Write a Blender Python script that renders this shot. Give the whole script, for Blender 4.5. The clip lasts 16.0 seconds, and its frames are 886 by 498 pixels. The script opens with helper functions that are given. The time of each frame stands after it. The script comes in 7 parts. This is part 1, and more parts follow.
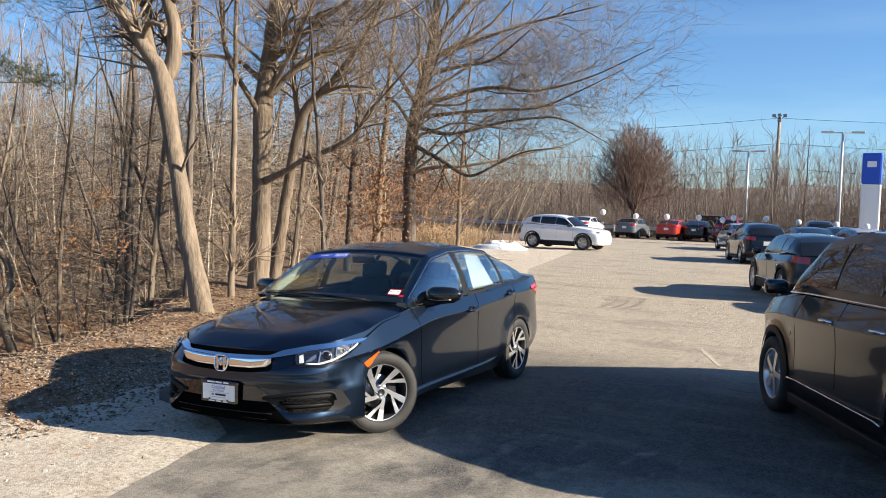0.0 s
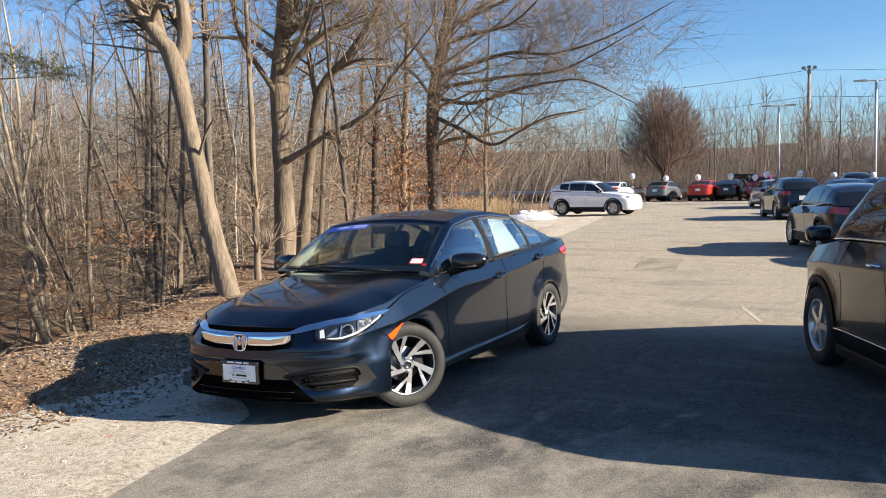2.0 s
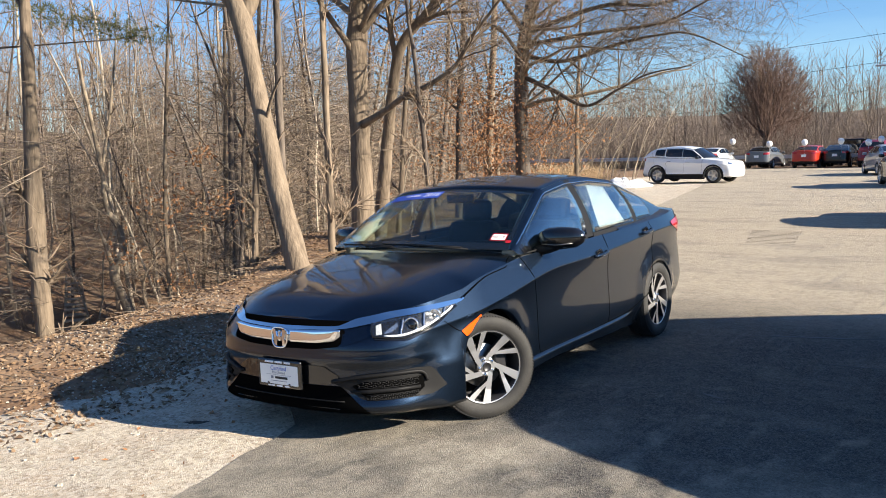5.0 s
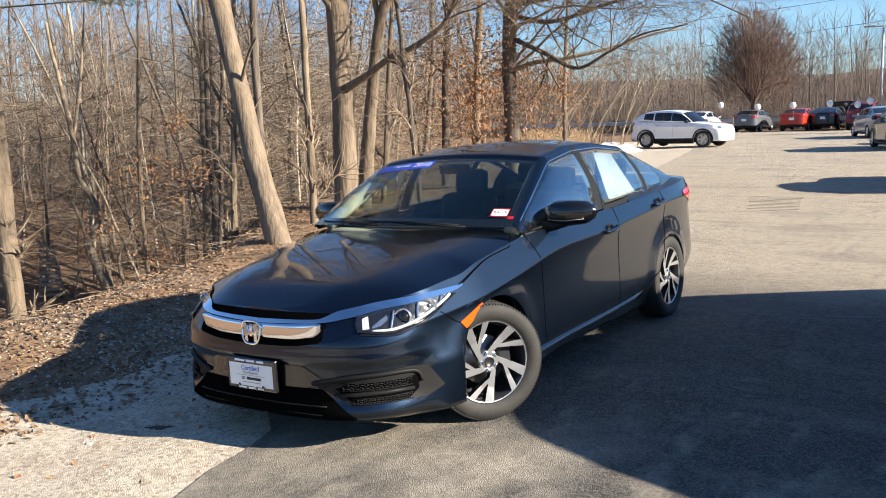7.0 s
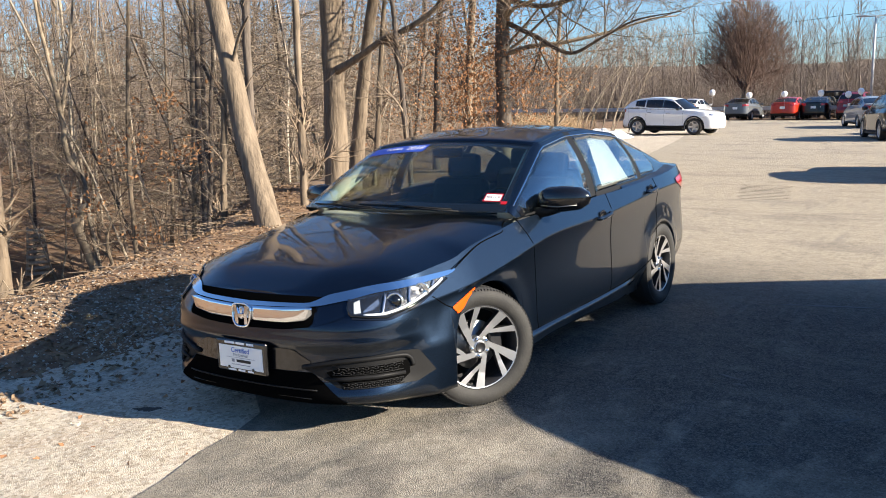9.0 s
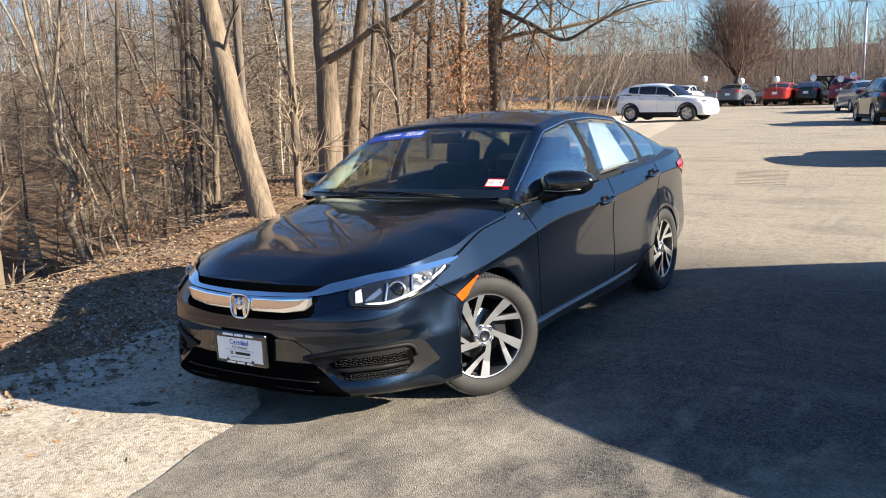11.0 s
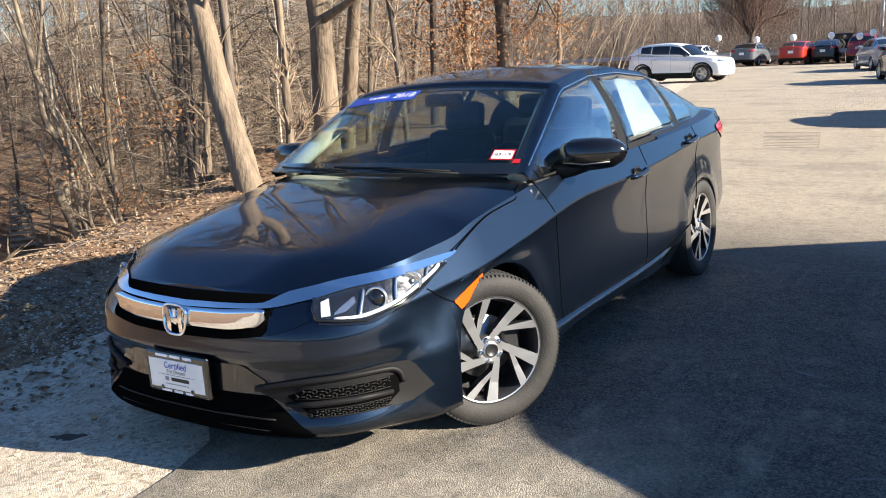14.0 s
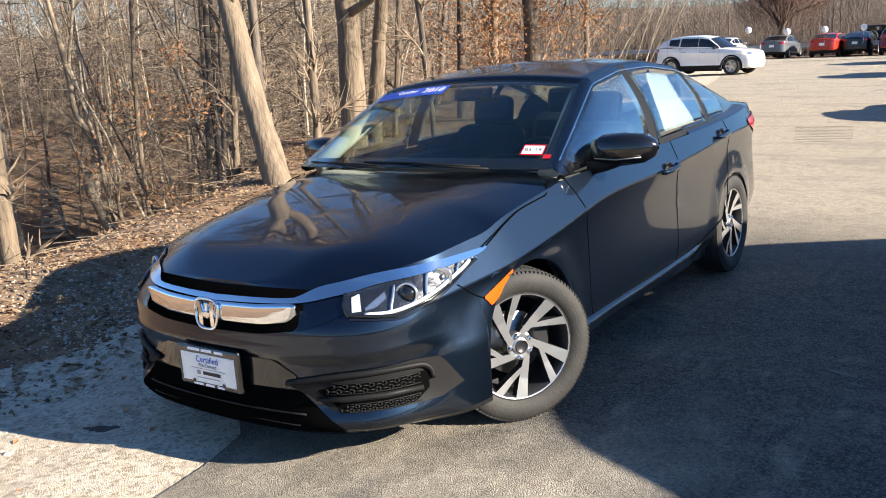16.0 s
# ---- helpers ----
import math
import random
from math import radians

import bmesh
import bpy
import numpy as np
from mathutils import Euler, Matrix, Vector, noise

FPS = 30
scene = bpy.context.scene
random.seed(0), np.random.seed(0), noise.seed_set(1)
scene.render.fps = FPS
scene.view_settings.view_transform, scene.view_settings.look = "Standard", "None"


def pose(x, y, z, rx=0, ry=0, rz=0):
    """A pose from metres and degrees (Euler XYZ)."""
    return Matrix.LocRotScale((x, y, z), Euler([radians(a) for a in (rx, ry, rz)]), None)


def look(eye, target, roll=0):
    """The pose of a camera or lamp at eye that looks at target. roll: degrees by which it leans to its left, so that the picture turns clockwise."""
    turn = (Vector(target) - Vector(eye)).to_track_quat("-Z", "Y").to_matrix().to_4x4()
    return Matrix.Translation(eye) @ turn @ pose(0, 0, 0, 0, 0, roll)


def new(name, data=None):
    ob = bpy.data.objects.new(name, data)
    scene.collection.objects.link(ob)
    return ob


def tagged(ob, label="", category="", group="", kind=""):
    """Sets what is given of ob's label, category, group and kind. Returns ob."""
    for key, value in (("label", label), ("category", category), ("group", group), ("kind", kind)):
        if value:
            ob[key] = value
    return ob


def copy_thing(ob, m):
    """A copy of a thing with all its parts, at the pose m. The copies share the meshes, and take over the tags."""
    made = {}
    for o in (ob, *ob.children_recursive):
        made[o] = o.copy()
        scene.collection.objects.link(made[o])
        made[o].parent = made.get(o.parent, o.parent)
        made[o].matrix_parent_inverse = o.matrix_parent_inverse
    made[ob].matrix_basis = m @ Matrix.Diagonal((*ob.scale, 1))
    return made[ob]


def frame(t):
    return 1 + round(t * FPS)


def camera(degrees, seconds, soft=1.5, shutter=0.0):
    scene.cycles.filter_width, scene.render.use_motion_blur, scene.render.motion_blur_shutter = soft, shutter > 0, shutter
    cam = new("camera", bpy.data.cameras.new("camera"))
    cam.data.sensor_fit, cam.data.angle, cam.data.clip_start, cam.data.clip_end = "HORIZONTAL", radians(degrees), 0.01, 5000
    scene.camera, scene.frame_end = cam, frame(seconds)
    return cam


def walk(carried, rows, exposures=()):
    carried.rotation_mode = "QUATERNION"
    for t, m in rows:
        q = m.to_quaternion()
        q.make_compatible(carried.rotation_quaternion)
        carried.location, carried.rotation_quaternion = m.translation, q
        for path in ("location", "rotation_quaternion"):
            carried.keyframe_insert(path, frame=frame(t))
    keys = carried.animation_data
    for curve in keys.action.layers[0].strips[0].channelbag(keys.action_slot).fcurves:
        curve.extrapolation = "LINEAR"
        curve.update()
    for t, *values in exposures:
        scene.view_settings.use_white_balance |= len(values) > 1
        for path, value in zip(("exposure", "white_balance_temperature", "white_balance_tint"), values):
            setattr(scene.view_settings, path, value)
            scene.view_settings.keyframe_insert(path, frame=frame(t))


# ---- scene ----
cam = camera(53.6, 16.0, soft=1.0)
PATH = [
    (0, (4.421, -5.915, 1.796), (3.496, -4.144, 1.7), 2.0),
    (0.5, (4.426, -5.966, 1.767), (3.363, -4.274, 1.67), -1.7),
    (1, (4.389, -5.879, 1.744), (3.322, -4.195, 1.587), -2.3),
    (1.5, (4.381, -5.776, 1.739), (3.353, -4.068, 1.583), -1.3),
    (2, (4.344, -5.614, 1.691), (3.359, -3.88, 1.54), -1.3),
    (2.5, (4.271, -5.471, 1.662), (3.314, -3.721, 1.51), -0.8),
    (3, (4.213, -5.322, 1.651), (3.233, -3.584, 1.511), -0.6),
    (3.5, (4.18, -5.169, 1.644), (3.12, -3.481, 1.488), -0.7),
    (4, (4.075, -4.976, 1.625), (2.914, -3.359, 1.43), -1.1),
    (6.5, (3.252, -3.946, 1.627), (2.131, -2.31, 1.367), -2.1),
    (7, (3.246, -3.937, 1.618), (2.127, -2.306, 1.323), -2.0),
    (7.5, (3.24, -3.932, 1.616), (2.126, -2.302, 1.296), -1.5),
    (8, (3.244, -3.935, 1.622), (2.14, -2.3, 1.295), -1.4),
    (8.5, (3.224, -3.928, 1.617), (2.129, -2.287, 1.289), -1.3),
    (9, (3.216, -3.924, 1.618), (2.12, -2.285, 1.286), -1.1),
    (11.5, (3.053, -3.807, 1.567), (1.972, -2.165, 1.199), -2.0),
    (12, (2.964, -3.605, 1.553), (1.874, -1.971, 1.174), -2.2),
    (12.5, (2.85, -3.378, 1.542), (1.745, -1.753, 1.171), -1.7),
    (13, (2.709, -3.164, 1.519), (1.62, -1.528, 1.15), -1.9),
    (13.5, (2.639, -3.047, 1.521), (1.564, -1.406, 1.132), -2.4),
    (14, (2.628, -3.001, 1.509), (1.535, -1.382, 1.08), -2.6),
    (14.5, (2.616, -2.987, 1.509), (1.511, -1.382, 1.06), -2.8),
    (15, (2.608, -2.994, 1.51), (1.488, -1.397, 1.065), -2.9),
    (15.5, (2.608, -3.004, 1.518), (1.472, -1.416, 1.08), -3.2),
    (16, (2.606, -3.005, 1.519), (1.467, -1.421, 1.077), -2.7),
]
walk(cam, [(t, look(eye, target, roll)) for t, eye, target, roll in PATH], ((0, 1.37), (2, 1.36), (4, 1.41), (7, 1.51), (11.5, 1.54), (14.0, 1.69), (16, 1.70)))

# ---- light ----
SUN = Vector((2.25, 0.50, 1.0)).normalized()
sun = new("sun", bpy.data.lights.new("sun", "SUN"))
sun.data.energy, sun.data.angle, sun.data.color = 5.0, radians(0.53), (1.0, 0.90, 0.75)
sun.matrix_world = look((60, 20, 40), Vector((60, 20, 40)) - SUN)
world = bpy.data.worlds.new("sky")
scene.world = world
world.use_nodes = True
wn = world.node_tree
sky = wn.nodes.new("ShaderNodeTexSky")
sky.sky_type, sky.sun_disc = "NISHITA", False
sky.sun_elevation = math.asin(SUN.z)
sky.sun_rotation = math.atan2(SUN.x, SUN.y)
sky.air_density, sky.dust_density, sky.ozone_density = 1.0, 0.0, 2.2
tint = wn.nodes.new("ShaderNodeMixRGB")
tint.blend_type, tint.inputs[0].default_value, tint.inputs[2].default_value = "MULTIPLY", 1.0, (0.68, 0.94, 1.26, 1)
wn.links.new(sky.outputs[0], tint.inputs[1])
# thin streaks of high cloud
way = wn.nodes.new("ShaderNodeTexCoord")
lay = wn.nodes.new("ShaderNodeMapping")
lay.inputs["Scale"].default_value = (1.2, 1.2, 9.0)
lay.inputs["Rotation"].default_value = (0.10, 0.06, 0.4)
wisp = wn.nodes.new("ShaderNodeTexNoise")
wisp.inputs["Scale"].default_value, wisp.inputs["Detail"].default_value = 2.2, 7
band = wn.nodes.new("ShaderNodeMapRange")
band.inputs[1].default_value, band.inputs[2].default_value, band.inputs[4].default_value = 0.48, 0.75, 0.6
veil = wn.nodes.new("ShaderNodeMixRGB")
veil.blend_type, veil.inputs[2].default_value = "MULTIPLY", (1.55, 1.28, 1.10, 1)
wn.links.new(way.outputs["Generated"], lay.inputs[0])
wn.links.new(lay.outputs[0], wisp.inputs[0])
wn.links.new(wisp.outputs[0], band.inputs[0])
wn.links.new(band.outputs[0], veil.inputs[0])
wn.links.new(tint.outputs[0], veil.inputs[1])
wn.links.new(veil.outputs[0], wn.nodes["Background"].inputs[0])
wn.nodes["Background"].inputs[1].default_value = 0.051


# ---- materials ----
def mat(name, color, rough=0.6, metal=0.0, coat=0.0, c2=None, scale=8.0, bump=0.0, bscale=60.0, spec=0.5, rvar=0.0, c3=None, scale3=1.0, objvar=0.0, emit=None, stretch=None):
    m = bpy.data.materials.new(name)
    m.use_nodes = True
    nt, b = m.node_tree, m.node_tree.nodes["Principled BSDF"]
    b.inputs["Base Color"].default_value = (*color, 1)
    b.inputs["Roughness"].default_value, b.inputs["Metallic"].default_value = rough, metal
    b.inputs["Coat Weight"].default_value, b.inputs["Coat Roughness"].default_value = coat, 0.02
    b.inputs["Specular IOR Level"].default_value = spec
    co = nt.nodes.new("ShaderNodeTexCoord")
    out = None
    where = co.outputs["Object"]
    if stretch:
        mp = nt.nodes.new("ShaderNodeMapping")
        mp.inputs["Scale"].default_value = stretch
        nt.links.new(where, mp.inputs[0])
        where = mp.outputs[0]
    if c2:
        n = nt.nodes.new("ShaderNodeTexNoise")
        n.inputs["Scale"].default_value, n.inputs["Detail"].default_value, n.inputs["Roughness"].default_value = scale, 8, 0.65
        nt.links.new(where, n.inputs[0])
        r = nt.nodes.new("ShaderNodeValToRGB")
        r.color_ramp.elements[0].position, r.color_ramp.elements[1].position = 0.36, 0.64
        r.color_ramp.elements[0].color, r.color_ramp.elements[1].color = (*color, 1), (*c2, 1)
        nt.links.new(n.outputs[0], r.inputs[0])
        out = r.outputs[0]
        if c3:
            n3 = nt.nodes.new("ShaderNodeTexNoise")
            n3.inputs["Scale"].default_value, n3.inputs["Detail"].default_value = scale3, 4
            nt.links.new(co.outputs["Object"], n3.inputs[0])
            r3 = nt.nodes.new("ShaderNodeValToRGB")
            r3.color_ramp.elements[0].position, r3.color_ramp.elements[1].position = 0.42, 0.62
            nt.links.new(n3.outputs[0], r3.inputs[0])
            mx = nt.nodes.new("ShaderNodeMixRGB")
            nt.links.new(r3.outputs[0], mx.inputs[0])
            nt.links.new(out, mx.inputs[1])
            mx.inputs[2].default_value = (*c3, 1)
            out = mx.outputs[0]
    if objvar:
        oi = nt.nodes.new("ShaderNodeObjectInfo")
        mr = nt.nodes.new("ShaderNodeMapRange")
        mr.inputs[3].default_value, mr.inputs[4].default_value = 1 - objvar, 1 + objvar
        nt.links.new(oi.outputs["Random"], mr.inputs[0])
        hs = nt.nodes.new("ShaderNodeHueSaturation")
        hs.inputs["Color"].default_value = (*color, 1)
        nt.links.new(mr.outputs[0], hs.inputs["Value"])
        if out:
            nt.links.new(out, hs.inputs["Color"])
        out = hs.outputs[0]
    if out:
        nt.links.new(out, b.inputs["Base Color"])
    if bump:
        nb = nt.nodes.new("ShaderNodeTexNoise")
        nb.inputs["Scale"].default_value, nb.inputs["Detail"].default_value = bscale, 6
        nt.links.new(where, nb.inputs[0])
        bp = nt.nodes.new("ShaderNodeBump")
        bp.inputs["Strength"].default_value, bp.inputs["Distance"].default_value = bump, 0.02
        nt.links.new(nb.outputs[0], bp.inputs["Height"])
        nt.links.new(bp.outputs[0], b.inputs["Normal"])
    if emit:
        b.inputs["Emission Color"].default_value, b.inputs["Emission Strength"].default_value = (*emit[:3], 1), emit[3]
    return m


def glass_mat(name, tint, base=0.08, edge=0.95, power=2.4):
    m = bpy.data.materials.new(name)
    m.use_nodes = True
    nt = m.node_tree
    nt.nodes.remove(nt.nodes["Principled BSDF"])
    tr, gl, mx, fr, po, ad = (nt.nodes.new("ShaderNode" + k) for k in ("BsdfTransparent", "BsdfGlossy", "MixShader", "LayerWeight", "Math", "Math"))
    tr.inputs[0].default_value = (*tint, 1)
    gl.inputs["Roughness"].default_value = 0.01
    fr.inputs[0].default_value = 0.5
    po.operation, po.inputs[1].default_value = "POWER", power
    ad.operation, ad.inputs[1].default_value, ad.inputs[2].default_value = "MULTIPLY_ADD", edge - base, base
    nt.links.new(fr.outputs["Facing"], po.inputs[0])
    nt.links.new(po.outputs[0], ad.inputs[0])
    nt.links.new(ad.outputs[0], mx.inputs[0])
    nt.links.new(tr.outputs[0], mx.inputs[1])
    nt.links.new(gl.outputs[0], mx.inputs[2])
    nt.links.new(mx.outputs[0], nt.nodes["Material Output"].inputs[0])
    return m


def paint(name, color, metal=0.35):
    return mat(name, color, 0.34, metal, 1.0, spec=0.15)


M_NAVY = mat("navy_paint", (0.0035, 0.0066, 0.0128), 0.35, 0.95, 1.0, c2=(0.0195, 0.034, 0.062), scale=900, spec=0.1)
M_BLACKTRIM = mat("black_plastic", (0.009, 0.009, 0.0095), 0.55, bump=0.05, bscale=300, spec=0.18)
M_GLOSSBLACK = mat("gloss_black", (0.006, 0.006, 0.007), 0.12, coat=0.6)
M_GAP = mat("shut_gap", (0.003, 0.003, 0.003), 1.0, spec=0.0)
M_CHROME = mat("chrome", (0.82, 0.83, 0.85), 0.06, 1.0)
M_ALLOY = mat("machined_alloy", (0.60, 0.60, 0.60), 0.30, 0.85, coat=0.3)
M_POCKET = mat("dark_alloy", (0.03, 0.03, 0.033), 0.4, 0.4)
M_RUBBER = mat("tyre_rubber", (0.016, 0.0155, 0.015), 0.75, c2=(0.029, 0.0275, 0.025), scale=9, bump=0.15, bscale=120)
M_GLASS = glass_mat("car_glass", (0.90, 0.96, 0.92), 0.04, 0.7, 4.2)
M_SIDEGLASS = glass_mat("side_glass", (0.90, 0.95, 0.94), 0.14, 1.0, 2.2)
M_CLEAR = glass_mat("lamp_glass", (0.93, 0.94, 0.94), 0.03, 0.8, 4.0)
M_AMBER = mat("amber_lens", (0.80, 0.085, 0.006), 0.2, coat=1.0)
M_REDLENS = mat("red_lens", (0.35, 0.008, 0.01), 0.2, coat=1.0)
M_WHITELENS = mat("lamp_reflector", (0.75, 0.77, 0.8), 0.12, 0.9)
M_SEAT = mat("dark_cloth", (0.022, 0.022, 0.024), 0.9, c2=(0.035, 0.035, 0.037), scale=60)
M_LINER = mat("pale_headliner", (0.58, 0.56, 0.50), 0.95)
M_PAPER = mat("white_paper", (0.85, 0.85, 0.83), 0.7)
M_BLUE = mat("blue_vinyl", (0.02, 0.09, 0.55), 0.4)
M_WHITEINK = mat("white_ink", (0.85, 0.86, 0.9), 0.5)
M_BLUEINK = mat("blue_ink", (0.04, 0.12, 0.5), 0.6)
M_GREYINK = mat("grey_ink", (0.25, 0.26, 0.3), 0.6)
M_BLACKINK = mat("black_ink", (0.01, 0.01, 0.012), 0.6)
M_STEEL = mat("brushed_steel", (0.35, 0.34, 0.33), 0.4, 1.0, c2=(0.25, 0.24, 0.23), scale=30)


# ---- mesh helpers ----
def mesh_ob(name, verts, faces, material, parent=None, label="", smooth=True):
    me = bpy.data.meshes.new(name)
    me.from_pydata([tuple(v) for v in verts], [], faces)
    me.update()
    if smooth:
        me.polygons.foreach_set("use_smooth", [True] * len(me.polygons))
    ob = new(name, me)
    for m in material if isinstance(material, (list, tuple)) else [material]:
        me.materials.append(m)
    ob.parent = parent
    if label:
        ob["label"] = label
    return ob


def part(name, bm, material, parent=None, label="", smooth=False):
    me = bpy.data.meshes.new(name)
    bm.to_mesh(me)
    bm.free()
    if smooth:
        me.polygons.foreach_set("use_smooth", [True] * len(me.polygons))
    me.materials.append(material)
    ob = new(name, me)
    ob.parent = parent
    if label:
        ob["label"] = label
    return ob


def thing(name, m, label, category, group="", kind=""):
    ob = new(name)
    ob.matrix_world = m
    ob.empty_display_size = 0.2
    return tagged(ob, label, category, group, kind)


def interp(table, x):
    xs, ys = [a for a, *_ in table], np.array([b for _, *b in table], float)
    return [float(np.interp(x, xs, ys[:, k])) for k in range(ys.shape[1])]


def smooth01(a, b, x):
    t = min(1.0, max(0.0, (x - a) / (b - a)))
    return t * t * (3 - 2 * t)


def catmull(pts, per):
    p = [np.array(q, float) for q in pts]
    p = [2 * p[0] - p[1]] + p + [2 * p[-1] - p[-2]]
    out = []
    for i in range(1, len(p) - 2):
        for k in range(per):
            t = k / per
            out.append(0.5 * (2 * p[i] + (p[i + 1] - p[i - 1]) * t + (2 * p[i - 1] - 5 * p[i] + 4 * p[i + 1] - p[i + 2]) * t * t
                              + (3 * p[i] - p[i - 1] - 3 * p[i + 1] + p[i + 2]) * t ** 3))
    out.append(p[-2])
    return np.array(out)


def grid_mesh(rows, closed=False, flip=False):
    """Vertices and faces of a grid of points, row by row."""
    n, m = len(rows), len(rows[0])
    verts = [v for r in rows for v in r]
    faces = []
    for i in range(n - 1):
        for j in range(m if closed else m - 1):
            a, b, c, d = i * m + j, i * m + (j + 1) % m, (i + 1) * m + (j + 1) % m, (i + 1) * m + j
            faces.append((a, d, c, b) if flip else (a, b, c, d))
    return verts, faces


def tube(points, radii, sides=6, caps=True):
    """Vertices and faces of a tube along points."""
    pts = [Vector(p) for p in points]
    verts, faces = [], []
    ref = None
    for i, p in enumerate(pts):
        d = (pts[min(i + 1, len(pts) - 1)] - pts[max(i - 1, 0)]).normalized()
        if ref is None:
            ref = d.orthogonal().normalized()
        ref = (ref - d * ref.dot(d))
        ref = ref.normalized() if ref.length > 1e-6 else d.orthogonal().normalized()
        side = d.cross(ref)
        r = radii[i] if isinstance(radii, (list, tuple, np.ndarray)) else radii
        for k in range(sides):
            a = 2 * math.pi * k / sides
            verts.append(p + (ref * math.cos(a) + side * math.sin(a)) * r)
    for i in range(len(pts) - 1):
        for k in range(sides):
            a, b = i * sides + k, i * sides + (k + 1) % sides
            faces.append((a, b, b + sides, a + sides))
    if caps:
        faces.append(tuple(range(sides))[::-1])
        faces.append(tuple(range(len(verts) - sides, len(verts))))
    return verts, faces


def join(pieces):
    verts, faces = [], []
    for v, f in pieces:
        k = len(verts)
        verts += [tuple(q) for q in v]
        faces += [tuple(i + k for i in g) for g in f]
    return verts, faces


def lathe(profile, n=48, axis="x"):
    """A ring of (along, radius) profile points turned about the x axis."""
    rows = [[(a, r * math.cos(2 * math.pi * k / n), r * math.sin(2 * math.pi * k / n)) for k in range(n)] for a, r in profile]
    return grid_mesh(rows, closed=True)


def rounded_box(sx, sy, sz, r=0.01, seg=2):
    bm = bmesh.new()
    bmesh.ops.create_cube(bm, size=1)
    bmesh.ops.scale(bm, vec=(sx, sy, sz), verts=bm.verts)
    if r:
        bmesh.ops.bevel(bm, geom=list(bm.edges), offset=r, segments=seg, affect="EDGES", profile=0.5)
    return bm


def box_part(name, size, at, material, parent, label="", r=0.01, rot=None):
    bm = rounded_box(*size, r=min(r, min(size) * 0.45))
    m = (Matrix.Translation(at) @ rot) if rot else Matrix.Translation(at)
    bmesh.ops.transform(bm, matrix=m, verts=bm.verts)
    return part(name, bm, material, parent, label)


def text_ob(name, body, size, m, material, parent, align="CENTER"):
    cu = bpy.data.curves.new(name, "FONT")
    cu.body, cu.size, cu.align_x, cu.align_y, cu.extrude = body, size, align, "CENTER", 0.0004
    tmp = bpy.data.objects.new(name, cu)
    scene.collection.objects.link(tmp)
    bpy.context.view_layer.update()
    me = bpy.data.meshes.new_from_object(tmp.evaluated_get(bpy.context.evaluated_depsgraph_get()))
    bpy.data.objects.remove(tmp)
    me.transform(m)
    me.materials.clear()
    me.materials.append(material)
    ob = new(name, me)
    ob.parent = parent
    return ob


# ---- car bodies ----
class Hull:
    """The outer skin of a car's lower body: a plan outline, pushed in by height. y runs from nose to tail, the front axle at 0."""

    def __init__(self, spec):
        self.k = spec
        self.plan = catmull(spec["outline"], 24)
        seg = np.hypot(*np.diff(self.plan, axis=0).T)
        self.arc = np.concatenate([[0], np.cumsum(seg)])
        self.length = float(self.arc[-1])

    def xy(self, s):
        return np.array([np.interp(s, self.arc, self.plan[:, 0]), np.interp(s, self.arc, self.plan[:, 1])])

    def s_at(self, y):
        i = int(np.argmax(self.plan[:, 1] > y))
        a, b = self.plan[i - 1], self.plan[i]
        t = (y - a[1]) / (b[1] - a[1] + 1e-9)
        return float(self.arc[i - 1] + t * (self.arc[i] - self.arc[i - 1]))

    def crease(self, y):
        return interp(self.k["crease"], y)[0]

    def top(self, y):
        return interp(self.k["top"], y)[0]

    def bottom(self, y):
        z = interp(self.k["sill"], y)[0]
        for yc in self.k["axles"]:
            d, r = y - yc, self.k["arch"]
            if abs(d) < r:
                z = max(z, self.k["hub"] + math.sqrt(r * r - d * d) * 0.97)
        return z

    def inset(self, y, z):
        k = self.k
        f = 1 - smooth01(*k["front_blend"], y)
        r = smooth01(*k["rear_blend"], y)
        zc = self.crease(y)
        side = interp(k["side_low"], z - zc)[0] if z < zc else interp(k["side_low"], 0)[0] + (z - zc) * k["lean"]
        for yc in k["axles"]:
            d = math.hypot(y - yc, (z - k["hub"]))
            side -= k["flare"] * (1 - smooth01(k["arch"], k["arch"] + 0.16, d)) * (1 - smooth01(zc - 0.1, zc, z))
        if "corner" in k:
            side += k["corner"] * (min(max(z, 0.42), zc) - 0.57) * (1 - smooth01(-0.42, 0.0, y)) * smooth01(-0.64, -0.40, y)
        v = side * (1 - f) * (1 - r)
        if f > 0:
            v += f * interp(k["front"], z)[0]
        if r > 0:
            v += r * interp(k["rear"], z)[0]
        return v

    def point(self, s, z, off=0.0, side=1):
        p, e = self.xy(s), 0.004
        a, b = self.xy(max(0, s - e)), self.xy(min(self.length, s + e))
        t = b - a
        n = np.array([t[1], -t[0]]) / (np.hypot(*t) + 1e-12)
        q = p - n * (self.inset(p[1], z) - off)
        return (side * max(q[0], 0.0 if off >= 0 else -1), float(q[1]), float(z))


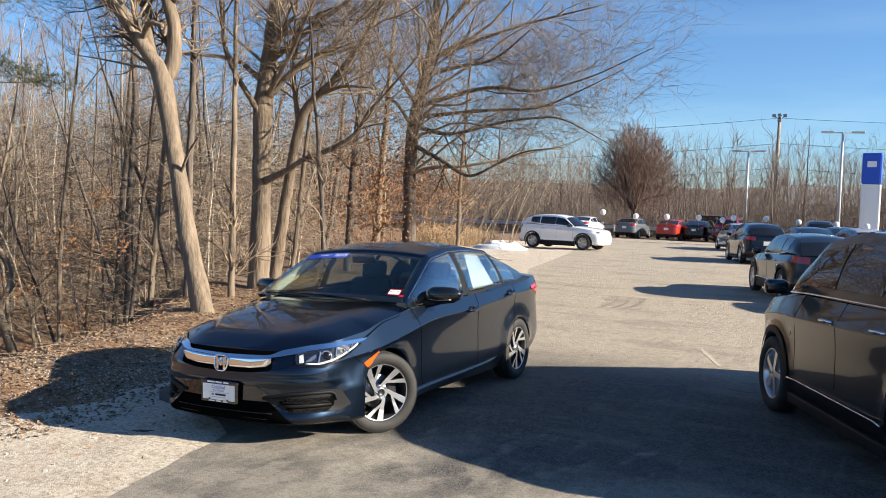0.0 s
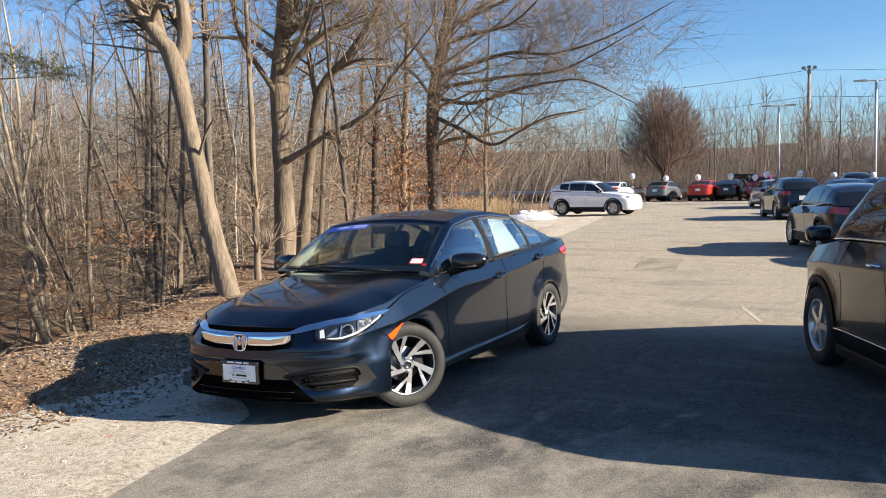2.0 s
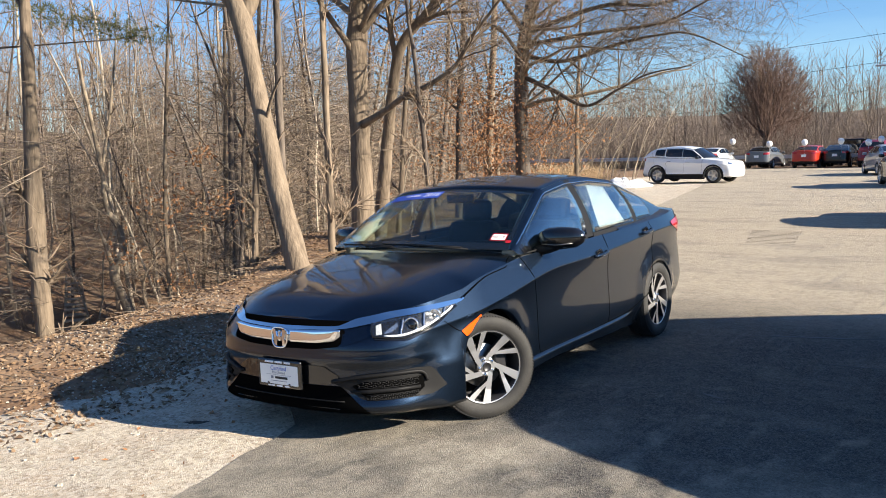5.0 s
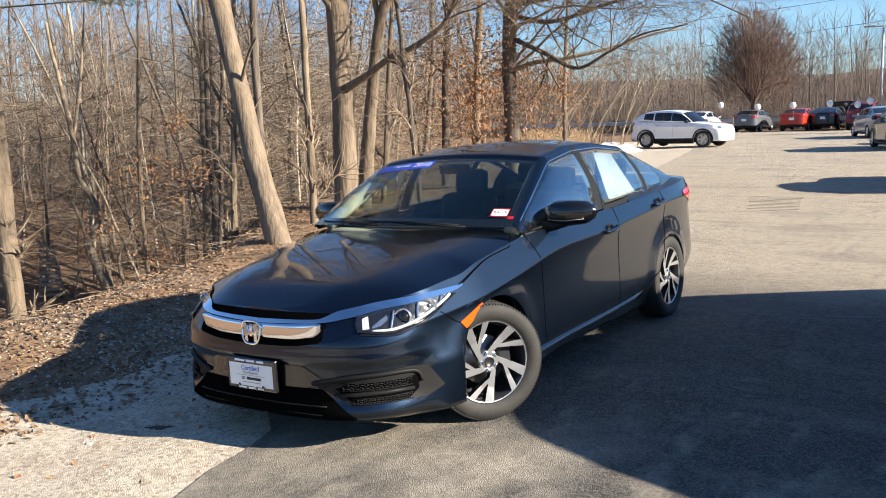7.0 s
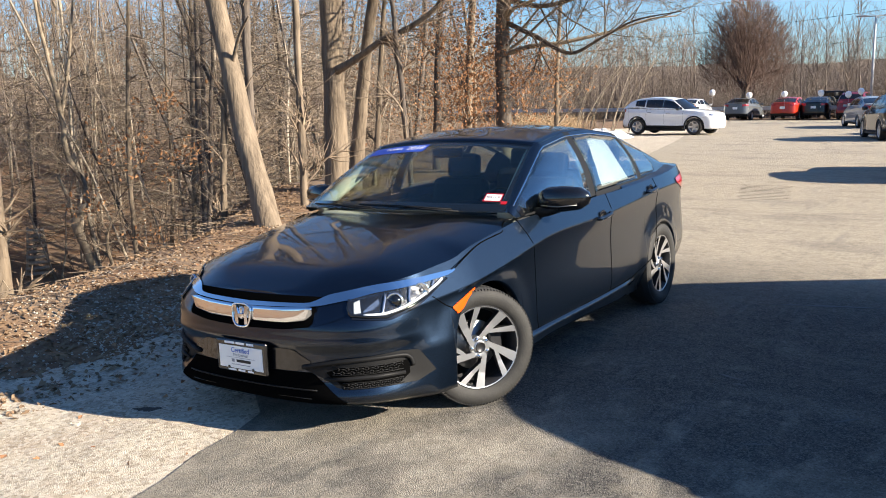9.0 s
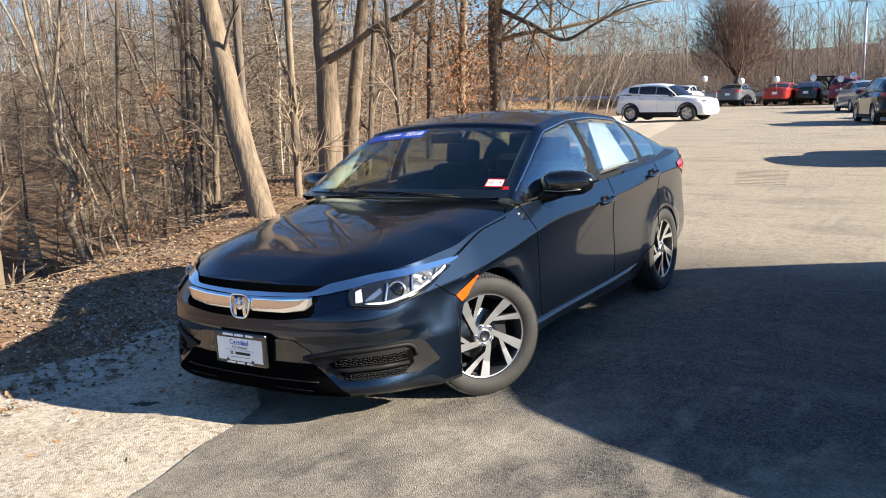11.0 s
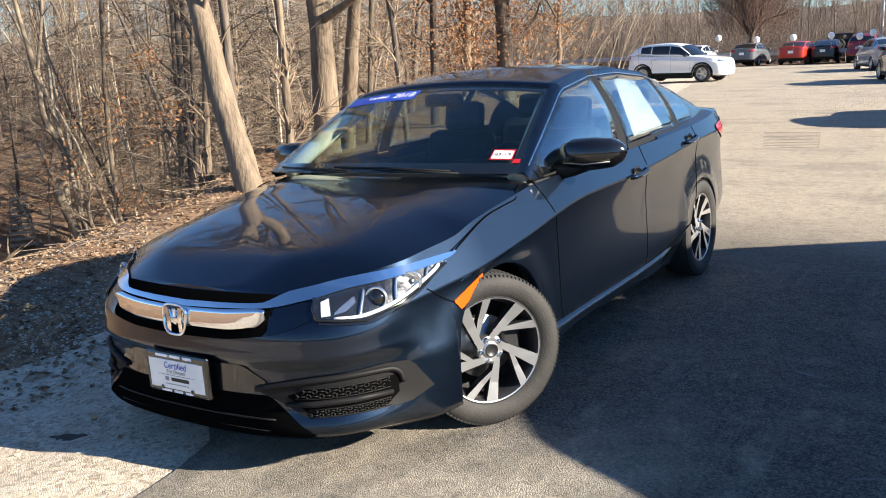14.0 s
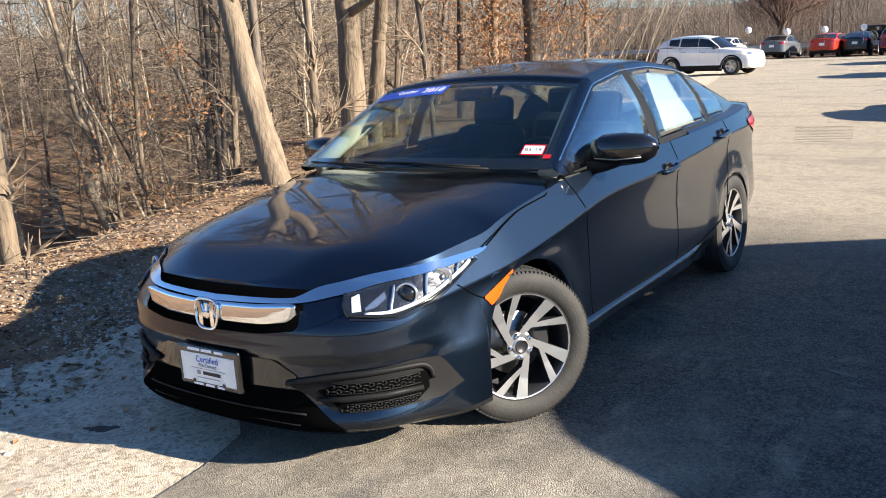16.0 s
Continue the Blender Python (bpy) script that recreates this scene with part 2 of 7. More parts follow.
CIVIC = dict(
    outline=[(0, -0.925), (0.22, -0.918), (0.45, -0.885), (0.63, -0.80), (0.745, -0.66), (0.81, -0.48), (0.845, -0.25), (0.868, 0.1), (0.885, 0.6), (0.893, 1.4),
             (0.893, 2.1), (0.885, 2.7), (0.862, 3.15), (0.80, 3.45), (0.66, 3.61), (0.36, 3.69), (0, 3.705)],
    axles=(0.062, 2.70), hub=0.318, arch=0.346, flare=0.016, lean=0.44, wheel=0.322, track=0.775,
    top=[(-0.95, 0.70), (-0.80, 0.71), (-0.6, 0.752), (-0.35, 0.785), (-0.15, 0.81), (0.0, 0.85), (0.3, 0.90), (0.6, 0.935), (1.4, 0.96), (2.2, 0.985), (2.9, 1.02), (3.3, 1.05), (3.71, 1.06)],
    crease=[(-0.95, 0.60), (-0.5, 0.63), (-0.2, 0.655), (0.0, 0.68), (0.3, 0.73), (0.6, 0.785), (0.9, 0.82), (1.6, 0.842), (2.6, 0.91), (3.0, 0.925), (3.71, 0.94)],
    sill=[(-0.95, 0.185), (-0.6, 0.168), (-0.36, 0.168), (0.36, 0.172), (2.3, 0.172), (3.1, 0.22), (3.7, 0.26)],
    side_low=[(-0.65, 0.10), (-0.58, 0.045), (-0.50, 0.022), (-0.38, 0.020), (-0.22, 0.024), (-0.10, 0.020), (-0.03, 0.011), (0.0, 0.004)],
    front=[(0.16, 0.10), (0.185, 0.02), (0.205, -0.006), (0.235, -0.008), (0.29, 0.012), (0.33, 0.016), (0.44, 0.02), (0.462, 0.014), (0.476, 0.0), (0.51, 0.006), (0.545, 0.008), (0.58, 0.015), (0.62, 0.038), (0.67, 0.074), (0.72, 0.13), (0.80, 0.2)],
    rear=[(0.2, 0.10), (0.3, 0.03), (0.45, 0.0), (0.7, 0.02), (0.9, 0.04), (1.03, 0.05), (1.07, 0.08)],
    front_blend=(-0.78, -0.40), rear_blend=(3.25, 3.58),
    rail=[(0.0, 0.778, 0.45, 0.978), (0.15, 0.715, 0.765, 1.165), (0.30, 0.637, 1.11, 1.345), (0.45, 0.61, 1.5, 1.40), (0.60, 0.60, 1.9, 1.405), (0.75, 0.605, 2.35, 1.36),
          (0.88, 0.645, 2.85, 1.205), (1.0, 0.69, 3.2, 1.085)],
    belt=[(0.0, 0.80, 0.50, 0.945), (0.15, 0.812, 0.78, 0.952), (0.30, 0.82, 1.02, 0.957), (0.45, 0.825, 1.45, 0.968), (0.60, 0.822, 1.9, 0.982), (0.75, 0.81, 2.4, 1.0),
          (0.88, 0.78, 2.85, 1.027), (1.0, 0.73, 3.2, 1.055)],
    bow=[(0.0, 0.24, 0.03), (0.30, 0.06, 0.045), (0.45, 0.0, 0.048), (0.60, 0.0, 0.048), (0.75, -0.06, 0.04), (0.88, -0.12, 0.03), (1.0, -0.14, 0.02)],
    glass=(0.02, 0.285, 0.77, 0.97), windows=((0.05, 0.455), (0.49, 0.745), (0.765, 0.865)), cowl=0.52, crown=0.06, corner=0.26,
)

for _name in ("top", "crease", "front", "side_low"):
    CIVIC[_name] = [tuple(float(c) for c in q) for q in catmull(CIVIC[_name], 6)]


def skin(h, nz_low=12, nz_up=6, ns=150, s0=0.0, s1=None, sides=(-1, 1)):
    """The lower body as one grid round the nose, or a stretch of it on one side."""
    s1 = h.length if s1 is None else s1
    ss = sorted(set([s0, s1] + [h.length * i / ns for i in range(ns + 1) if s0 < h.length * i / ns < s1]
                    + [q for q in (h.s_at(yc + d * h.k["arch"]) for yc in h.k["axles"] for d in (-1.004, -0.996, -0.97, -0.92, 0.92, 0.97, 0.996, 1.004)) if s0 < q < s1]))
    rows = []
    for side in sides:
        for s in (ss[::-1] if side < 0 else ss[len(sides) - 1:]):
            y = float(h.xy(s)[1])
            zb, zc, zt = h.bottom(y), h.crease(y), h.top(y)
            zc = max(zc, zb + 0.01)
            zs = [zb + (zc - zb) * i / nz_low for i in range(nz_low)] + [zc - 0.008, zc, zc + 0.008] + [zc + (zt - zc) * i / nz_up for i in range(1, nz_up + 1)]
            lip = h.point(s, zb, -0.05, side)
            rows.append([lip] + [h.point(s, z, 0, side) for z in zs])
    return grid_mesh(rows, flip=True), rows


def top_sheet(h, y0, y1, crown, n=18, cowl=None, steps=400, middle=None, lip=lambda x, y: smooth01(-0.05, 0.5, x)):
    """Hood or deck: rows across the car between the upper edges of the skin. cowl: how far the middle of its rear edge stands forward."""
    rows = []
    for i in range(steps + 1):
        s = h.length * i / steps
        x, y, z = h.point(s, h.top(float(h.xy(s)[1])))
        if y0 <= y <= y1:
            pull = (cowl or 0) * smooth01(y1 - 0.45, y1, y)
            rise = crown if middle is None else middle(y) - z
            rows.append([(x * u, y - pull * (1 - u * u), z + rise * (0.86 * (1 - max(0.0, (abs(u) - 0.52) / 0.48) ** 1.9) + 0.14 * (1 - u * u)) * lip(x, y)) for u in [2 * i / n - 1 for i in range(n + 1)]])
    return grid_mesh(rows, flip=True)


def cabin_row(k, t, v=None):
    """A point on the side of the cabin (v from belt to rail)."""
    r, b = interp(k["rail"], t), interp(k["belt"], t)
    return [b[i] + (r[i] - b[i]) * v + (0.035 * math.sin(math.pi * v) * smooth01(0, 0.3, r[2] - b[2]) if i == 0 else 0) for i in range(3)]


def smooth_table(tab, n=60):
    p = catmull(tab, 12)
    return [tuple(q) for q in p]


def cabin_sheet(k, t0, t1, nt=14, nx=16, off=0.0):
    rows = []
    for i in range(nt + 1):
        t = t0 + (t1 - t0) * i / nt
        x, y, z = interp(k["rail"], t)
        fy, fz = interp(k["bow"], t)
        rows.append([(x * u, y - fy * (1 - u * u) , z + fz * (1 - u * u) + off) for u in [2 * j / nx - 1 for j in range(nx + 1)]])
    return grid_mesh(rows, flip=True)


def side_glass(k, t0, t1, v0, v1, side, off=0.0, nt=14, nv=6):
    rows = []
    for i in range(nt + 1):
        t = t0 + (t1 - t0) * i / nt
        rows.append([(side * (c[0] + off), c[1], c[2]) for c in (cabin_row(k, t, v0 + (v1 - v0) * j / nv) for j in range(nv + 1))])
    return grid_mesh(rows, flip=side < 0)


def thick(ob, t, offset=-1.0):
    m = ob.modifiers.new("thickness", "SOLIDIFY")
    m.thickness, m.offset = t, offset
    return ob


def hull_patch(h, s0, s1, lo, hi, off, ns=16, nz=5, side=1, off_top=None):
    """A patch of the skin between two height curves of (u, z), u from 0 to 1 along it."""
    rows = []
    for i in range(ns + 1):
        u = i / ns
        s, a, b = s0 + (s1 - s0) * u, interp(lo, u)[0], interp(hi, u)[0]
        rows.append([h.point(s, a + (b - a) * j / nz, off + ((off if off_top is None else off_top) - off) * j / nz, side) for j in range(nz + 1)])
    return grid_mesh(rows, flip=side > 0)


def hull_line(h, sz, r, off=0.0, side=1):
    return tube([h.point(s, z, off, side) for s, z in sz], r, 4)


def make_wheel(at, out, steer, car, R=0.322, rim=0.215, width=0.2, spokes=5, detail=True):
    """A wheel as a part of its car, its outer face towards x = out."""
    m = Matrix.Translation(at) @ Matrix.Rotation(radians(steer), 4, "Z") @ Matrix.Scale(out, 4, (1, 0, 0))
    w = width / 2
    tv, tf = lathe([(-w * 0.8, rim * 0.98), (-w, rim * 1.08), (-w, R * 0.9), (-w * 0.8, R * 0.985), (0, R), (w * 0.8, R * 0.985), (w * 0.97, R * 0.93), (w, R * 0.85),
                    (w * 0.98, rim * 1.12), (w * 0.86, rim * 1.02), (w * 0.75, rim * 0.98)], 56 if detail else 28)
    tyre = mesh_ob("wheel", [m @ Vector(v) for v in tv], [f if out > 0 else f[::-1] for f in tf], M_RUBBER, car, "black tyre on an alloy rim" if detail else "")
    bv, bf = lathe([(w * 0.84, rim * 1.03), (w * 0.86, rim * 1.0), (w * 0.80, rim * 0.95), (w * 0.2, rim * 0.88), (-w * 0.7, rim * 0.9), (-w * 0.75, rim * 0.3), (-w * 0.75, 0.001)], 48 if detail else 24)
    mesh_ob("rim", [m @ Vector(v) for v in bv], bf, M_ALLOY if not detail else M_POCKET, tyre)
    if not detail:
        pieces = []
        for i in range(spokes):
            a = 2 * math.pi * i / spokes
            bm = rounded_box(0.03, rim * 0.9, 0.055, 0)
            bmesh.ops.transform(bm, matrix=m @ Matrix.Rotation(a, 4, "X") @ Matrix.Translation((w * 0.6, rim * 0.5, 0)), verts=bm.verts)
            bm.verts.ensure_lookup_table()
            pieces.append(([v.co.copy() for v in bm.verts], [[v.index for v in f.verts] for f in bm.faces]))
            bm.free()
        mesh_ob("spokes", *join(pieces), M_ALLOY, tyre, smooth=False)
    return tyre, m


def near_trim(h, k, car, side):
    """Door lines, handles, bright window line and dark cladding of a car that stands near."""
    ym, yr = k["axles"][1] * 0.52, k["axles"][1] - 0.42
    for y in (0.52, ym, yr):
        s = h.s_at(y)
        mesh_ob("shut_line", *tube([h.point(s, z, -0.001, side) for z in np.linspace(k["crease"][0][1] * 0.6, h.top(y), 8)], 0.004, 4), M_GAP, car)
    for y in (ym - 0.18, yr - 0.15):
        s, z = h.s_at(y), h.crease(y) + 0.03
        a, b = Vector(h.point(s - 0.1, z, 0.03, side)), Vector(h.point(s + 0.1, z + 0.005, 0.03, side))
        mesh_ob("door_handle", *tube([a.lerp(b, 0.0) - Vector((side * 0.03, 0, 0)), a.lerp(b, 0.1), a.lerp(b, 0.9), b - Vector((side * 0.03, 0, 0))], 0.013, 8), M_CHROME, car)
    mesh_ob("window_line", *tube([(side * (c[0] + 0.01), c[1], c[2]) for c in (cabin_row(k, 0.06 + 0.8 * i / 20, 0.03) for i in range(21))], 0.008, 5), M_CHROME, car)
    mesh_ob("cladding", *hull_patch(h, h.s_at(0.42), h.s_at(k["axles"][1] - 0.42), [(0, 0.27), (1, 0.27)], [(0, 0.40), (1, 0.40)], 0.012, 20, 3, side), M_BLACKTRIM, car)
    mesh_ob("sill_strip", *tube([h.point(s, 0.40, 0.014, side) for s in np.linspace(h.s_at(0.45), h.s_at(k["axles"][1] - 0.45), 12)], 0.008, 5), M_CHROME, car)
    for y in k["axles"]:
        rows = []
        for i in range(25):
            a = math.pi * i / 24
            rows.append([h.point(h.s_at(y - math.cos(a) * q), max(0.27, k["hub"] + math.sin(a) * q), 0.012, side) for q in (k["arch"] * 0.99, k["arch"] + 0.055)])
        mesh_ob("arch_trim", *grid_mesh(rows, flip=side < 0), M_BLACKTRIM, car)


def simple_car(name, spec, m, material, label, category="car", suv=False, group="", cladding=False, detail=False):
    k = spec
    h = Hull(k)
    car = thing(name, m, label, category, group)
    (sv, sf), _ = skin(h, 8, 4, 90)
    mesh_ob("body", sv, sf, material, car)
    mesh_ob("hood", *top_sheet(h, -5, k["cowl"] + 0.1, k["crown"], 12, steps=160), material, car)
    ymax = max(p[1] for p in k["outline"])
    mesh_ob("tail_deck", *top_sheet(h, k["rail"][-1][2] - 0.05, ymax + 1, 0.02, 12, steps=160), material, car)
    g = k["glass"]
    mesh_ob("windscreen", *cabin_sheet(k, g[0], g[1]), M_DARKGLASS, car)
    mesh_ob("roof", *cabin_sheet(k, g[1], g[2]), material, car)
    mesh_ob("rear_window", *cabin_sheet(k, g[2], g[3]), M_DARKGLASS, car)
    mesh_ob("tailgate", *cabin_sheet(k, g[3], 1.0), material, car)
    for side in (-1, 1):
        mesh_ob("cabin_side", *side_glass(k, 0, 1, 0, 1, side, nt=30), material, car)
        for a, b in k["windows"]:
            mesh_ob("window", *side_glass(k, a, b, 0.16, 0.85, side, 0.006), M_DARKGLASS, car)
        for y in k["axles"]:
            make_wheel((side * k["track"], y, k["wheel"]), side, 0, car, k["wheel"], k["wheel"] * 0.66, 0.21, 5, False)
            rows = []
            for i in range(13):
                a = math.pi * (i / 12 * 1.24 - 0.12)
                yy = y - math.cos(a) * k["arch"]
                zz = k["hub"] + math.sin(a) * k["arch"]
                rows.append([h.point(h.s_at(yy + (0) ), zz, 0.012, side), h.point(h.s_at(y - math.cos(a) * (k["arch"] + 0.06)), zz + math.sin(a) * 0.06, 0.012, side)])
            if cladding:
                mesh_ob("arch_trim", *grid_mesh(rows), M_BLACKTRIM, car)
            s_end = h.length
        zt = h.top(ymax)
        if detail:
            near_trim(h, k, car, side)
        mesh_ob("tail_lamp", *hull_patch(h, s_end - 0.95, s_end - 0.45, [(0, zt - 0.14), (1, zt - 0.18)], [(0, zt - 0.01), (1, zt - 0.03)], 0.008, side=side), M_REDLENS, car)
        mesh_ob("headlamp", *hull_patch(h, 0.42, 0.85, [(0, k["lamp"] - 0.06), (1, k["lamp"] - 0.02)], [(0, k["lamp"]), (1, k["lamp"] + 0.06)], 0.008, side=side), M_WHITELENS, car)
        mx, my, mz = interp(k["belt"], 0.12)
        bm = rounded_box(0.2, 0.12, 0.13, 0.04, 3)
        bmesh.ops.translate(bm, vec=(side * (mx + 0.17), my, mz + 0.05), verts=bm.verts)
        part("wing_mirror", bm, M_GLOSSBLACK if suv else material, car, smooth=True)
        box_part("sill", (0.06, k["axles"][1] - 0.8, 0.1), (side * (k["track"] + 0.06), k["axles"][1] / 2, 0.22), M_BLACKTRIM, car, r=0.02)
    mesh_ob("rear_bumper", *hull_patch(h, h.length - 0.85, h.length, [(0, 0.28), (1, 0.26)], [(0, 0.42), (1, 0.45)], 0.01), M_BLACKTRIM, car)
    mesh_ob("rear_bumper", *hull_patch(h, h.length - 0.85, h.length, [(0, 0.28), (1, 0.26)], [(0, 0.42), (1, 0.45)], 0.01, side=-1), M_BLACKTRIM, car)
    box_part("number_plate", (0.31, 0.012, 0.16), (0, ymax - interp(k["rear"], zt - 0.28)[0] + 0.012, zt - 0.28), M_PAPER, car, r=0.004)
    box_part("underbody", (1.3, ymax - 0.5, 0.1), (0, ymax / 2 - 0.3, 0.3), M_GAP, car, r=0)
    box_part("cabin_floor", (1.35, 2.4, 0.05), (0, 1.6, 0.55), M_GAP, car, r=0)
    return car


def stretched(spec, width=1.0, up=1.0, cab=1.0, base=None, **more):
    """Another body: widths and heights scaled, the wheelbase changed."""
    k = dict(spec)
    sy = (base or spec["axles"][1]) / spec["axles"][1]
    fy = lambda y: y * sy
    k["outline"] = [(x * width, fy(y)) for x, y in spec["outline"]]
    k["axles"] = (0.0, base or spec["axles"][1])
    for n in ("top", "crease"):
        k[n] = [(fy(y), z * up) for y, z in spec[n]]
    k["sill"] = [(fy(y), z * up * 1.05) for y, z in spec["sill"]]
    for n in ("front", "rear"):
        k[n] = [(z * up, d) for z, d in spec[n]]
    for n in ("rail", "belt"):
        k[n] = [(t, x * width, fy(y), z * up) for t, x, y, z in spec[n]]
    k["rail"] = [(t, x, y, z + (cab - 1) * max(0, z - interp(k["belt"], t)[2])) for t, x, y, z in k["rail"]]
    k["track"] = spec["track"] * width
    k["cowl"] = fy(spec["cowl"])
    k["front_blend"] = tuple(fy(y) for y in spec["front_blend"])
    k["rear_blend"] = tuple(fy(y) for y in spec["rear_blend"])
    k["lamp"] = interp(k["top"], -0.6)[0] - 0.02
    k.update(more)
    return k

M_DARKGLASS = mat("tinted_glass", (0.01, 0.012, 0.014), 0.03, coat=0.5)
SUV = dict(
    outline=[(0, -0.88), (0.3, -0.87), (0.55, -0.82), (0.72, -0.70), (0.81, -0.5), (0.85, -0.25), (0.875, 0.1), (0.895, 0.6), (0.90, 1.4), (0.90, 2.1), (0.895, 2.66), (0.87, 3.1),
             (0.82, 3.35), (0.68, 3.48), (0.36, 3.55), (0, 3.56)],
    axles=(0.0, 2.66), hub=0.35, arch=0.40, flare=0.03, lean=0.5, wheel=0.35, track=0.79, crown=0.06, cowl=0.5,
    top=[(-0.9, 0.86), (-0.7, 0.90), (-0.4, 0.95), (0.0, 1.0), (0.5, 1.05), (1.4, 1.07), (2.4, 1.10), (3.0, 1.13), (3.6, 1.13)],
    crease=[(-0.9, 0.75), (0.0, 0.85), (1.4, 0.90), (3.6, 0.98)],
    sill=[(-0.9, 0.25), (-0.4, 0.27), (0.4, 0.26), (2.3, 0.26), (3.0, 0.3), (3.6, 0.33)],
    side_low=[(-0.72, 0.09), (-0.6, 0.03), (-0.45, 0.02), (-0.2, 0.02), (0.0, 0.0)],
    front=[(0.2, 0.14), (0.26, 0.05), (0.4, 0.0), (0.6, 0.0), (0.72, 0.02), (0.82, 0.05), (0.9, 0.1), (1.0, 0.2)],
    rear=[(0.25, 0.08), (0.4, 0.0), (0.6, 0.0), (0.7, 0.05), (1.0, 0.08), (1.14, 0.1)],
    front_blend=(-0.75, -0.4), rear_blend=(3.05, 3.42), lamp=0.84,
    rail=[(0.0, 0.74, 0.48, 1.055), (0.15, 0.69, 0.74, 1.27), (0.30, 0.63, 1.05, 1.50), (0.45, 0.605, 1.5, 1.575), (0.60, 0.60, 2.1, 1.585), (0.75, 0.585, 2.8, 1.535), (0.88, 0.60, 3.12, 1.42), (1.0, 0.66, 3.47, 1.14)],
    belt=[(0.0, 0.77, 0.5, 1.05), (0.15, 0.80, 0.74, 1.06), (0.30, 0.81, 1.05, 1.065), (0.45, 0.815, 1.5, 1.075), (0.60, 0.81, 2.1, 1.09), (0.75, 0.79, 2.8, 1.18), (0.88, 0.76, 3.15, 1.17), (1.0, 0.70, 3.46, 1.13)],
    bow=[(0.0, 0.2, 0.03), (0.30, 0.06, 0.05), (0.45, 0, 0.05), (0.60, 0, 0.05), (0.75, -0.03, 0.05), (0.88, -0.06, 0.03), (1.0, -0.06, 0.0)],
    glass=(0.02, 0.285, 0.86, 0.98), windows=((0.06, 0.44), (0.446, 0.64), (0.652, 0.755)),
)
CIVIC["lamp"] = 0.66

# ---- ground ----
M_LITTER = mat("leaf_litter", (0.12, 0.060, 0.030), 0.95, c2=(0.29, 0.17, 0.088), scale=5, bump=1.0, bscale=22, c3=(0.20, 0.135, 0.085), scale3=0.7)
M_GRAVEL = mat("pale_sandy_gravel", (0.50, 0.425, 0.315), 0.95, c2=(0.66, 0.575, 0.445), scale=30, bump=0.8, bscale=150, c3=(0.50, 0.40, 0.29), scale3=1.6)


def chips(m, scale, dark, pale, amount):
    """Scatter darker and paler grains over a material."""
    nt = m.node_tree
    b = nt.nodes["Principled BSDF"]
    old = b.inputs["Base Color"].links[0].from_socket
    co = nt.nodes.new("ShaderNodeTexCoord")
    v = nt.nodes.new("ShaderNodeTexVoronoi")
    v.inputs["Scale"].default_value = scale
    nt.links.new(co.outputs["Object"], v.inputs[0])
    sp = nt.nodes.new("ShaderNodeSeparateColor")
    nt.links.new(v.outputs["Color"], sp.inputs[0])
    for k, lo, hi, col in ((0, 0.62, 0.8, dark), (1, 0.6, 0.85, pale)):
        r = nt.nodes.new("ShaderNodeMapRange")
        r.inputs[1].default_value, r.inputs[2].default_value, r.inputs[4].default_value = lo, hi, amount
        nt.links.new(sp.outputs[k], r.inputs[0])
        x = nt.nodes.new("ShaderNodeMixRGB")
        nt.links.new(r.outputs[0], x.inputs[0])
        nt.links.new(old, x.inputs[1])
        x.inputs[2].default_value = (*col, 1)
        old = x.outputs[0]
    nt.links.new(old, b.inputs["Base Color"])


chips(M_GRAVEL, 60, (0.22, 0.17, 0.12), (0.72, 0.66, 0.56), 0.6)
chips(M_GRAVEL, 22, (0.27, 0.21, 0.15), (0.70, 0.63, 0.52), 0.35)
M_STONE = mat("pale_stone", (0.38, 0.33, 0.26), 0.9, c2=(0.50, 0.45, 0.37), scale=20, bump=0.4, bscale=60)
M_LEAF = mat("dry_leaf", (0.26, 0.115, 0.05), 0.8, c2=(0.40, 0.21, 0.095), scale=1.7)
M_RUBBLE = mat("tan_rubble", (0.24, 0.19, 0.135), 0.9, c2=(0.42, 0.35, 0.26), scale=15)
M_SNOW = mat("old_snow", (0.75, 0.77, 0.8), 0.7, c2=(0.55, 0.55, 0.55), scale=4, bump=0.6, bscale=12)
M_BARK = mat("grey_bark", (0.120, 0.090, 0.062), 0.95, c2=(0.235, 0.18, 0.126), scale=9, bump=1.0, bscale=22, stretch=(1, 1, 0.16))
M_TWIG = mat("twigs", (0.095, 0.07, 0.05), 0.95, c2=(0.25, 0.187, 0.13), scale=2, objvar=0.35)
M_DARKBARK = mat("dark_bark", (0.07, 0.055, 0.045), 0.95, c2=(0.15, 0.12, 0.095), scale=10, bump=1.0, bscale=24, stretch=(1, 1, 0.16))
M_PALEBARK = mat("pale_bark", (0.22, 0.18, 0.135), 0.95, c2=(0.42, 0.35, 0.265), scale=6, bump=0.8, bscale=20, stretch=(1, 1, 0.2), objvar=0.3)
M_FARTWIG = mat("distant_twigs", (0.11, 0.085, 0.07), 0.95, c2=(0.20, 0.158, 0.13), scale=0.15)
M_PALETWIG = mat("pale_dead_twig", (0.20, 0.155, 0.108), 0.95, c2=(0.46, 0.37, 0.265), scale=1.3)
M_BRANCH = mat("sunlit_branches", (0.15, 0.115, 0.082), 0.95, c2=(0.34, 0.27, 0.19), scale=3)
M_CHALK = mat("chalky_scuff", (0.15, 0.145, 0.135), 0.9)


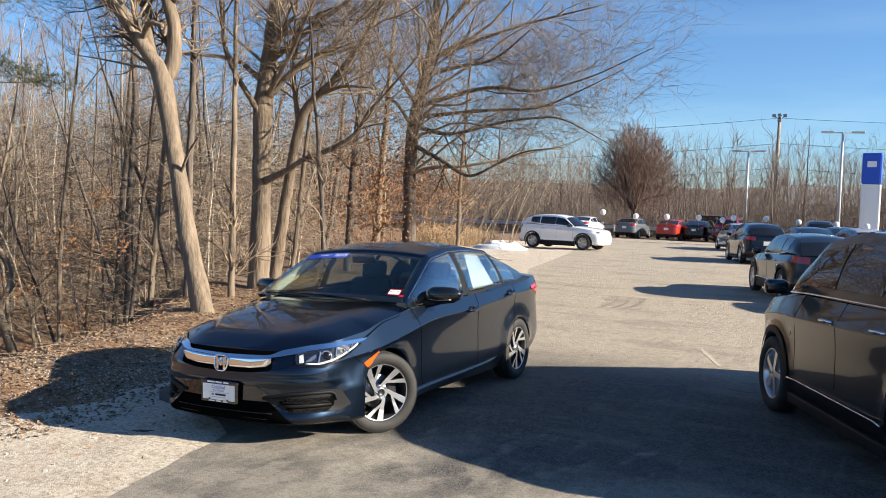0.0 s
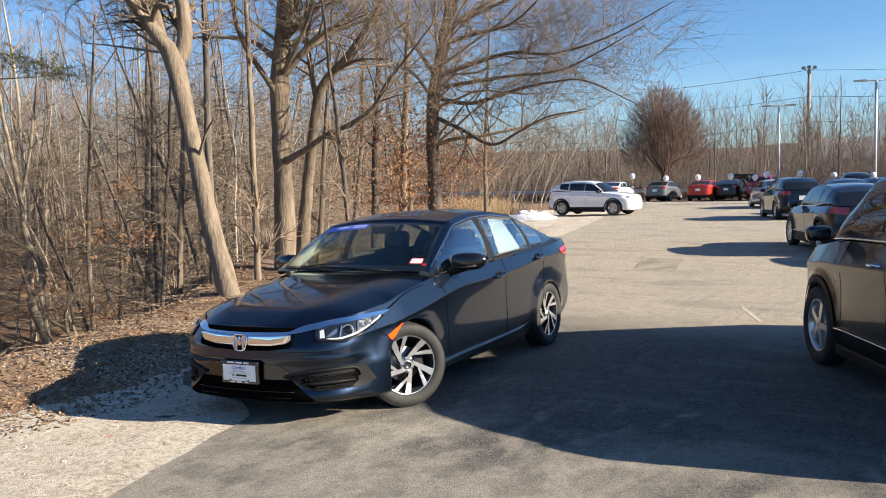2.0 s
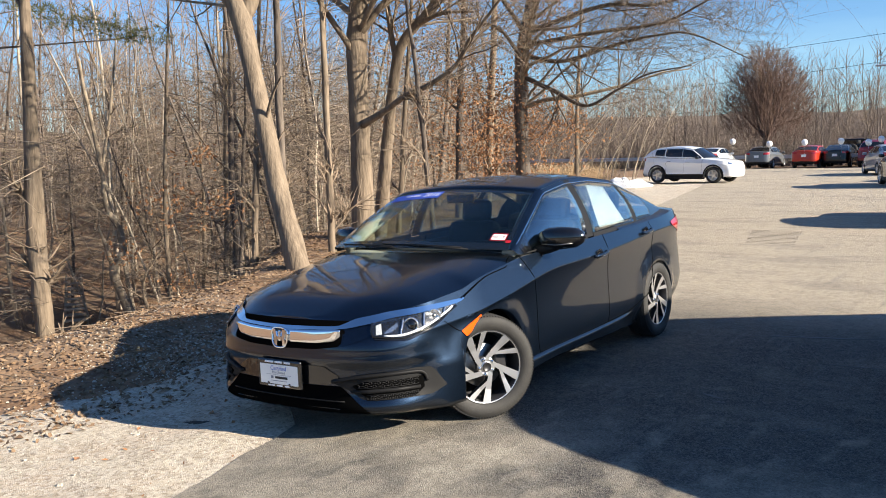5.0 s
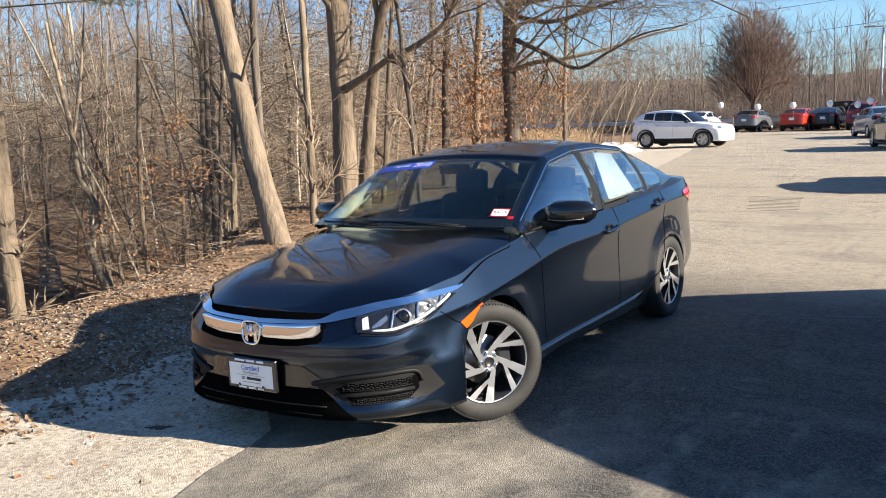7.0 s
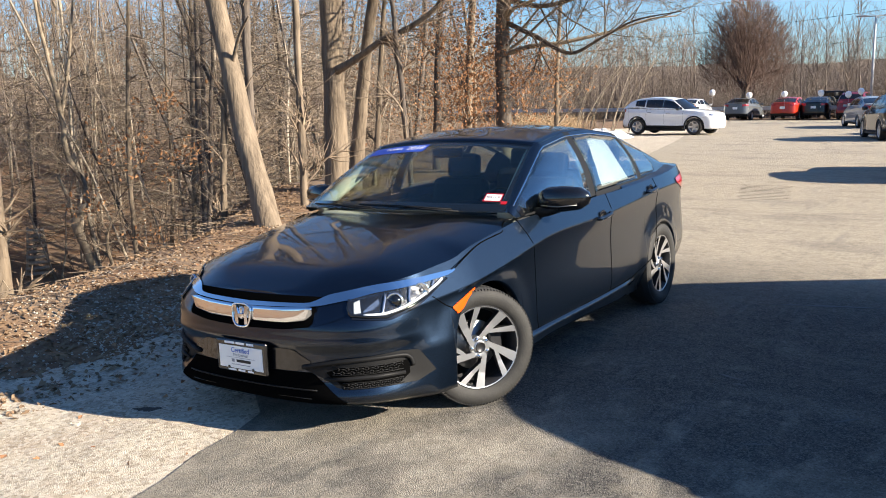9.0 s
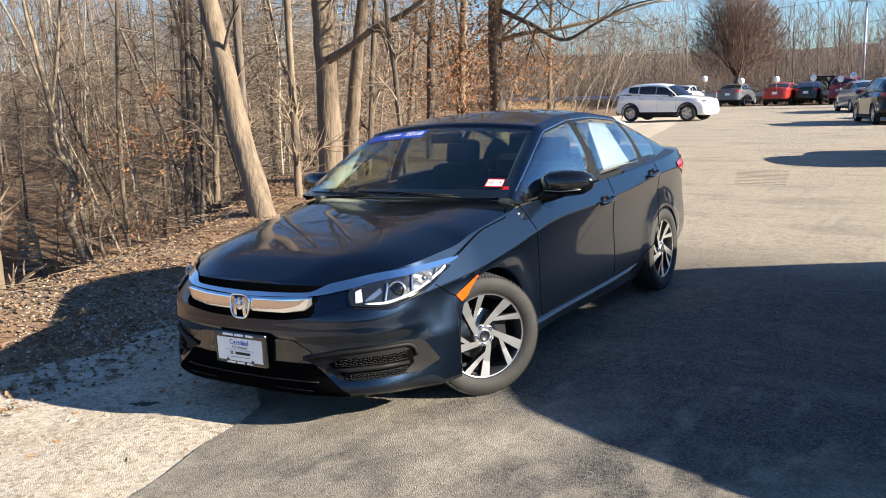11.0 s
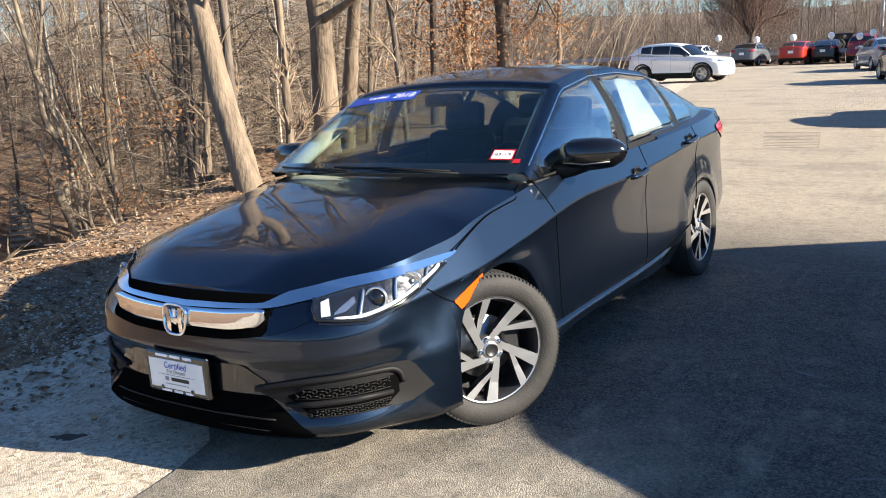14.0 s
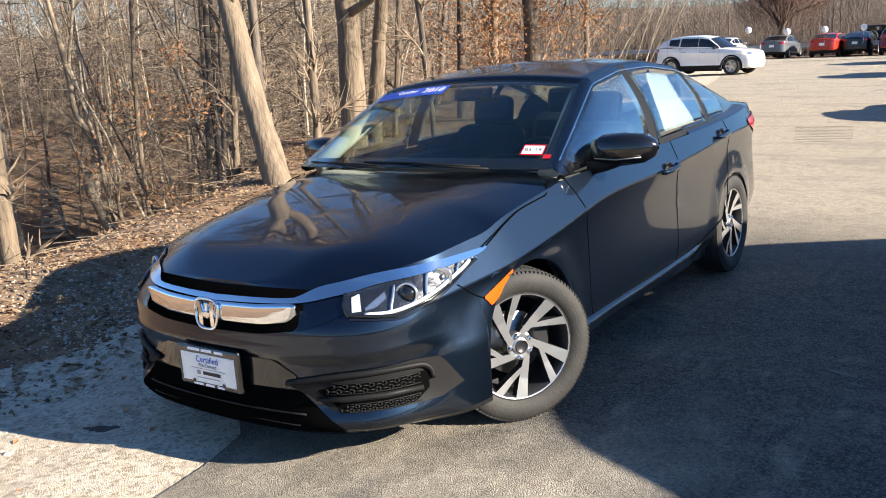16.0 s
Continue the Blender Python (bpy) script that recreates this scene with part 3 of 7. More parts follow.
def asphalt():
    m = mat("asphalt", (0.028, 0.028, 0.028), 0.88, c2=(0.058, 0.055, 0.05), scale=1.4, bump=0.8, bscale=150)
    nt = m.node_tree
    b = nt.nodes["Principled BSDF"]
    old = b.inputs["Base Color"].links[0].from_socket
    co = nt.nodes.new("ShaderNodeTexCoord")
    sep = nt.nodes.new("ShaderNodeSeparateXYZ")
    nt.links.new(co.outputs["Object"], sep.inputs[0])

    def noise_at(scale, detail=5, stretch=None):
        n = nt.nodes.new("ShaderNodeTexNoise")
        n.inputs["Scale"].default_value, n.inputs["Detail"].default_value = scale, detail
        if stretch:
            mp = nt.nodes.new("ShaderNodeMapping")
            mp.inputs["Scale"].default_value = stretch
            nt.links.new(co.outputs["Object"], mp.inputs[0])
            nt.links.new(mp.outputs[0], n.inputs[0])
        else:
            nt.links.new(co.outputs["Object"], n.inputs[0])
        return n.outputs[0]

    def ramp(sock, a, b_):
        r = nt.nodes.new("ShaderNodeMapRange")
        r.interpolation_type = "SMOOTHSTEP"
        r.inputs[1].default_value, r.inputs[2].default_value = a, b_
        nt.links.new(sock, r.inputs[0])
        return r.outputs[0]

    def mix(fac, c1, color, amount=1.0):
        x = nt.nodes.new("ShaderNodeMixRGB")
        if amount != 1.0:
            mu = nt.nodes.new("ShaderNodeMath")
            mu.operation = "MULTIPLY"
            mu.inputs[1].default_value = amount
            nt.links.new(fac, mu.inputs[0])
            fac = mu.outputs[0]
        nt.links.new(fac, x.inputs[0])
        nt.links.new(c1, x.inputs[1])
        x.inputs[2].default_value = (*color, 1)
        return x.outputs[0]

    # the older, sandy surface farther up the lot, with a wavering seam
    ad = nt.nodes.new("ShaderNodeMath")
    ad.operation = "MULTIPLY_ADD"
    nt.links.new(noise_at(0.5), ad.inputs[0])
    ad.inputs[1].default_value = 3.0
    nt.links.new(sep.outputs[1], ad.inputs[2])
    c = mix(ramp(ad.outputs[0], 3.9, 7.0), old, (0.54, 0.455, 0.335), 0.95)
    c = mix(ramp(noise_at(0.9, 6, (0.6, 2.0, 1)), 0.55, 0.72), c, (0.20, 0.165, 0.12), 0.4)
    # worn grey patches where the old binder shows, and paler drifts of sand
    c = mix(ramp(noise_at(0.55, 9, (0.8, 1.7, 1)), 0.53, 0.66), c, (0.26, 0.225, 0.18), 0.50)
    c = mix(ramp(noise_at(2.6, 9, (0.5, 1.2, 1)), 0.56, 0.70), c, (0.22, 0.19, 0.155), 0.30)
    # sand over the near strip; its fall-off with y paints the shaded band darker
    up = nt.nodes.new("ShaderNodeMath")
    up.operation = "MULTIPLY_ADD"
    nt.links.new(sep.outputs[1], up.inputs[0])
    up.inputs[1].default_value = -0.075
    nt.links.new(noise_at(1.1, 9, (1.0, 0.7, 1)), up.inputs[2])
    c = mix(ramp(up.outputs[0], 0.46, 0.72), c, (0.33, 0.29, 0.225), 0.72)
    # paler mottling on the same kind of slope, so shade is painted here too
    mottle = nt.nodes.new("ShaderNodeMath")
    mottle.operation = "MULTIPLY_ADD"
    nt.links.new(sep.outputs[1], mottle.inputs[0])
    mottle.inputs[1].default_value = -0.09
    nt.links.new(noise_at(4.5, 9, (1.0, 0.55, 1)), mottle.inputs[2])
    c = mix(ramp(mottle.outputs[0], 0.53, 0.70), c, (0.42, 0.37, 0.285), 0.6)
    # faint tyre tracks
    turn = nt.nodes.new("ShaderNodeMapping")
    turn.inputs["Rotation"].default_value = (0, 0, radians(-21))
    turn.inputs["Scale"].default_value = (9.0, 0.35, 1)
    nt.links.new(co.outputs["Object"], turn.inputs[0])
    tracks = nt.nodes.new("ShaderNodeTexNoise")
    tracks.inputs["Scale"].default_value, tracks.inputs["Detail"].default_value = 1.6, 7
    nt.links.new(turn.outputs[0], tracks.inputs[0])
    both = nt.nodes.new("ShaderNodeMath")
    both.operation = "MULTIPLY"
    nt.links.new(ramp(tracks.outputs[0], 0.52, 0.72), both.inputs[0])
    nt.links.new(ramp(noise_at(0.8, 3), 0.44, 0.62), both.inputs[1])
    c = mix(both.outputs[0], c, (0.20, 0.19, 0.175), 0.5)
    # a drift of pale dust beside the turned wheel
    away = nt.nodes.new("ShaderNodeVectorMath")
    away.operation = "DISTANCE"
    away.inputs[1].default_value = (1.15, -0.68, 0)
    nt.links.new(co.outputs["Object"], away.inputs[0])
    drift = nt.nodes.new("ShaderNodeMath")
    drift.operation = "MULTIPLY"
    nt.links.new(ramp(away.outputs["Value"], 0.62, 0.05), drift.inputs[0])
    nt.links.new(ramp(noise_at(3.0, 8), 0.35, 0.65), drift.inputs[1])
    c = mix(drift.outputs[0], c, (0.50, 0.44, 0.34), 0.8)
    # chippings
    v = nt.nodes.new("ShaderNodeTexVoronoi")
    v.inputs["Scale"].default_value = 95
    nt.links.new(co.outputs["Object"], v.inputs[0])
    r = nt.nodes.new("ShaderNodeMapRange")
    r.inputs[1].default_value, r.inputs[2].default_value = 0.35, 0.75
    sp = nt.nodes.new("ShaderNodeSeparateColor")
    nt.links.new(v.outputs["Color"], sp.inputs[0])
    nt.links.new(sp.outputs[0], r.inputs[0])
    c = mix(r.outputs[0], c, (0.30, 0.26, 0.20), 0.2)
    nt.links.new(c, b.inputs["Base Color"])
    return m


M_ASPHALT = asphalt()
chips(M_ASPHALT, 130, (0.016, 0.015, 0.014), (0.36, 0.33, 0.28), 0.36)
chips(M_ASPHALT, 62, (0.020, 0.019, 0.018), (0.26, 0.235, 0.195), 0.18)
chips(M_ASPHALT, 16, (0.035, 0.032, 0.028), (0.24, 0.20, 0.15), 0.16)
LIP = [(-40, -3.2), (-8, -3.8), (-0.5, -3.85), (0.5, -3.95), (1.6, -4.35), (3.0, -5.0), (4.5, -5.7), (6.5, -7.2), (9, -9.2), (15, -11), (24, -14), (34, -17), (60, -22), (120, -30)]
EDGE = [(-60, 12.0), (-6, 1.5), (-2.54, 0.39), (-1.23, 0.04), (-0.8, -0.06), (-0.5, -0.35), (-0.3, -1.1), (-0.1, -1.6), (0.5, -1.8), (4, -2.0), (9, -2.6), (13.9, -3.5), (19, -5.5), (22.5, -6.3), (30.5, -8.2), (40, -11), (52, -17), (56, -20)]


def ground_z(x, y):
    lip, edge = interp(LIP, y)[0], interp(EDGE, y)[0]
    d = lip - x
    if d <= 0:
        z = -0.03 - 0.03 * smooth01(0.3, 1.6, edge - x) if x < edge else -0.03
        if x < edge:
            z += 0.05 * noise.noise(Vector((x * 0.9, y * 0.9, 3))) * smooth01(0.4, 2.0, edge - x) + 0.08 * smooth01(1.2, 0.2, x - lip)
        return z
    deep = interp([(0, 0.02), (0.4, -0.06), (1.2, -0.5), (3.5, -2.1), (7, -3.2), (10.5, -3.4), (14, -2.9), (20, -1.5), (28, -0.2), (40, 1.5), (90, 4.0)], d)[0]
    return deep * (1 - 0.9 * smooth01(14, 34, y)) + 0.25 * noise.noise(Vector((x * 0.5, y * 0.5, 0))) * smooth01(0, 1.5, d)


def axis(lo, hi, middle, step0=0.22, grow=1.04):
    """Grid lines that grow sparser away from the middle."""
    out = [middle]
    v, step = middle, step0
    while v < hi:
        v += step
        step *= grow
        out.append(v)
    v, step = middle, step0
    while v > lo:
        v -= step
        step *= grow
        out.insert(0, v)
    return out


gx, gy = axis(-900, 900, -4), axis(-900, 1500, 1)
ground = mesh_ob("ground", *grid_mesh([[(x, y, ground_z(x, y)) for x in gx] for y in gy]), M_LITTER)
tagged(ground, "brown leaf litter falling away into a wooded hollow", "ground", kind="structure")


def lot_row(y, x0, x1, n, z, wobble):
    return [(x0 + (x1 - x0) * (j / n) ** 1.6, y, z) for j in range(n + 1)]


# pale gravel shoulder between the leaves and the asphalt
rows = []
for i in range(300):
    y = -20 + 62 * (i / 299)
    a = interp([(-20, -3.0), (-6, -2.6), (-3.5, -2.15), (-2.3, -1.85), (-1.5, -2.1), (-0.9, -2.1), (-0.3, -1.9), (1.0, -2.0), (4, -2.4), (8, -3.6), (14, -6.5), (20, -9.5), (28, -14), (34, -16), (42, -17)], y)[0]
    a += 0.2 * noise.noise(Vector((y * 0.8, 4, 0))) + 0.12 * noise.noise(Vector((y * 4, 9, 0)))
    e = interp(EDGE, y)[0] + 0.15
    row = []
    for j in range(33):
        x = a + (e - a) * j / 32
        row.append((x, y, min(-0.008, ground_z(x, y) + 0.012 * smooth01(0, 0.12, j / 32) + 0.032 * smooth01(0.6, 0.92, j / 32) - 0.004 * (j == 0) + 0.012 * noise.noise(Vector((x * 5, y * 5, 1))))))
    rows.append(row)
shoulder = mesh_ob("gravel_shoulder", *grid_mesh(rows), M_GRAVEL)
tagged(shoulder, "pale sandy gravel shoulder beside the asphalt", "gravel", kind="structure")

rows = []
for i in range(420):
    y = -60 + 116 * (i / 419)
    e = interp(EDGE, y)[0] + 0.035 * noise.noise(Vector((y * 2.1, 0, 0))) + 0.02 * noise.noise(Vector((y * 9, 5, 0)))
    w = smooth01(3, 6, y)
    rows.append([(e - 0.010 - 0.7 * w, y, -0.06), (e - 0.003 - 0.35 * w, y, -0.014 - 0.008 * w)] + [(e + 0.004 + (90 - e) * (j / 24) ** 2, y, 0.0) for j in range(25)])
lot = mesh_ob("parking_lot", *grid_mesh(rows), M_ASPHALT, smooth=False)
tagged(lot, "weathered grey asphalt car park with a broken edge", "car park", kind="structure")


PAINTS = {n: paint(n + "_paint", c, 0.0 if n == "white" else 0.12) for n, c in dict(white=(0.86, 0.86, 0.85), red=(0.42, 0.03, 0.012), maroon=(0.16, 0.008, 0.012), silver=(0.35, 0.36, 0.37), charcoal=(0.010, 0.011, 0.012),
                                                          black=(0.006, 0.006, 0.007), bronze=(0.015, 0.0125, 0.0095), blue=(0.03, 0.06, 0.12), grey=(0.13, 0.14, 0.15)).items()}


def park(name, spec, hubx, huby, deg, colour, label, suv, side=1, **kw):
    """Park a car by the ground point of a front wheel (side 1: its left one), heading north turned deg to the west."""
    c = Vector((hubx, huby, 0)) - Matrix.Rotation(radians(180 + deg), 3, "Z") @ Vector((side * (spec["track"] + 0.1), 0, 0))
    return simple_car(name, spec, pose(c.x, c.y, 0, 0, 0, 180 + deg), PAINTS[colour], label, "suv" if suv else "car", suv, **kw)


LARGE = stretched(SUV, 1.03, 1.08, 1.0, 2.66)
SMALL = stretched(SUV, 0.96, 0.98, 1.0, 2.61)
SEDAN = stretched(CIVIC, 1.0, 1.02, 1.0, 2.75)
HATCH = stretched(SUV, 0.96, 0.92, 1.0, 2.6)
BRONZE = stretched(SUV, 1.03, 1.08, 1.0, 2.66)
BRONZE["rail"] = [(0.0, 0.76, 0.02, 1.13), (0.15, 0.71, 0.26, 1.37), (0.30, 0.65, 0.54, 1.60), (0.45, 0.62, 1.15, 1.71), (0.60, 0.615, 1.85, 1.71), (0.75, 0.60, 2.46, 1.63), (0.88, 0.62, 2.80, 1.45), (1.0, 0.68, 3.10, 1.20)]
BRONZE["belt"] = [(0.0, 0.79, 0.04, 1.12), (0.15, 0.82, 0.27, 1.135), (0.30, 0.83, 0.56, 1.145), (0.45, 0.84, 1.16, 1.16), (0.60, 0.835, 1.86, 1.175), (0.75, 0.81, 2.47, 1.19), (0.88, 0.78, 2.81, 1.195), (1.0, 0.72, 3.10, 1.19)]
BRONZE["top"] = [q for q in BRONZE["top"] if q[0] < 2.3] + [(2.5, 1.19), (3.05, 1.19), (3.3, 1.0), (3.6, 0.88)]
BRONZE["cowl"] = 0.06
BRONZE["outline"] = [(x, y if y < 2.9 else 2.9 + (y - 2.9) * 0.78) for x, y in BRONZE["outline"]]
# unseen van inferred from its shadow; roof raised to close a lit gap
VAN = stretched(SUV, 1.03, 1.1, 1.0, 2.1)
VAN["rail"] = [(0.0, 0.76, -0.35, 1.25), (0.15, 0.72, -0.1, 1.62), (0.30, 0.75, 0.2, 2.0), (0.45, 0.78, 0.7, 2.27), (0.60, 0.78, 1.2, 2.32), (0.75, 0.74, 1.8, 2.28), (0.88, 0.72, 2.3, 2.05), (1.0, 0.72, 2.7, 1.3)]
VAN["belt"] = [(0.0, 0.79, -0.33, 1.2), (0.15, 0.83, -0.08, 1.2), (0.30, 0.84, 0.22, 1.2), (0.45, 0.845, 0.7, 1.2), (0.60, 0.845, 1.2, 1.22), (0.75, 0.84, 1.8, 1.25), (0.88, 0.82, 2.3, 1.25), (1.0, 0.75, 2.7, 1.25)]
VAN["cowl"] = -0.2
park("van", VAN, 4.87, 4.48, 26, "grey", "unseen tall grey van beside the bronze SUV, there for its shadow", False)
park("suv", BRONZE, 3.40, 2.75, 26, "bronze", "dark bronze SUV with alloy wheels parked facing away", True, detail=True)
park("suv", stretched(SUV, 0.94, 0.91, 1.0, 2.55), 1.18, 16.9, 21, "charcoal", "charcoal compact SUV with red tail lamps", True, detail=True)
park("suv", SUV, -8.75, 33.3, -97, "white", "white SUV with black wheel arch trim beside a snow pile", True, side=-1, cladding=True, detail=True)
for spec, x, y, deg, col, lab, suv in (
        (SMALL, -2.05, 32.2, 20, "black", "black compact SUV parked in the angled row", True),
        (SEDAN, -4.7, 44.3, 22, "silver", "silver sedan parked in the angled row", False),
        (SEDAN, -0.7, 37.0, 22, "charcoal", "charcoal sedan parked in the angled row", False),
        (SEDAN, -14.1, 59.5, 0, "grey", "grey sedan parked tail out by the guard rail", False),
        (SEDAN, -11.1, 59.5, 0, "red", "orange-red sedan parked tail out by the guard rail", False),
        (SEDAN, -9.5, 60.2, 2, "black", "black sedan parked tail out by the guard rail", False),
        (LARGE, -7.0, 59.3, -2, "maroon", "maroon SUV parked tail out by the guard rail", True),
        (LARGE, 4.4, 14.9, 21, "blue", "dark blue SUV parked beside the charcoal one", True),
        (SEDAN, 3.6, 23.5, 21, "grey", "grey sedan parked behind the angled row", False),
        (SEDAN, 2.6, 30.5, 21, "blue", "dark blue sedan parked behind the angled row", False),
        (HATCH, 1.4, 37.5, 21, "silver", "silver hatchback parked behind the angled row", False),
        (SEDAN, 0.2, 45.0, 21, "charcoal", "charcoal sedan in the far row", False),
        (SEDAN, 4.5, 43.0, 21, "maroon", "maroon sedan in the far row", False),
        (SEDAN, 6.5, 36.0, 21, "white", "white sedan in the far row", False),
        (LARGE, -1.2, 52.0, 10, "black", "black SUV in the far row", True),
        (SEDAN, 9.5, 29.0, 21, "blue", "blue sedan two rows back", False),
        (SEDAN, -17.6, 59.5, 0, "white", "white sedan parked beyond the white SUV", False)):
    park("suv" if suv else "sedan", spec, x, y, deg, col, lab, suv)

# a boxy black off-roader with its spare wheel on the tailgate
jeep = thing("off_roader", pose(-8.6, 64.5, 0), "tall boxy black off-roader with a rear spare wheel", "suv")
box_part("body", (1.75, 3.6, 0.75), (0, 0, 0.85), PAINTS["black"], jeep, r=0.08)
box_part("hard_top", (1.6, 2.2, 0.62), (0, -0.55, 1.52), PAINTS["black"], jeep, r=0.08)
box_part("rear_window", (1.1, 0.02, 0.36), (0, -1.66, 1.55), M_DARKGLASS, jeep, r=0.008)
v, f = lathe([(-0.11, 0.2), (-0.11, 0.36), (0, 0.39), (0.11, 0.36), (0.11, 0.2)], 24)
mesh_ob("spare_wheel", [(b, a - 1.9, c + 1.1) for a, b, c in v], f, M_RUBBER, jeep)
for x in (-0.78, 0.78):
    for y in (-1.2, 1.25):
        v, f = lathe([(-0.12, 0.2), (-0.12, 0.36), (0, 0.39), (0.12, 0.36), (0.12, 0.2), (0.05, 0.01)], 24)
        mesh_ob("wheel", [(a + x, b + y, c + 0.39) for a, b, c in v], f, M_RUBBER, jeep)
    box_part("tail_lamp", (0.12, 0.03, 0.2), (x, -1.81, 1.0), M_REDLENS, jeep, r=0.01)

# balloons over the far cars
M_BALLOON = mat("white_balloon", (0.82, 0.82, 0.82), 0.35)
bal = thing("balloon", pose(-12.6, 48.6, 1.81), "white round balloon tied to a parked car", "balloon", "balloons over the parked cars")
rows = []
for i in range(13):
    a = math.pi * i / 12
    r = 0.17 * math.sin(a) * (1 - 0.12 * math.cos(a) * (1 if math.cos(a) < 0 else 0))
    rows.append([(r * math.cos(2 * math.pi * j / 16), r * math.sin(2 * math.pi * j / 16), -0.19 * math.cos(a)) for j in range(16)])
mesh_ob("skin", *grid_mesh(rows, closed=True), M_BALLOON, bal)
mesh_ob("string", *tube([(0, 0, -0.19), (0.02, 0.01, -0.5), (0.0, 0.0, -0.85)], 0.0025, 4), M_WHITEINK, bal)
for x, y, z in ((-10.63, 49.2, 1.62), (-8.78, 49.7, 1.65), (-6.88, 50.1, 1.67), (-5.49, 50.4, 1.57), (-4.86, 50.5, 1.73), (-2.98, 50.8, 1.75), (-1.14, 51.0, 1.6), (1.0, 50.0, 1.55), (2.6, 50.4, 1.5)):
    copy_thing(bal, pose(x, y, z))

# guard rail, lamps, pole, pylon, houses
M_ZINC = mat("galvanised_steel", (0.55, 0.56, 0.57), 0.5, 0.3, c2=(0.45, 0.46, 0.47), scale=6)
M_POLE = mat("weathered_pole", (0.26, 0.21, 0.165), 0.9, c2=(0.36, 0.30, 0.24), scale=4, bump=0.5, bscale=10)
rail = thing("guard_rail", pose(0, 61.8, 0), "galvanised W-beam guard rail on posts", "guard rail")
prof = [(0, 0.55), (-0.05, 0.60), (0.0, 0.66), (0.0, 0.70), (-0.05, 0.76), (0, 0.82)]
mesh_ob("beam", *grid_mesh([[(x, a, b) for a, b in prof] for x in [-40 + 2 * i for i in range(41)]]), M_ZINC, rail)
for i in range(40):
    box_part("post", (0.12, 0.12, 0.85), (-39 + 2 * i, 0.1, 0.42), M_POLE, rail, r=0.01)


def street_lamp(x, y, h, turn):
    lamp = thing("street_lamp", pose(x, y, 0, 0, 0, turn), "grey steel street lamp with two flat heads", "street lamp", "lot lamps")
    mesh_ob("pole", *tube([(0, 0, 0), (0, 0, h)], [0.10, 0.07], 10), M_ZINC, lamp)
    mesh_ob("arm", *tube([(-0.95, 0, h), (0.95, 0, h + 0.02)], 0.04, 6), M_ZINC, lamp)
    for s in (-1, 1):
        box_part("head", (0.75, 0.32, 0.12), (s * 0.85, 0, h + 0.04), M_ZINC, lamp, r=0.03)
    box_part("foot", (0.45, 0.45, 0.5), (0, 0, 0.25), M_STONE, lamp, r=0.04)


street_lamp(-6.2, 63.9, 6.8, 10)
street_lamp(0.95, 52.4, 7.1, 10)
street_lamp(8.5, 60.0, 7.1, 10)
pole = thing("utility_pole", pose(-6.1, 79.0, 0), "tall wooden pole with a cluster of floodlights", "utility pole")
mesh_ob("pole", *tube([(0, 0, 0), (0.15, 0, 11.0)], [0.2, 0.14], 10), M_POLE, pole)
for x, y, z in ((-0.32, -0.1, 11.1), (0.15, -0.15, 11.15), (0.62, -0.1, 11.1), (0.15, -0.1, 10.7)):
    mesh_ob("bracket", *tube([(0.15, 0, z - 0.25), (x, y, z - 0.1)], 0.03, 5), M_STEEL, pole)
    box_part("floodlight", (0.34, 0.22, 0.26), (x, y - 0.05, z), M_STEEL, pole, r=0.04)
for z, dz, dx in ((10.9, 0.2, 0.0), (8.6, 0.0, 0.1), (6.4, -0.3, 0.1)):
    wire = thing("power_line", pose(-6.0 + dx, 79.0, z), "thin dark overhead cable", "cable", "power lines")
    for k in (-1, 1):
        mesh_ob("span", *tube([(k * 48 * i / 14, 9 * i / 14 * k, -3.0 * (i / 14) * (1 - i / 14) * 1.0 + dz * i / 14 - (2.2 * i / 14 if k < 0 else 0)) for i in range(15)], 0.018, 4), M_GAP, wire)
pylon = thing("pylon_sign", pose(2.65, 52.1, 0, 0, 0, -4), "tall white pylon sign with a blue head", "sign")
box_part("column", (1.05, 0.4, 4.0), (0, 0, 2.0), M_PAPER, pylon, r=0.05)
box_part("head", (1.1, 0.45, 1.85), (0, 0, 4.95), M_BLUE, pylon, r=0.12)
box_part("mark", (0.5, 0.02, 0.35), (0, -0.235, 5.2), M_WHITEINK, pylon, r=0.006)


def house(name, x, y, w, d, h, roof, wallm, roofm, label):
    b = thing(name, pose(x, y, 0, 0, 0, 8), label, "building")
    box_part("wall", (w, d, h), (0, 0, h / 2), wallm, b, r=0.02)
    mesh_ob("roof", [(-w / 2 - 0.3, -d / 2 - 0.3, h), (w / 2 + 0.3, -d / 2 - 0.3, h), (w / 2 + 0.3, d / 2 + 0.3, h), (-w / 2 - 0.3, d / 2 + 0.3, h), (-w / 2 - 0.3, 0, h + roof), (w / 2 + 0.3, 0, h + roof)],
            [(0, 1, 5, 4), (2, 3, 4, 5), (0, 4, 3), (1, 2, 5), (0, 3, 2, 1)], roofm, b, smooth=False)
    for i in range(3):
        wnd = box_part("window", (w * 0.12, 0.08, h * 0.25), (-w * 0.3 + i * w * 0.3, -d / 2 - 0.02, h * 0.6), M_DARKGLASS, b, r=0.01)
    box_part("chimney", (0.8, 0.8, 1.6), (-w * 0.35, 0, h + roof), M_BRICK, b, r=0.02)


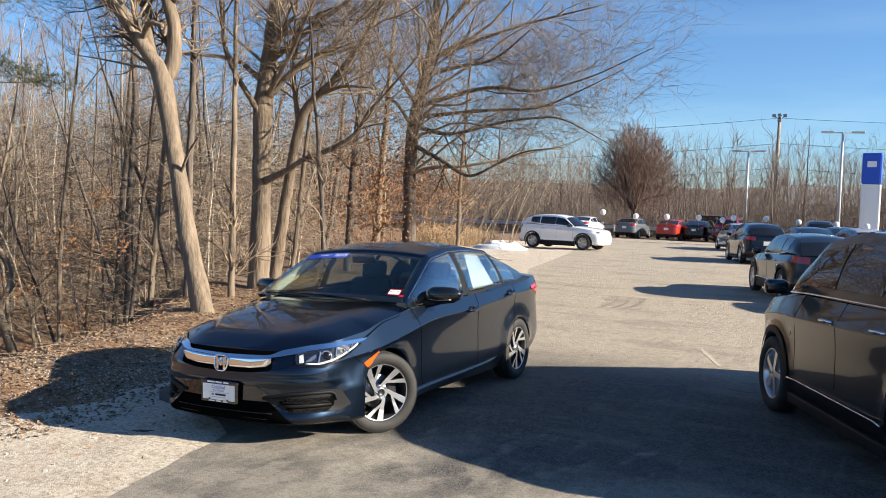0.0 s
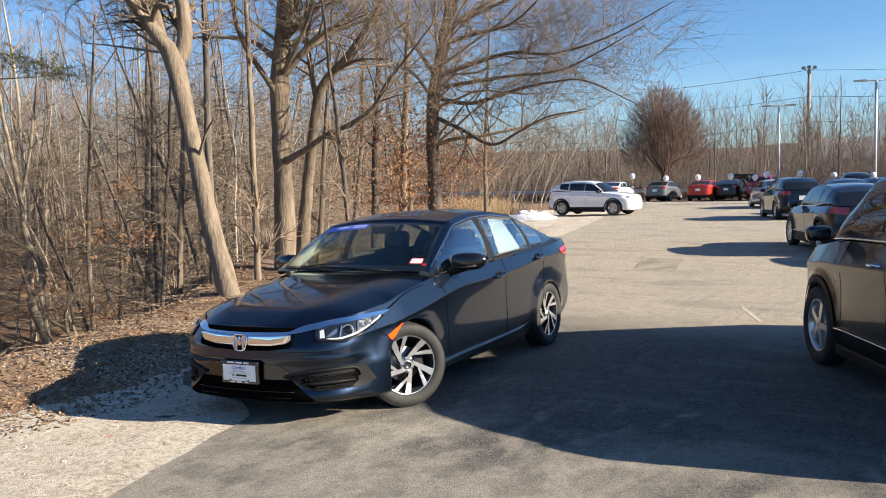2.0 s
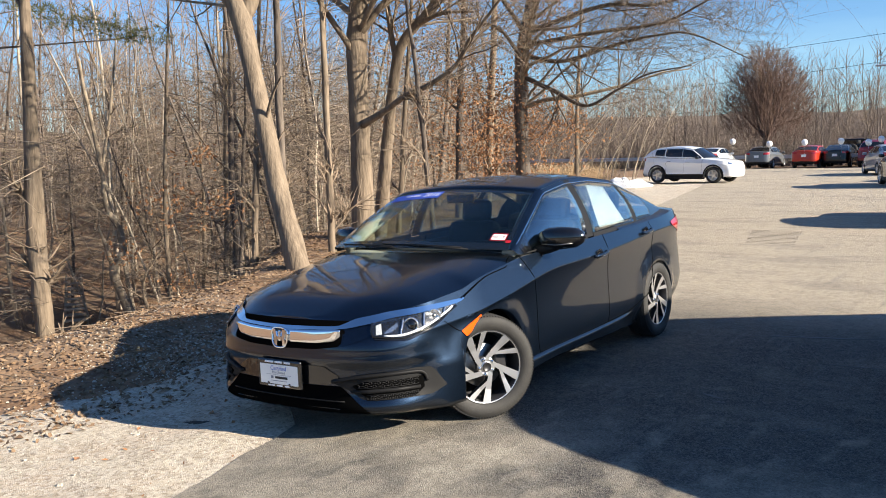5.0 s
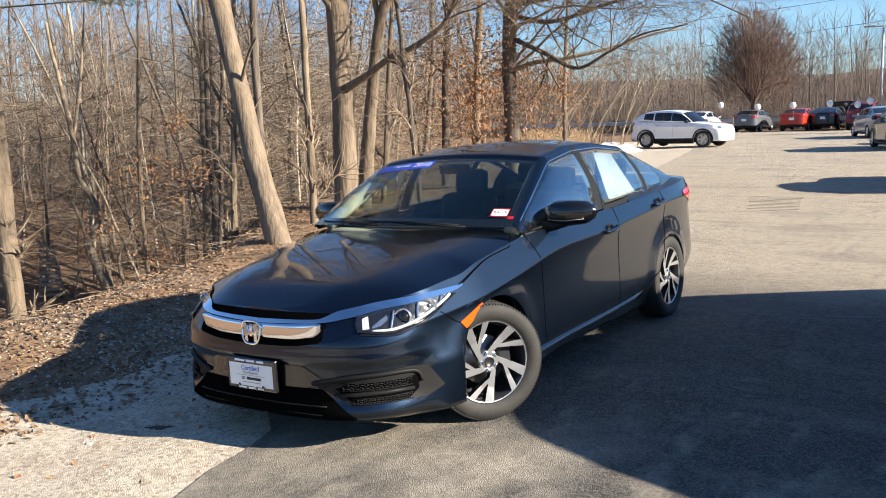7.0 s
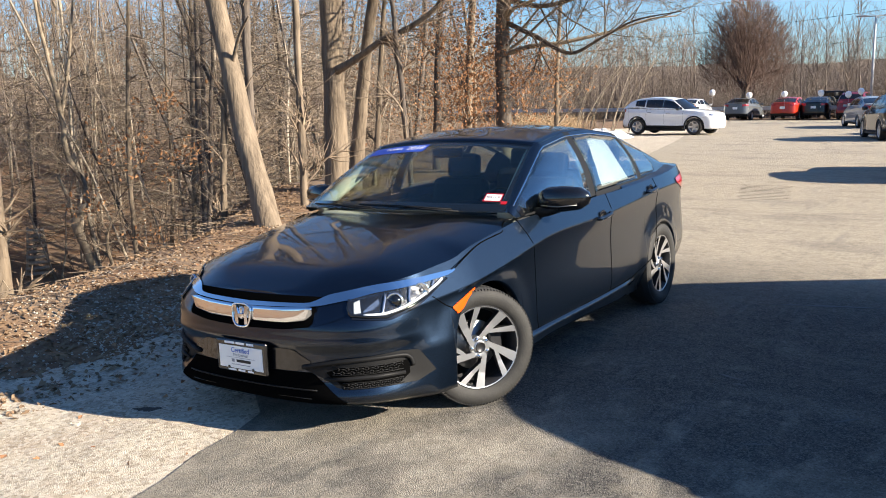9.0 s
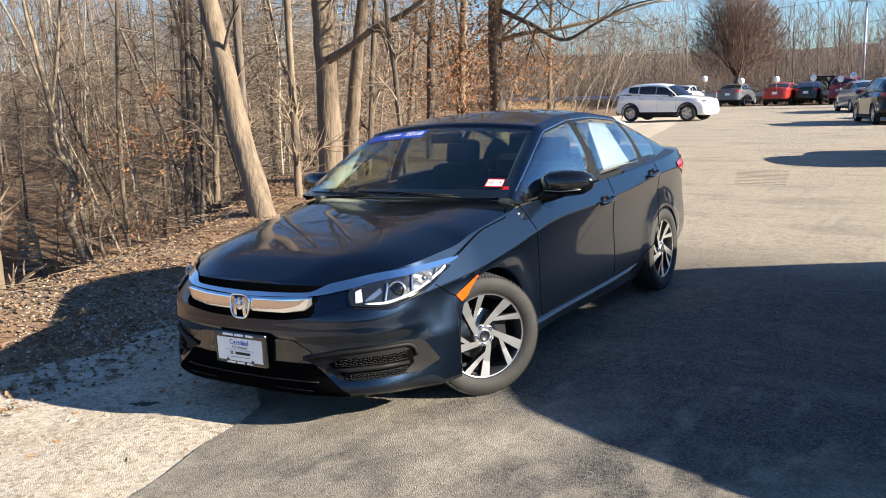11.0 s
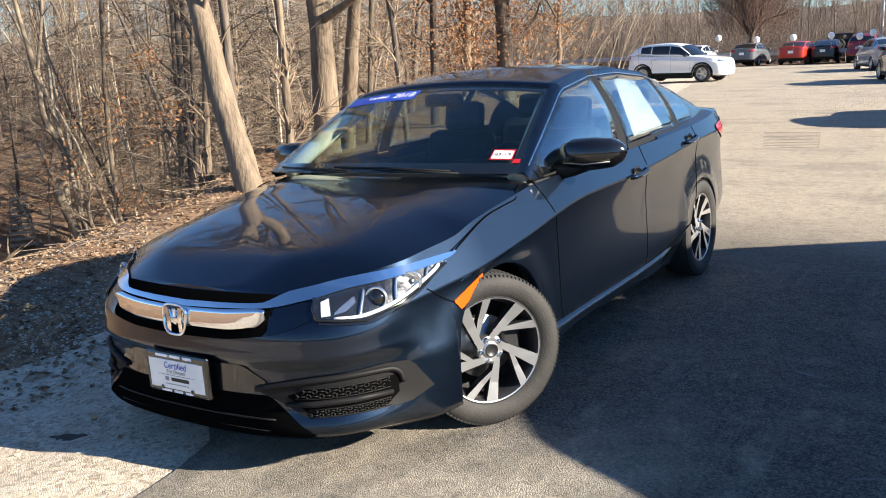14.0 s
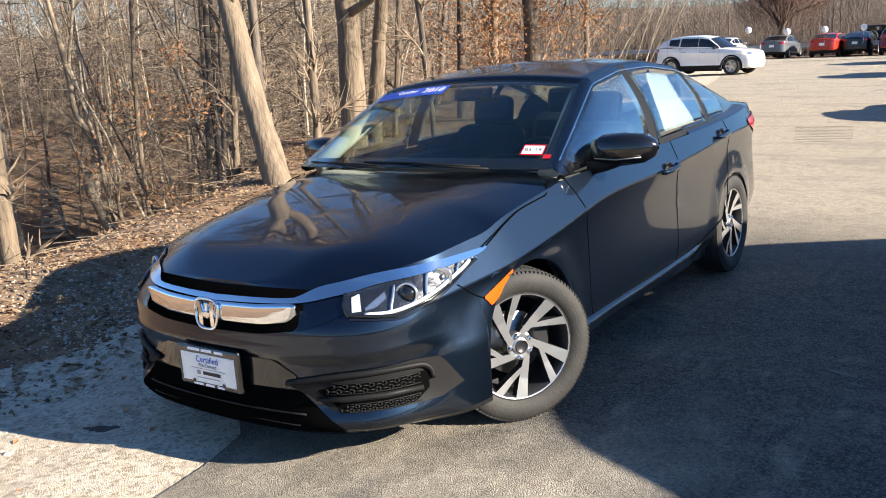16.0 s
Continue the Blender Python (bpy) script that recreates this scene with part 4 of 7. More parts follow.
M_BRICK = mat("red_brick", (0.28, 0.08, 0.05), 0.9, c2=(0.35, 0.13, 0.09), scale=8)
M_ROOF = mat("grey_roof", (0.20, 0.20, 0.20), 0.9, c2=(0.27, 0.27, 0.27), scale=3)
M_WALL = mat("tan_siding", (0.38, 0.33, 0.27), 0.9, c2=(0.44, 0.40, 0.33), scale=2)
house("house", -4.8, 116, 13, 9, 3.6, 2.6, M_WALL, M_ROOF, "tan house with a grey gable roof and brick chimney")

# old snow heaped by the white SUV
rows = []
for i in range(15):
    r = 1 - i / 14
    rows.append([((1.45 * r + 0.25 * noise.noise(Vector((math.cos(a) * 2, math.sin(a) * 2, i)))) * math.cos(a), 0.9 * r * math.sin(a), 0.42 * (1 - r * r) * (0.8 + 0.5 * noise.noise(Vector((math.cos(a), math.sin(a), r * 3)))) - 0.06) for a in [2 * math.pi * j / 30 for j in range(30)]])
snow = mesh_ob("snow", *grid_mesh(rows, closed=True), M_SNOW)
snow.location = (-11.9, 31.0, 0)
tagged(snow, "low heap of dirty old snow on the gravel", "snow")

# ---- trees ----
def limb(rng, p, d, length, r, depth, out, sides=5, wander=0.3, segs=5, tips=0.25, kids=(3, 6), up=0.15, split=(0.35, 0.65)):
    """A bent branch with its side branches, added to out as tubes."""
    pts, rad = [Vector(p)], [r]
    q, d = Vector(p), Vector(d).normalized()
    for i in range(segs):
        d = (d + Vector((rng.gauss(0, wander), rng.gauss(0, wander), rng.gauss(0, wander) + up * 0.3)) * 0.5).normalized()
        q = q + d * (length / segs)
        pts.append(q.copy())
        rad.append(r * (1 - (1 - tips) * (i + 1) / segs))
    out.append(tube(pts, rad, sides, caps=False))
    if depth > 0:
        sprout(rng, pts, rad, length, depth, out, sides, wander, segs, tips, kids, up, split)


def sprout(rng, pts, rad, length, depth, out, sides=5, wander=0.3, segs=5, tips=0.25, kids=(3, 6), up=0.15, split=(0.35, 0.65), start=0.2):
    """Side branches along a branch."""
    n = len(pts) - 1
    for _ in range(rng.randint(*kids)):
        f = rng.uniform(start, 1.0)
        i = min(n - 1, int(f * n))
        base = pts[i].lerp(pts[i + 1], f * n - i)
        ax = (pts[i + 1] - pts[i]).normalized()
        side = ax.orthogonal().normalized()
        side.rotate(Matrix.Rotation(rng.uniform(0, 6.283), 3, ax))
        nd = (ax * rng.uniform(0.4, 1.0) + side * rng.uniform(0.5, 1.0) + Vector((0, 0, up))).normalized()
        limb(rng, base, nd, length * rng.uniform(*split), max(rad[i] * 0.5, 0.0035), depth - 1, out, 3 if depth < 3 else 4, wander, 2 if depth < 2 else 3, tips, kids, up, split)


def wood_tree(seed, height, r, depth=2, kids=(3, 6), first=0.25, n=14, lean=0.06, spread=0.35, stems=1, flat=False):
    """A bare tree or bush: trunk tubes and crown tubes."""
    rng = random.Random(seed)
    trunk, crown = [], []
    for s in range(stems):
        off = Vector((rng.gauss(0, 0.12), rng.gauss(0, 0.12), 0)) * (stems > 1)
        d = Vector((rng.gauss(0, lean), rng.gauss(0, lean), 1))
        h = height * rng.uniform(0.75, 1.0) if stems > 1 else height
        pts, rad, q = [Vector((0, 0, -0.5)) + off], [r * 1.25], Vector((0, 0, -0.5)) + off
        for i in range(10):
            d = (d + Vector((rng.gauss(0, 0.07), rng.gauss(0, 0.07), 0.03))).normalized()
            q = q + d * h / 10
            pts.append(q.copy())
            rad.append(r * (1 - 0.85 * (i + 1) / 10))
        trunk.append(tube(pts, rad, 7 if r > 0.04 else 5, caps=False))
        for _ in range(n):
            f = rng.uniform(first, 0.98)
            i = min(9, int(f * 10))
            b = pts[i].lerp(pts[i + 1], f * 10 - i)
            a = rng.uniform(0, 6.283)
            limb(rng, b, (math.cos(a), math.sin(a), rng.uniform(-0.2, 0.35) if flat else rng.uniform(0.1, 1.0)), h * spread * rng.uniform(0.5, 1.0) * (1.15 - f), max(0.005, rad[i] * rng.uniform(0.3, 0.5)), depth, crown, 4, kids=kids, segs=4, up=0.0 if flat else 0.15)
    return join(trunk), join(crown)


def seed_tree(name, x, y, label, category, group, args, bark):
    base = thing(name, pose(x, y, ground_z(x, y)), label, category, group)
    (tv, tf), (cv, cf) = wood_tree(**args)
    mesh_ob("trunk", tv, tf, bark, base)
    tagged(mesh_ob("crown", cv, cf, M_TWIG, base), kind="stuff")
    return base


WOODS, BRUSH, DEAD = [], [], []
for i in range(9):
    WOODS.append(seed_tree("tree", -30 - 3 * i, 12 + i, "bare grey-brown deciduous tree in the winter wood", "tree", "wood trees",
                           dict(seed=100 + i, height=[9, 11, 13, 8, 12, 14, 7, 10, 12][i], r=[0.06, 0.09, 0.12, 0.045, 0.075, 0.13, 0.04, 0.07, 0.1][i], kids=(3, 5), n=13), M_BARK if i % 2 else M_DARKBARK))
for i in range(5):
    BRUSH.append(seed_tree("bush", -24 - 2 * i, 8 + i, "tangled bare brown undergrowth bush", "bush", "undergrowth",
                           dict(seed=200 + i, height=[2.2, 3.0, 1.7, 2.6, 3.6][i], r=0.014, kids=(2, 4), n=6, lean=0.3, spread=0.5, stems=5, first=0.1), M_TWIG))
for i in range(3):
    DEAD.append(seed_tree("tree", -26 - 2 * i, 4 + i, "slender conifer with dead level lower branches", "tree", "dead-limbed conifers",
                          dict(seed=300 + i, height=[9, 11, 8][i], r=[0.07, 0.09, 0.06][i], kids=(3, 5), n=44, first=0.05, spread=0.26, flat=True), M_DARKBARK))
POLES = []
for i in range(6):
    POLES.append(seed_tree("tree", -28 - 2 * i, 20 + i, "slender pale-barked bare tree with a high crown", "tree", "slender wood trees",
                           dict(seed=400 + i, height=[8, 10, 11, 9, 12, 7][i], r=[0.045, 0.06, 0.075, 0.04, 0.085, 0.035][i], kids=(2, 4), n=[9, 10, 12, 8, 12, 8][i], first=0.38, lean=0.07, spread=0.28), M_PALEBARK))
rng = random.Random(5)


def glade(x, y):
    """The open wedge of the hollow in front of the crooked sapling."""
    a = math.degrees(math.atan2(y + 3.6, x - 2.9))
    return 143.0 < a < 150.5 and math.hypot(x - 2.9, y + 3.6) < 27


def scatter(pool, count, xr, yr, keep, lo=0.8, hi=1.25):
    done = 0
    while done < count:
        x, y = rng.uniform(*xr), rng.uniform(*yr)
        if keep(x, y):
            kind, m = rng.choice(pool), pose(x, y, ground_z(x, y), rng.uniform(-5, 5), rng.uniform(-5, 5), rng.uniform(0, 360)) @ Matrix.Scale(rng.uniform(lo, hi), 4)
            if not glade(x, y):
                copy_thing(kind, m)
            done += 1


def inside(a, b):
    """Between a and b metres down from the lip."""
    return lambda x, y: a < interp(LIP, y)[0] - x < b


scatter(WOODS, 40, (-30, -5), (0, 30), lambda x, y: inside(1.5, 20)(x, y) and (y > 9.5 or inside(14, 20)(x, y)))
scatter(WOODS, 46, (-50, -12), (4, 60), inside(12, 34))
scatter(WOODS, 20, (-40, -12), (2, 18), inside(15, 30), 1.0, 1.3)
scatter(POLES, 44, (-26, -5), (3, 26), lambda x, y: inside(2.0, 16)(x, y) and (y > 9 or inside(11, 16)(x, y)), 0.75, 1.2)
scatter(WOODS, 34, (-60, 45), (66, 90), lambda x, y: True, 0.6, 0.85)
scatter(DEAD, 34, (-38, -6), (-3, 26), lambda x, y: inside(6, 28)(x, y) and (y > 10 or inside(13, 28)(x, y)))
scatter(BRUSH, 26, (-24, -5), (-2, 32), lambda x, y: inside(0.5, 13)(x, y) and y > 9, 0.7, 1.2)


def big_tree(lines, label, seed, bark, twigs=((7, 10), 4), reach=1.7, extra=None):
    """A tree from its trunk and main limbs, each a list of (x, y, z, radius)."""
    r2 = random.Random(seed)
    o = Vector(lines[0][0][:3])
    tree = thing("tree", pose(*o), label, "tree")
    for i, line in enumerate(lines):
        c = catmull(line, 8)
        pts, rad = [Vector(q[:3]) - o for q in c], [max(float(q[3]), 0.004) for q in c]
        v, f = tube(pts, rad, 18 if i == 0 else 9)
        if i == 0:
            v = [p + (Vector((noise.noise(p * 2.5), noise.noise(p * 2.5 + Vector((9, 0, 0))), 0)) * 0.03) for p in v]
        stem = mesh_ob("trunk" if i == 0 else "limb", v, f, bark, tree)
        if (i and (pts[-1] - pts[0]).length > 1.3) or len(lines) == 1:
            out = []
            sprout(r2, pts, rad, reach * r2.uniform(0.8, 1.2), twigs[1] - 1, out, kids=twigs[0], split=(0.4, 1.0), start=0.15)
            tagged(mesh_ob("branchwork", *join(out), M_TWIG, stem), kind="stuff")
        elif i == 0:
            out = []
            sprout(r2, pts, [q * 0.45 for q in rad], reach * 1.5, 3, out, 5, 0.34, kids=(6, 8), split=(0.45, 0.9), start=0.5, up=0.3)
            tagged(mesh_ob("branchwork", *join(out), M_BRANCH, stem), kind="stuff")
        if i == 0 and extra:
            count, lo, hi, way, span = extra
            for _ in range(count):
                at = min(range(len(pts)), key=lambda q: abs(pts[q].z + o.z - r2.uniform(lo, hi)))
                d = Vector((r2.gauss(way[0], 0.6), r2.gauss(way[1], 0.6), r2.uniform(0.15, 1.1)))
                out = []
                limb(r2, pts[at], d, r2.uniform(*span), max(0.022, rad[at] * r2.uniform(0.22, 0.42)), 3, out, 6, 0.34, 6, 0.22, (4, 6), 0.16, (0.3, 0.6))
                mesh_ob("limb", *join(out), M_BRANCH, tree)
    return tree


big_tree([[(-5.12, 4.5, -0.5, 0.24), (-5.26, 4.53, 0.0, 0.18), (-5.62, 4.58, 1.08, 0.147), (-6.04, 4.62, 2.59, 0.135), (-6.40, 4.70, 3.70, 0.155), (-6.6, 4.6, 4.1, 0.12), (-6.9, 4.45, 4.6, 0.11), (-7.4, 4.2, 5.4, 0.09), (-8.4, 3.9, 7.4, 0.04)],
          [(-6.42, 4.72, 3.65, 0.12), (-6.33, 4.86, 4.0, 0.13), (-6.36, 4.9, 4.6, 0.11), (-6.5, 4.9, 5.4, 0.10), (-6.2, 5.2, 7.5, 0.05)],
          [(-6.45, 4.7, 3.7, 0.10), (-6.72, 4.7, 4.4, 0.09), (-6.9, 4.85, 5.1, 0.07), (-7.0, 5.2, 7.2, 0.03)],
          [(-6.72, 4.55, 4.3, 0.05), (-6.4, 4.4, 4.55, 0.045), (-6.1, 4.4, 4.5, 0.035)],
          [(-5.95, 4.62, 2.0, 0.03), (-5.6, 4.5, 2.5, 0.022), (-5.3, 4.4, 2.75, 0.012)],
          [(-7.0, 4.4, 4.8, 0.05), (-8.0, 3.4, 5.6, 0.035), (-9.2, 2.6, 5.9, 0.02)],
          [(-7.4, 4.2, 5.4, 0.06), (-8.7, 3.6, 6.0, 0.04), (-10.2, 3.2, 6.2, 0.015)],
          [(-6.8, 4.5, 4.5, 0.06), (-8.2, 5.3, 5.3, 0.04), (-9.9, 5.8, 5.7, 0.015)],
          [(-7.2, 4.3, 5.0, 0.05), (-7.6, 2.9, 5.6, 0.035), (-8.3, 1.4, 5.8, 0.015)],
          [(-6.4, 4.9, 5.0, 0.05), (-5.6, 4.6, 6.0, 0.03), (-4.7, 4.2, 6.6, 0.012)]], "leaning grey-barked maple with a low fork, bare", 11, M_BARK, extra=(9, 3.9, 7.0, (-0.3, -0.2), (2.0, 3.6)))
big_tree([[(-7.45, 8.53, -0.5, 0.34), (-7.45, 8.53, 0.1, 0.24), (-7.44, 8.54, 2.1, 0.20), (-7.45, 8.54, 3.55, 0.20), (-7.37, 8.6, 4.8, 0.16), (-7.28, 8.67, 6.0, 0.13), (-7.1, 8.8, 9.5, 0.05)],
          [(-7.3, 8.46, 2.2, 0.085), (-6.8, 8.5, 2.42, 0.062), (-6.3, 8.54, 2.69, 0.055), (-5.8, 8.6, 2.86, 0.05), (-5.26, 8.66, 3.16, 0.042), (-4.9, 8.6, 3.58, 0.036), (-4.49, 8.56, 3.94, 0.028), (-3.72, 8.44, 4.6, 0.014)],
          [(-7.3, 8.55, 4.7, 0.09), (-6.24, 8.65, 5.39, 0.06), (-5.39, 8.57, 5.79, 0.04), (-4.2, 8.5, 6.6, 0.02)],
          [(-7.45, 8.4, 3.6, 0.06), (-7.74, 7.76, 4.66, 0.05), (-7.66, 7.43, 5.7, 0.04), (-7.6, 7.0, 7.2, 0.02)],
          [(-7.35, 8.54, 3.9, 0.07), (-6.71, 8.74, 4.6, 0.055), (-6.05, 8.97, 5.01, 0.04), (-5.29, 9.24, 5.81, 0.025), (-4.4, 9.4, 6.8, 0.012)]], "bare maple with scarred bark and a long side limb", 12, M_BARK, extra=(12, 3.4, 8.0, (0.5, -0.2), (2.2, 4.0)))
big_tree([[(-7.8, 9.44, -0.5, 0.2), (-7.75, 9.44, 0.13, 0.15), (-7.43, 9.35, 1.83, 0.125), (-7.02, 9.32, 3.62, 0.10), (-6.32, 9.48, 4.41, 0.08), (-5.55, 9.67, 5.57, 0.05), (-5.0, 9.7, 7.0, 0.02)],
          [(-7.1, 9.32, 3.3, 0.06), (-7.2, 9.2, 4.6, 0.045), (-7.0, 9.0, 6.2, 0.02)],
          [(-6.6, 9.4, 4.1, 0.05), (-5.9, 9.2, 4.2, 0.035), (-5.0, 8.9, 4.1, 0.02)]], "bare maple stem bending out from its neighbour", 13, M_BARK, extra=(8, 3.0, 6.5, (0.6, -0.1), (1.8, 3.2)))
big_tree([[(-7.0, 14.0, -0.4, 0.26), (-7.0, 14.0, 0.95, 0.18), (-7.0, 14.0, 3.63, 0.165), (-6.71, 14.17, 5.38, 0.14), (-6.58, 14.24, 6.25, 0.12), (-6.4, 14.3, 9.5, 0.04)],
          [(-6.9, 13.98, 3.85, 0.065), (-5.87, 13.96, 3.65, 0.05), (-4.58, 14.06, 3.92, 0.04), (-3.62, 13.95, 4.01, 0.03), (-2.77, 13.76, 3.94, 0.02), (-1.52, 13.67, 3.31, 0.008)],
          [(-6.9, 14.0, 3.35, 0.06), (-6.03, 13.88, 2.96, 0.05), (-5.2, 13.76, 2.59, 0.04), (-4.39, 13.62, 2.88, 0.03), (-3.6, 13.44, 3.16, 0.02), (-2.61, 13.31, 3.26, 0.008)],
          [(-6.85, 14.05, 4.4, 0.07), (-5.03, 14.24, 4.82, 0.05), (-3.71, 14.17, 4.7, 0.035), (-2.29, 14.06, 4.96, 0.022), (-0.73, 13.89, 5.55, 0.008)],
          [(-6.7, 14.1, 5.2, 0.07), (-5.55, 13.77, 5.31, 0.05), (-4.45, 13.41, 5.39, 0.035), (-3.4, 13.0, 5.92, 0.015)],
          [(-6.9, 14.01, 4.1, 0.06), (-5.04, 14.24, 4.26, 0.045), (-3.64, 14.2, 4.29, 0.03), (-2.59, 13.95, 4.58, 0.02), (-1.37, 13.72, 5.06, 0.008)],
          [(-6.95, 13.94, 3.8, 0.05), (-6.98, 12.97, 4.4, 0.04), (-7.18, 11.89, 4.47, 0.03), (-7.32, 10.83, 4.44, 0.012)],
          [(-6.94, 13.92, 4.5, 0.06), (-6.96, 12.51, 5.51, 0.045), (-6.65, 11.29, 6.06, 0.03), (-6.2, 10.2, 6.6, 0.012)],
          [(-6.65, 14.2, 6.0, 0.07), (-5.2, 14.0, 7.2, 0.04), (-3.4, 13.8, 7.8, 0.02)],
          [(-6.7, 14.2, 5.6, 0.06), (-4.6, 14.8, 6.4, 0.04), (-2.4, 15.2, 6.9, 0.015)]], "bare dark-barked oak with long arching limbs", 14, M_DARKBARK, ((8, 11), 4), 2.2, (15, 2.6, 8.0, (0.9, -0.1), (2.6, 5.0)))

r7 = random.Random(71)
# slimmer trunks along the lip of the hollow: base, top, radius
for base, mid, top, r, bark, lab in (
        ((-14.0, 5.68, -4.2), (-14.04, 5.65, 0.42), (-13.95, 5.8, 7.5), 0.19, M_BARK, "smooth grey trunk of a bare tree in the hollow"),
        ((-14.0, 8.88, -4.2), (-13.98, 8.92, 0.9), (-13.7, 9.2, 6.0), 0.052, M_BARK, "thin straight bare sapling in the hollow"),
        ((-15.15, 11.5, -4.2), (-14.96, 11.7, 1.36), (-14.8, 11.9, 7.5), 0.07, M_BARK, "slender straight bare tree in the hollow"),
        ((-15.5, 12.57, -4.2), (-15.55, 12.54, 0.1), (-15.5, 12.6, 8.0), 0.125, M_DARKBARK, "dark bare tree in the hollow"),
        ((-10.55, 8.4, -2.2), (-10.39, 8.57, 1.5), (-10.2, 8.8, 6.0), 0.062, M_BARK, "pale slender bare tree in the hollow"),
        ((-9.2, 14.4, -0.4), (-9.1, 14.46, 2.83), (-8.8, 14.7, 9), 0.09, M_DARKBARK, "dark bare tree at the wood's edge"),
        ((-5.6, 8.4, -0.4), (-5.75, 8.25, 2.2), (-6.0, 8.0, 6), 0.045, M_DARKBARK, "dark leaning sapling at the wood's edge"),
        ((-9.65, 16.5, -0.4), (-9.47, 16.6, 3.4), (-9.2, 16.8, 9), 0.10, M_BARK, "bare tree at the wood's edge"),
        ((-8.0, 10.3, -0.4), (-7.83, 10.45, 2.26), (-7.5, 10.7, 7), 0.05, M_BARK, "slender bare tree at the wood's edge"),
        ((-6.5, 6.6, -0.4), (-6.6, 6.7, 2.0), (-6.8, 6.9, 7), 0.06, M_BARK, "slender bare tree behind the leaning maple"),
        ((-7.0, 6.0, -0.5), (-7.1, 6.1, 2.0), (-7.2, 6.3, 8), 0.07, M_DARKBARK, "dark bare tree behind the leaning maple"),
        ((-11.5, 25.8, -0.4), (-11.45, 25.8, 3.0), (-11.2, 26, 9), 0.08, M_BARK, "bare tree at the wood's edge")):
    big_tree([[(*base, r * 1.4), (*[(a + b) / 2 for a, b in zip(base, mid)], r * 1.05), (*mid, r), (*top, r * 0.35)]], lab, int(base[1] * 100) + 50, bark, ((9, 14), 3), 0.9)
big_tree([[(-17.1, 10.5, -4.2, 0.16), (-17.36, 10.22, -3.02, 0.135), (-17.53, 9.97, -2.05, 0.12), (-17.62, 9.83, -1.35, 0.12), (-17.47, 10.05, -0.83, 0.09), (-17.51, 10.01, -0.22, 0.08), (-17.66, 9.77, 0.4, 0.07), (-17.7, 9.72, 1.48, 0.07), (-17.82, 9.52, 3.11, 0.05), (-17.91, 9.39, 4.37, 0.035)],
          [(-17.7, 9.72, 1.4, 0.05), (-17.54, 9.95, 2.76, 0.04), (-17.47, 10.05, 3.57, 0.033), (-17.37, 10.21, 4.95, 0.02)],
          [(-17.62, 9.83, -1.35, 0.07), (-17.71, 9.69, -0.67, 0.05), (-17.8, 9.55, -0.11, 0.03)]], "crooked pale sapling forked near its foot", 15, M_BRANCH, ((6, 9), 3), 1.6)
big_tree([[(-14.25, 8.55, -4.2, 0.05), (-14.3, 8.49, -2.21, 0.045), (-14.36, 8.41, -1.64, 0.04), (-14.31, 8.47, -1.11, 0.03), (-14.06, 8.82, -0.48, 0.015)]], "short crooked stem in the hollow", 16, M_BARK, ((6, 9), 3), 1.2)

# pale leaning saplings in the brush by the snow
for i in range(22):
    x, y, n = r7.uniform(-18.5, -12.8), r7.uniform(31, 39), r7.uniform(2.6, 5.2)
    sap = thing("sapling", pose(x, y, ground_z(x, y)), "thin pale sapling leaning over the brush", "sapling", "leaning saplings")
    k, w = r7.uniform(0.25, 0.8), r7.gauss(0, 0.15)
    line = [Vector((k * n * f * (0.5 + 0.6 * f), w * n * f, n * f - 0.2)) for f in (0, 0.25, 0.5, 0.75, 1.0)]
    mesh_ob("stem", *tube(line, [0.03, 0.027, 0.023, 0.017, 0.008], 5), M_PALEBARK, sap)
    out = []
    sprout(r7, line, [0.012] * 5, 0.9, 2, out, 3, 0.3, 3, kids=(4, 6))
    tagged(mesh_ob("twigs", *join(out), M_PALETWIG, sap), kind="stuff")
M_STRAW = mat("dry_grass", (0.25, 0.165, 0.09), 0.9, c2=(0.38, 0.27, 0.16), scale=2)
blades = []
for i in range(2600):
    x, y = r7.gauss(-15.6, 0.8), r7.gauss(33.0, 1.1)
    d = Vector((r7.gauss(0, 0.22), r7.gauss(0, 0.22), 1)) * r7.uniform(0.4, 1.1)
    p = Vector((x, y, ground_z(x, y) - 0.05))
    blades.append(tube([p, p + d * 0.6, p + d + Vector((r7.gauss(0, 0.15), r7.gauss(0, 0.15), -0.05))], [0.009, 0.007, 0.003], 3, caps=False))
tagged(mesh_ob("dry_grass", *join(blades), M_STRAW), "tall straw-coloured dry grass beside the snow", "grass", kind="stuff")

# plank steps with a leaning rail down in the hollow
M_PLANK = mat("weathered_planks", (0.30, 0.24, 0.17), 0.85, c2=(0.42, 0.35, 0.26), scale=9, objvar=0.2)
stair = thing("wooden_steps", Matrix.Translation((-21.2, 10.8, -3.35)) @ Matrix.Rotation(radians(58), 4, "Z") @ Matrix.Scale(1.12, 4), "weathered plank steps with a leaning rail in the hollow", "steps")
for i in range(9):
    box_part("plank", (0.66 - 0.035 * i, 0.13, 0.035), (0, 0.09 * i, 0.1 + 0.135 * i), M_PLANK, stair, r=0.004, rot=pose(0, 0, 0, 20))
for sx in (-1, 1):
    mesh_ob("stringer", *tube([(sx * 0.31, -0.08, -0.2), (sx * 0.18, 0.8, 1.26)], 0.035, 6), M_PLANK, stair)
mesh_ob("rail", *tube([(0.42, -0.3, -0.1), (-0.12, 0.5, 1.75)], 0.025, 6), M_PLANK, stair)

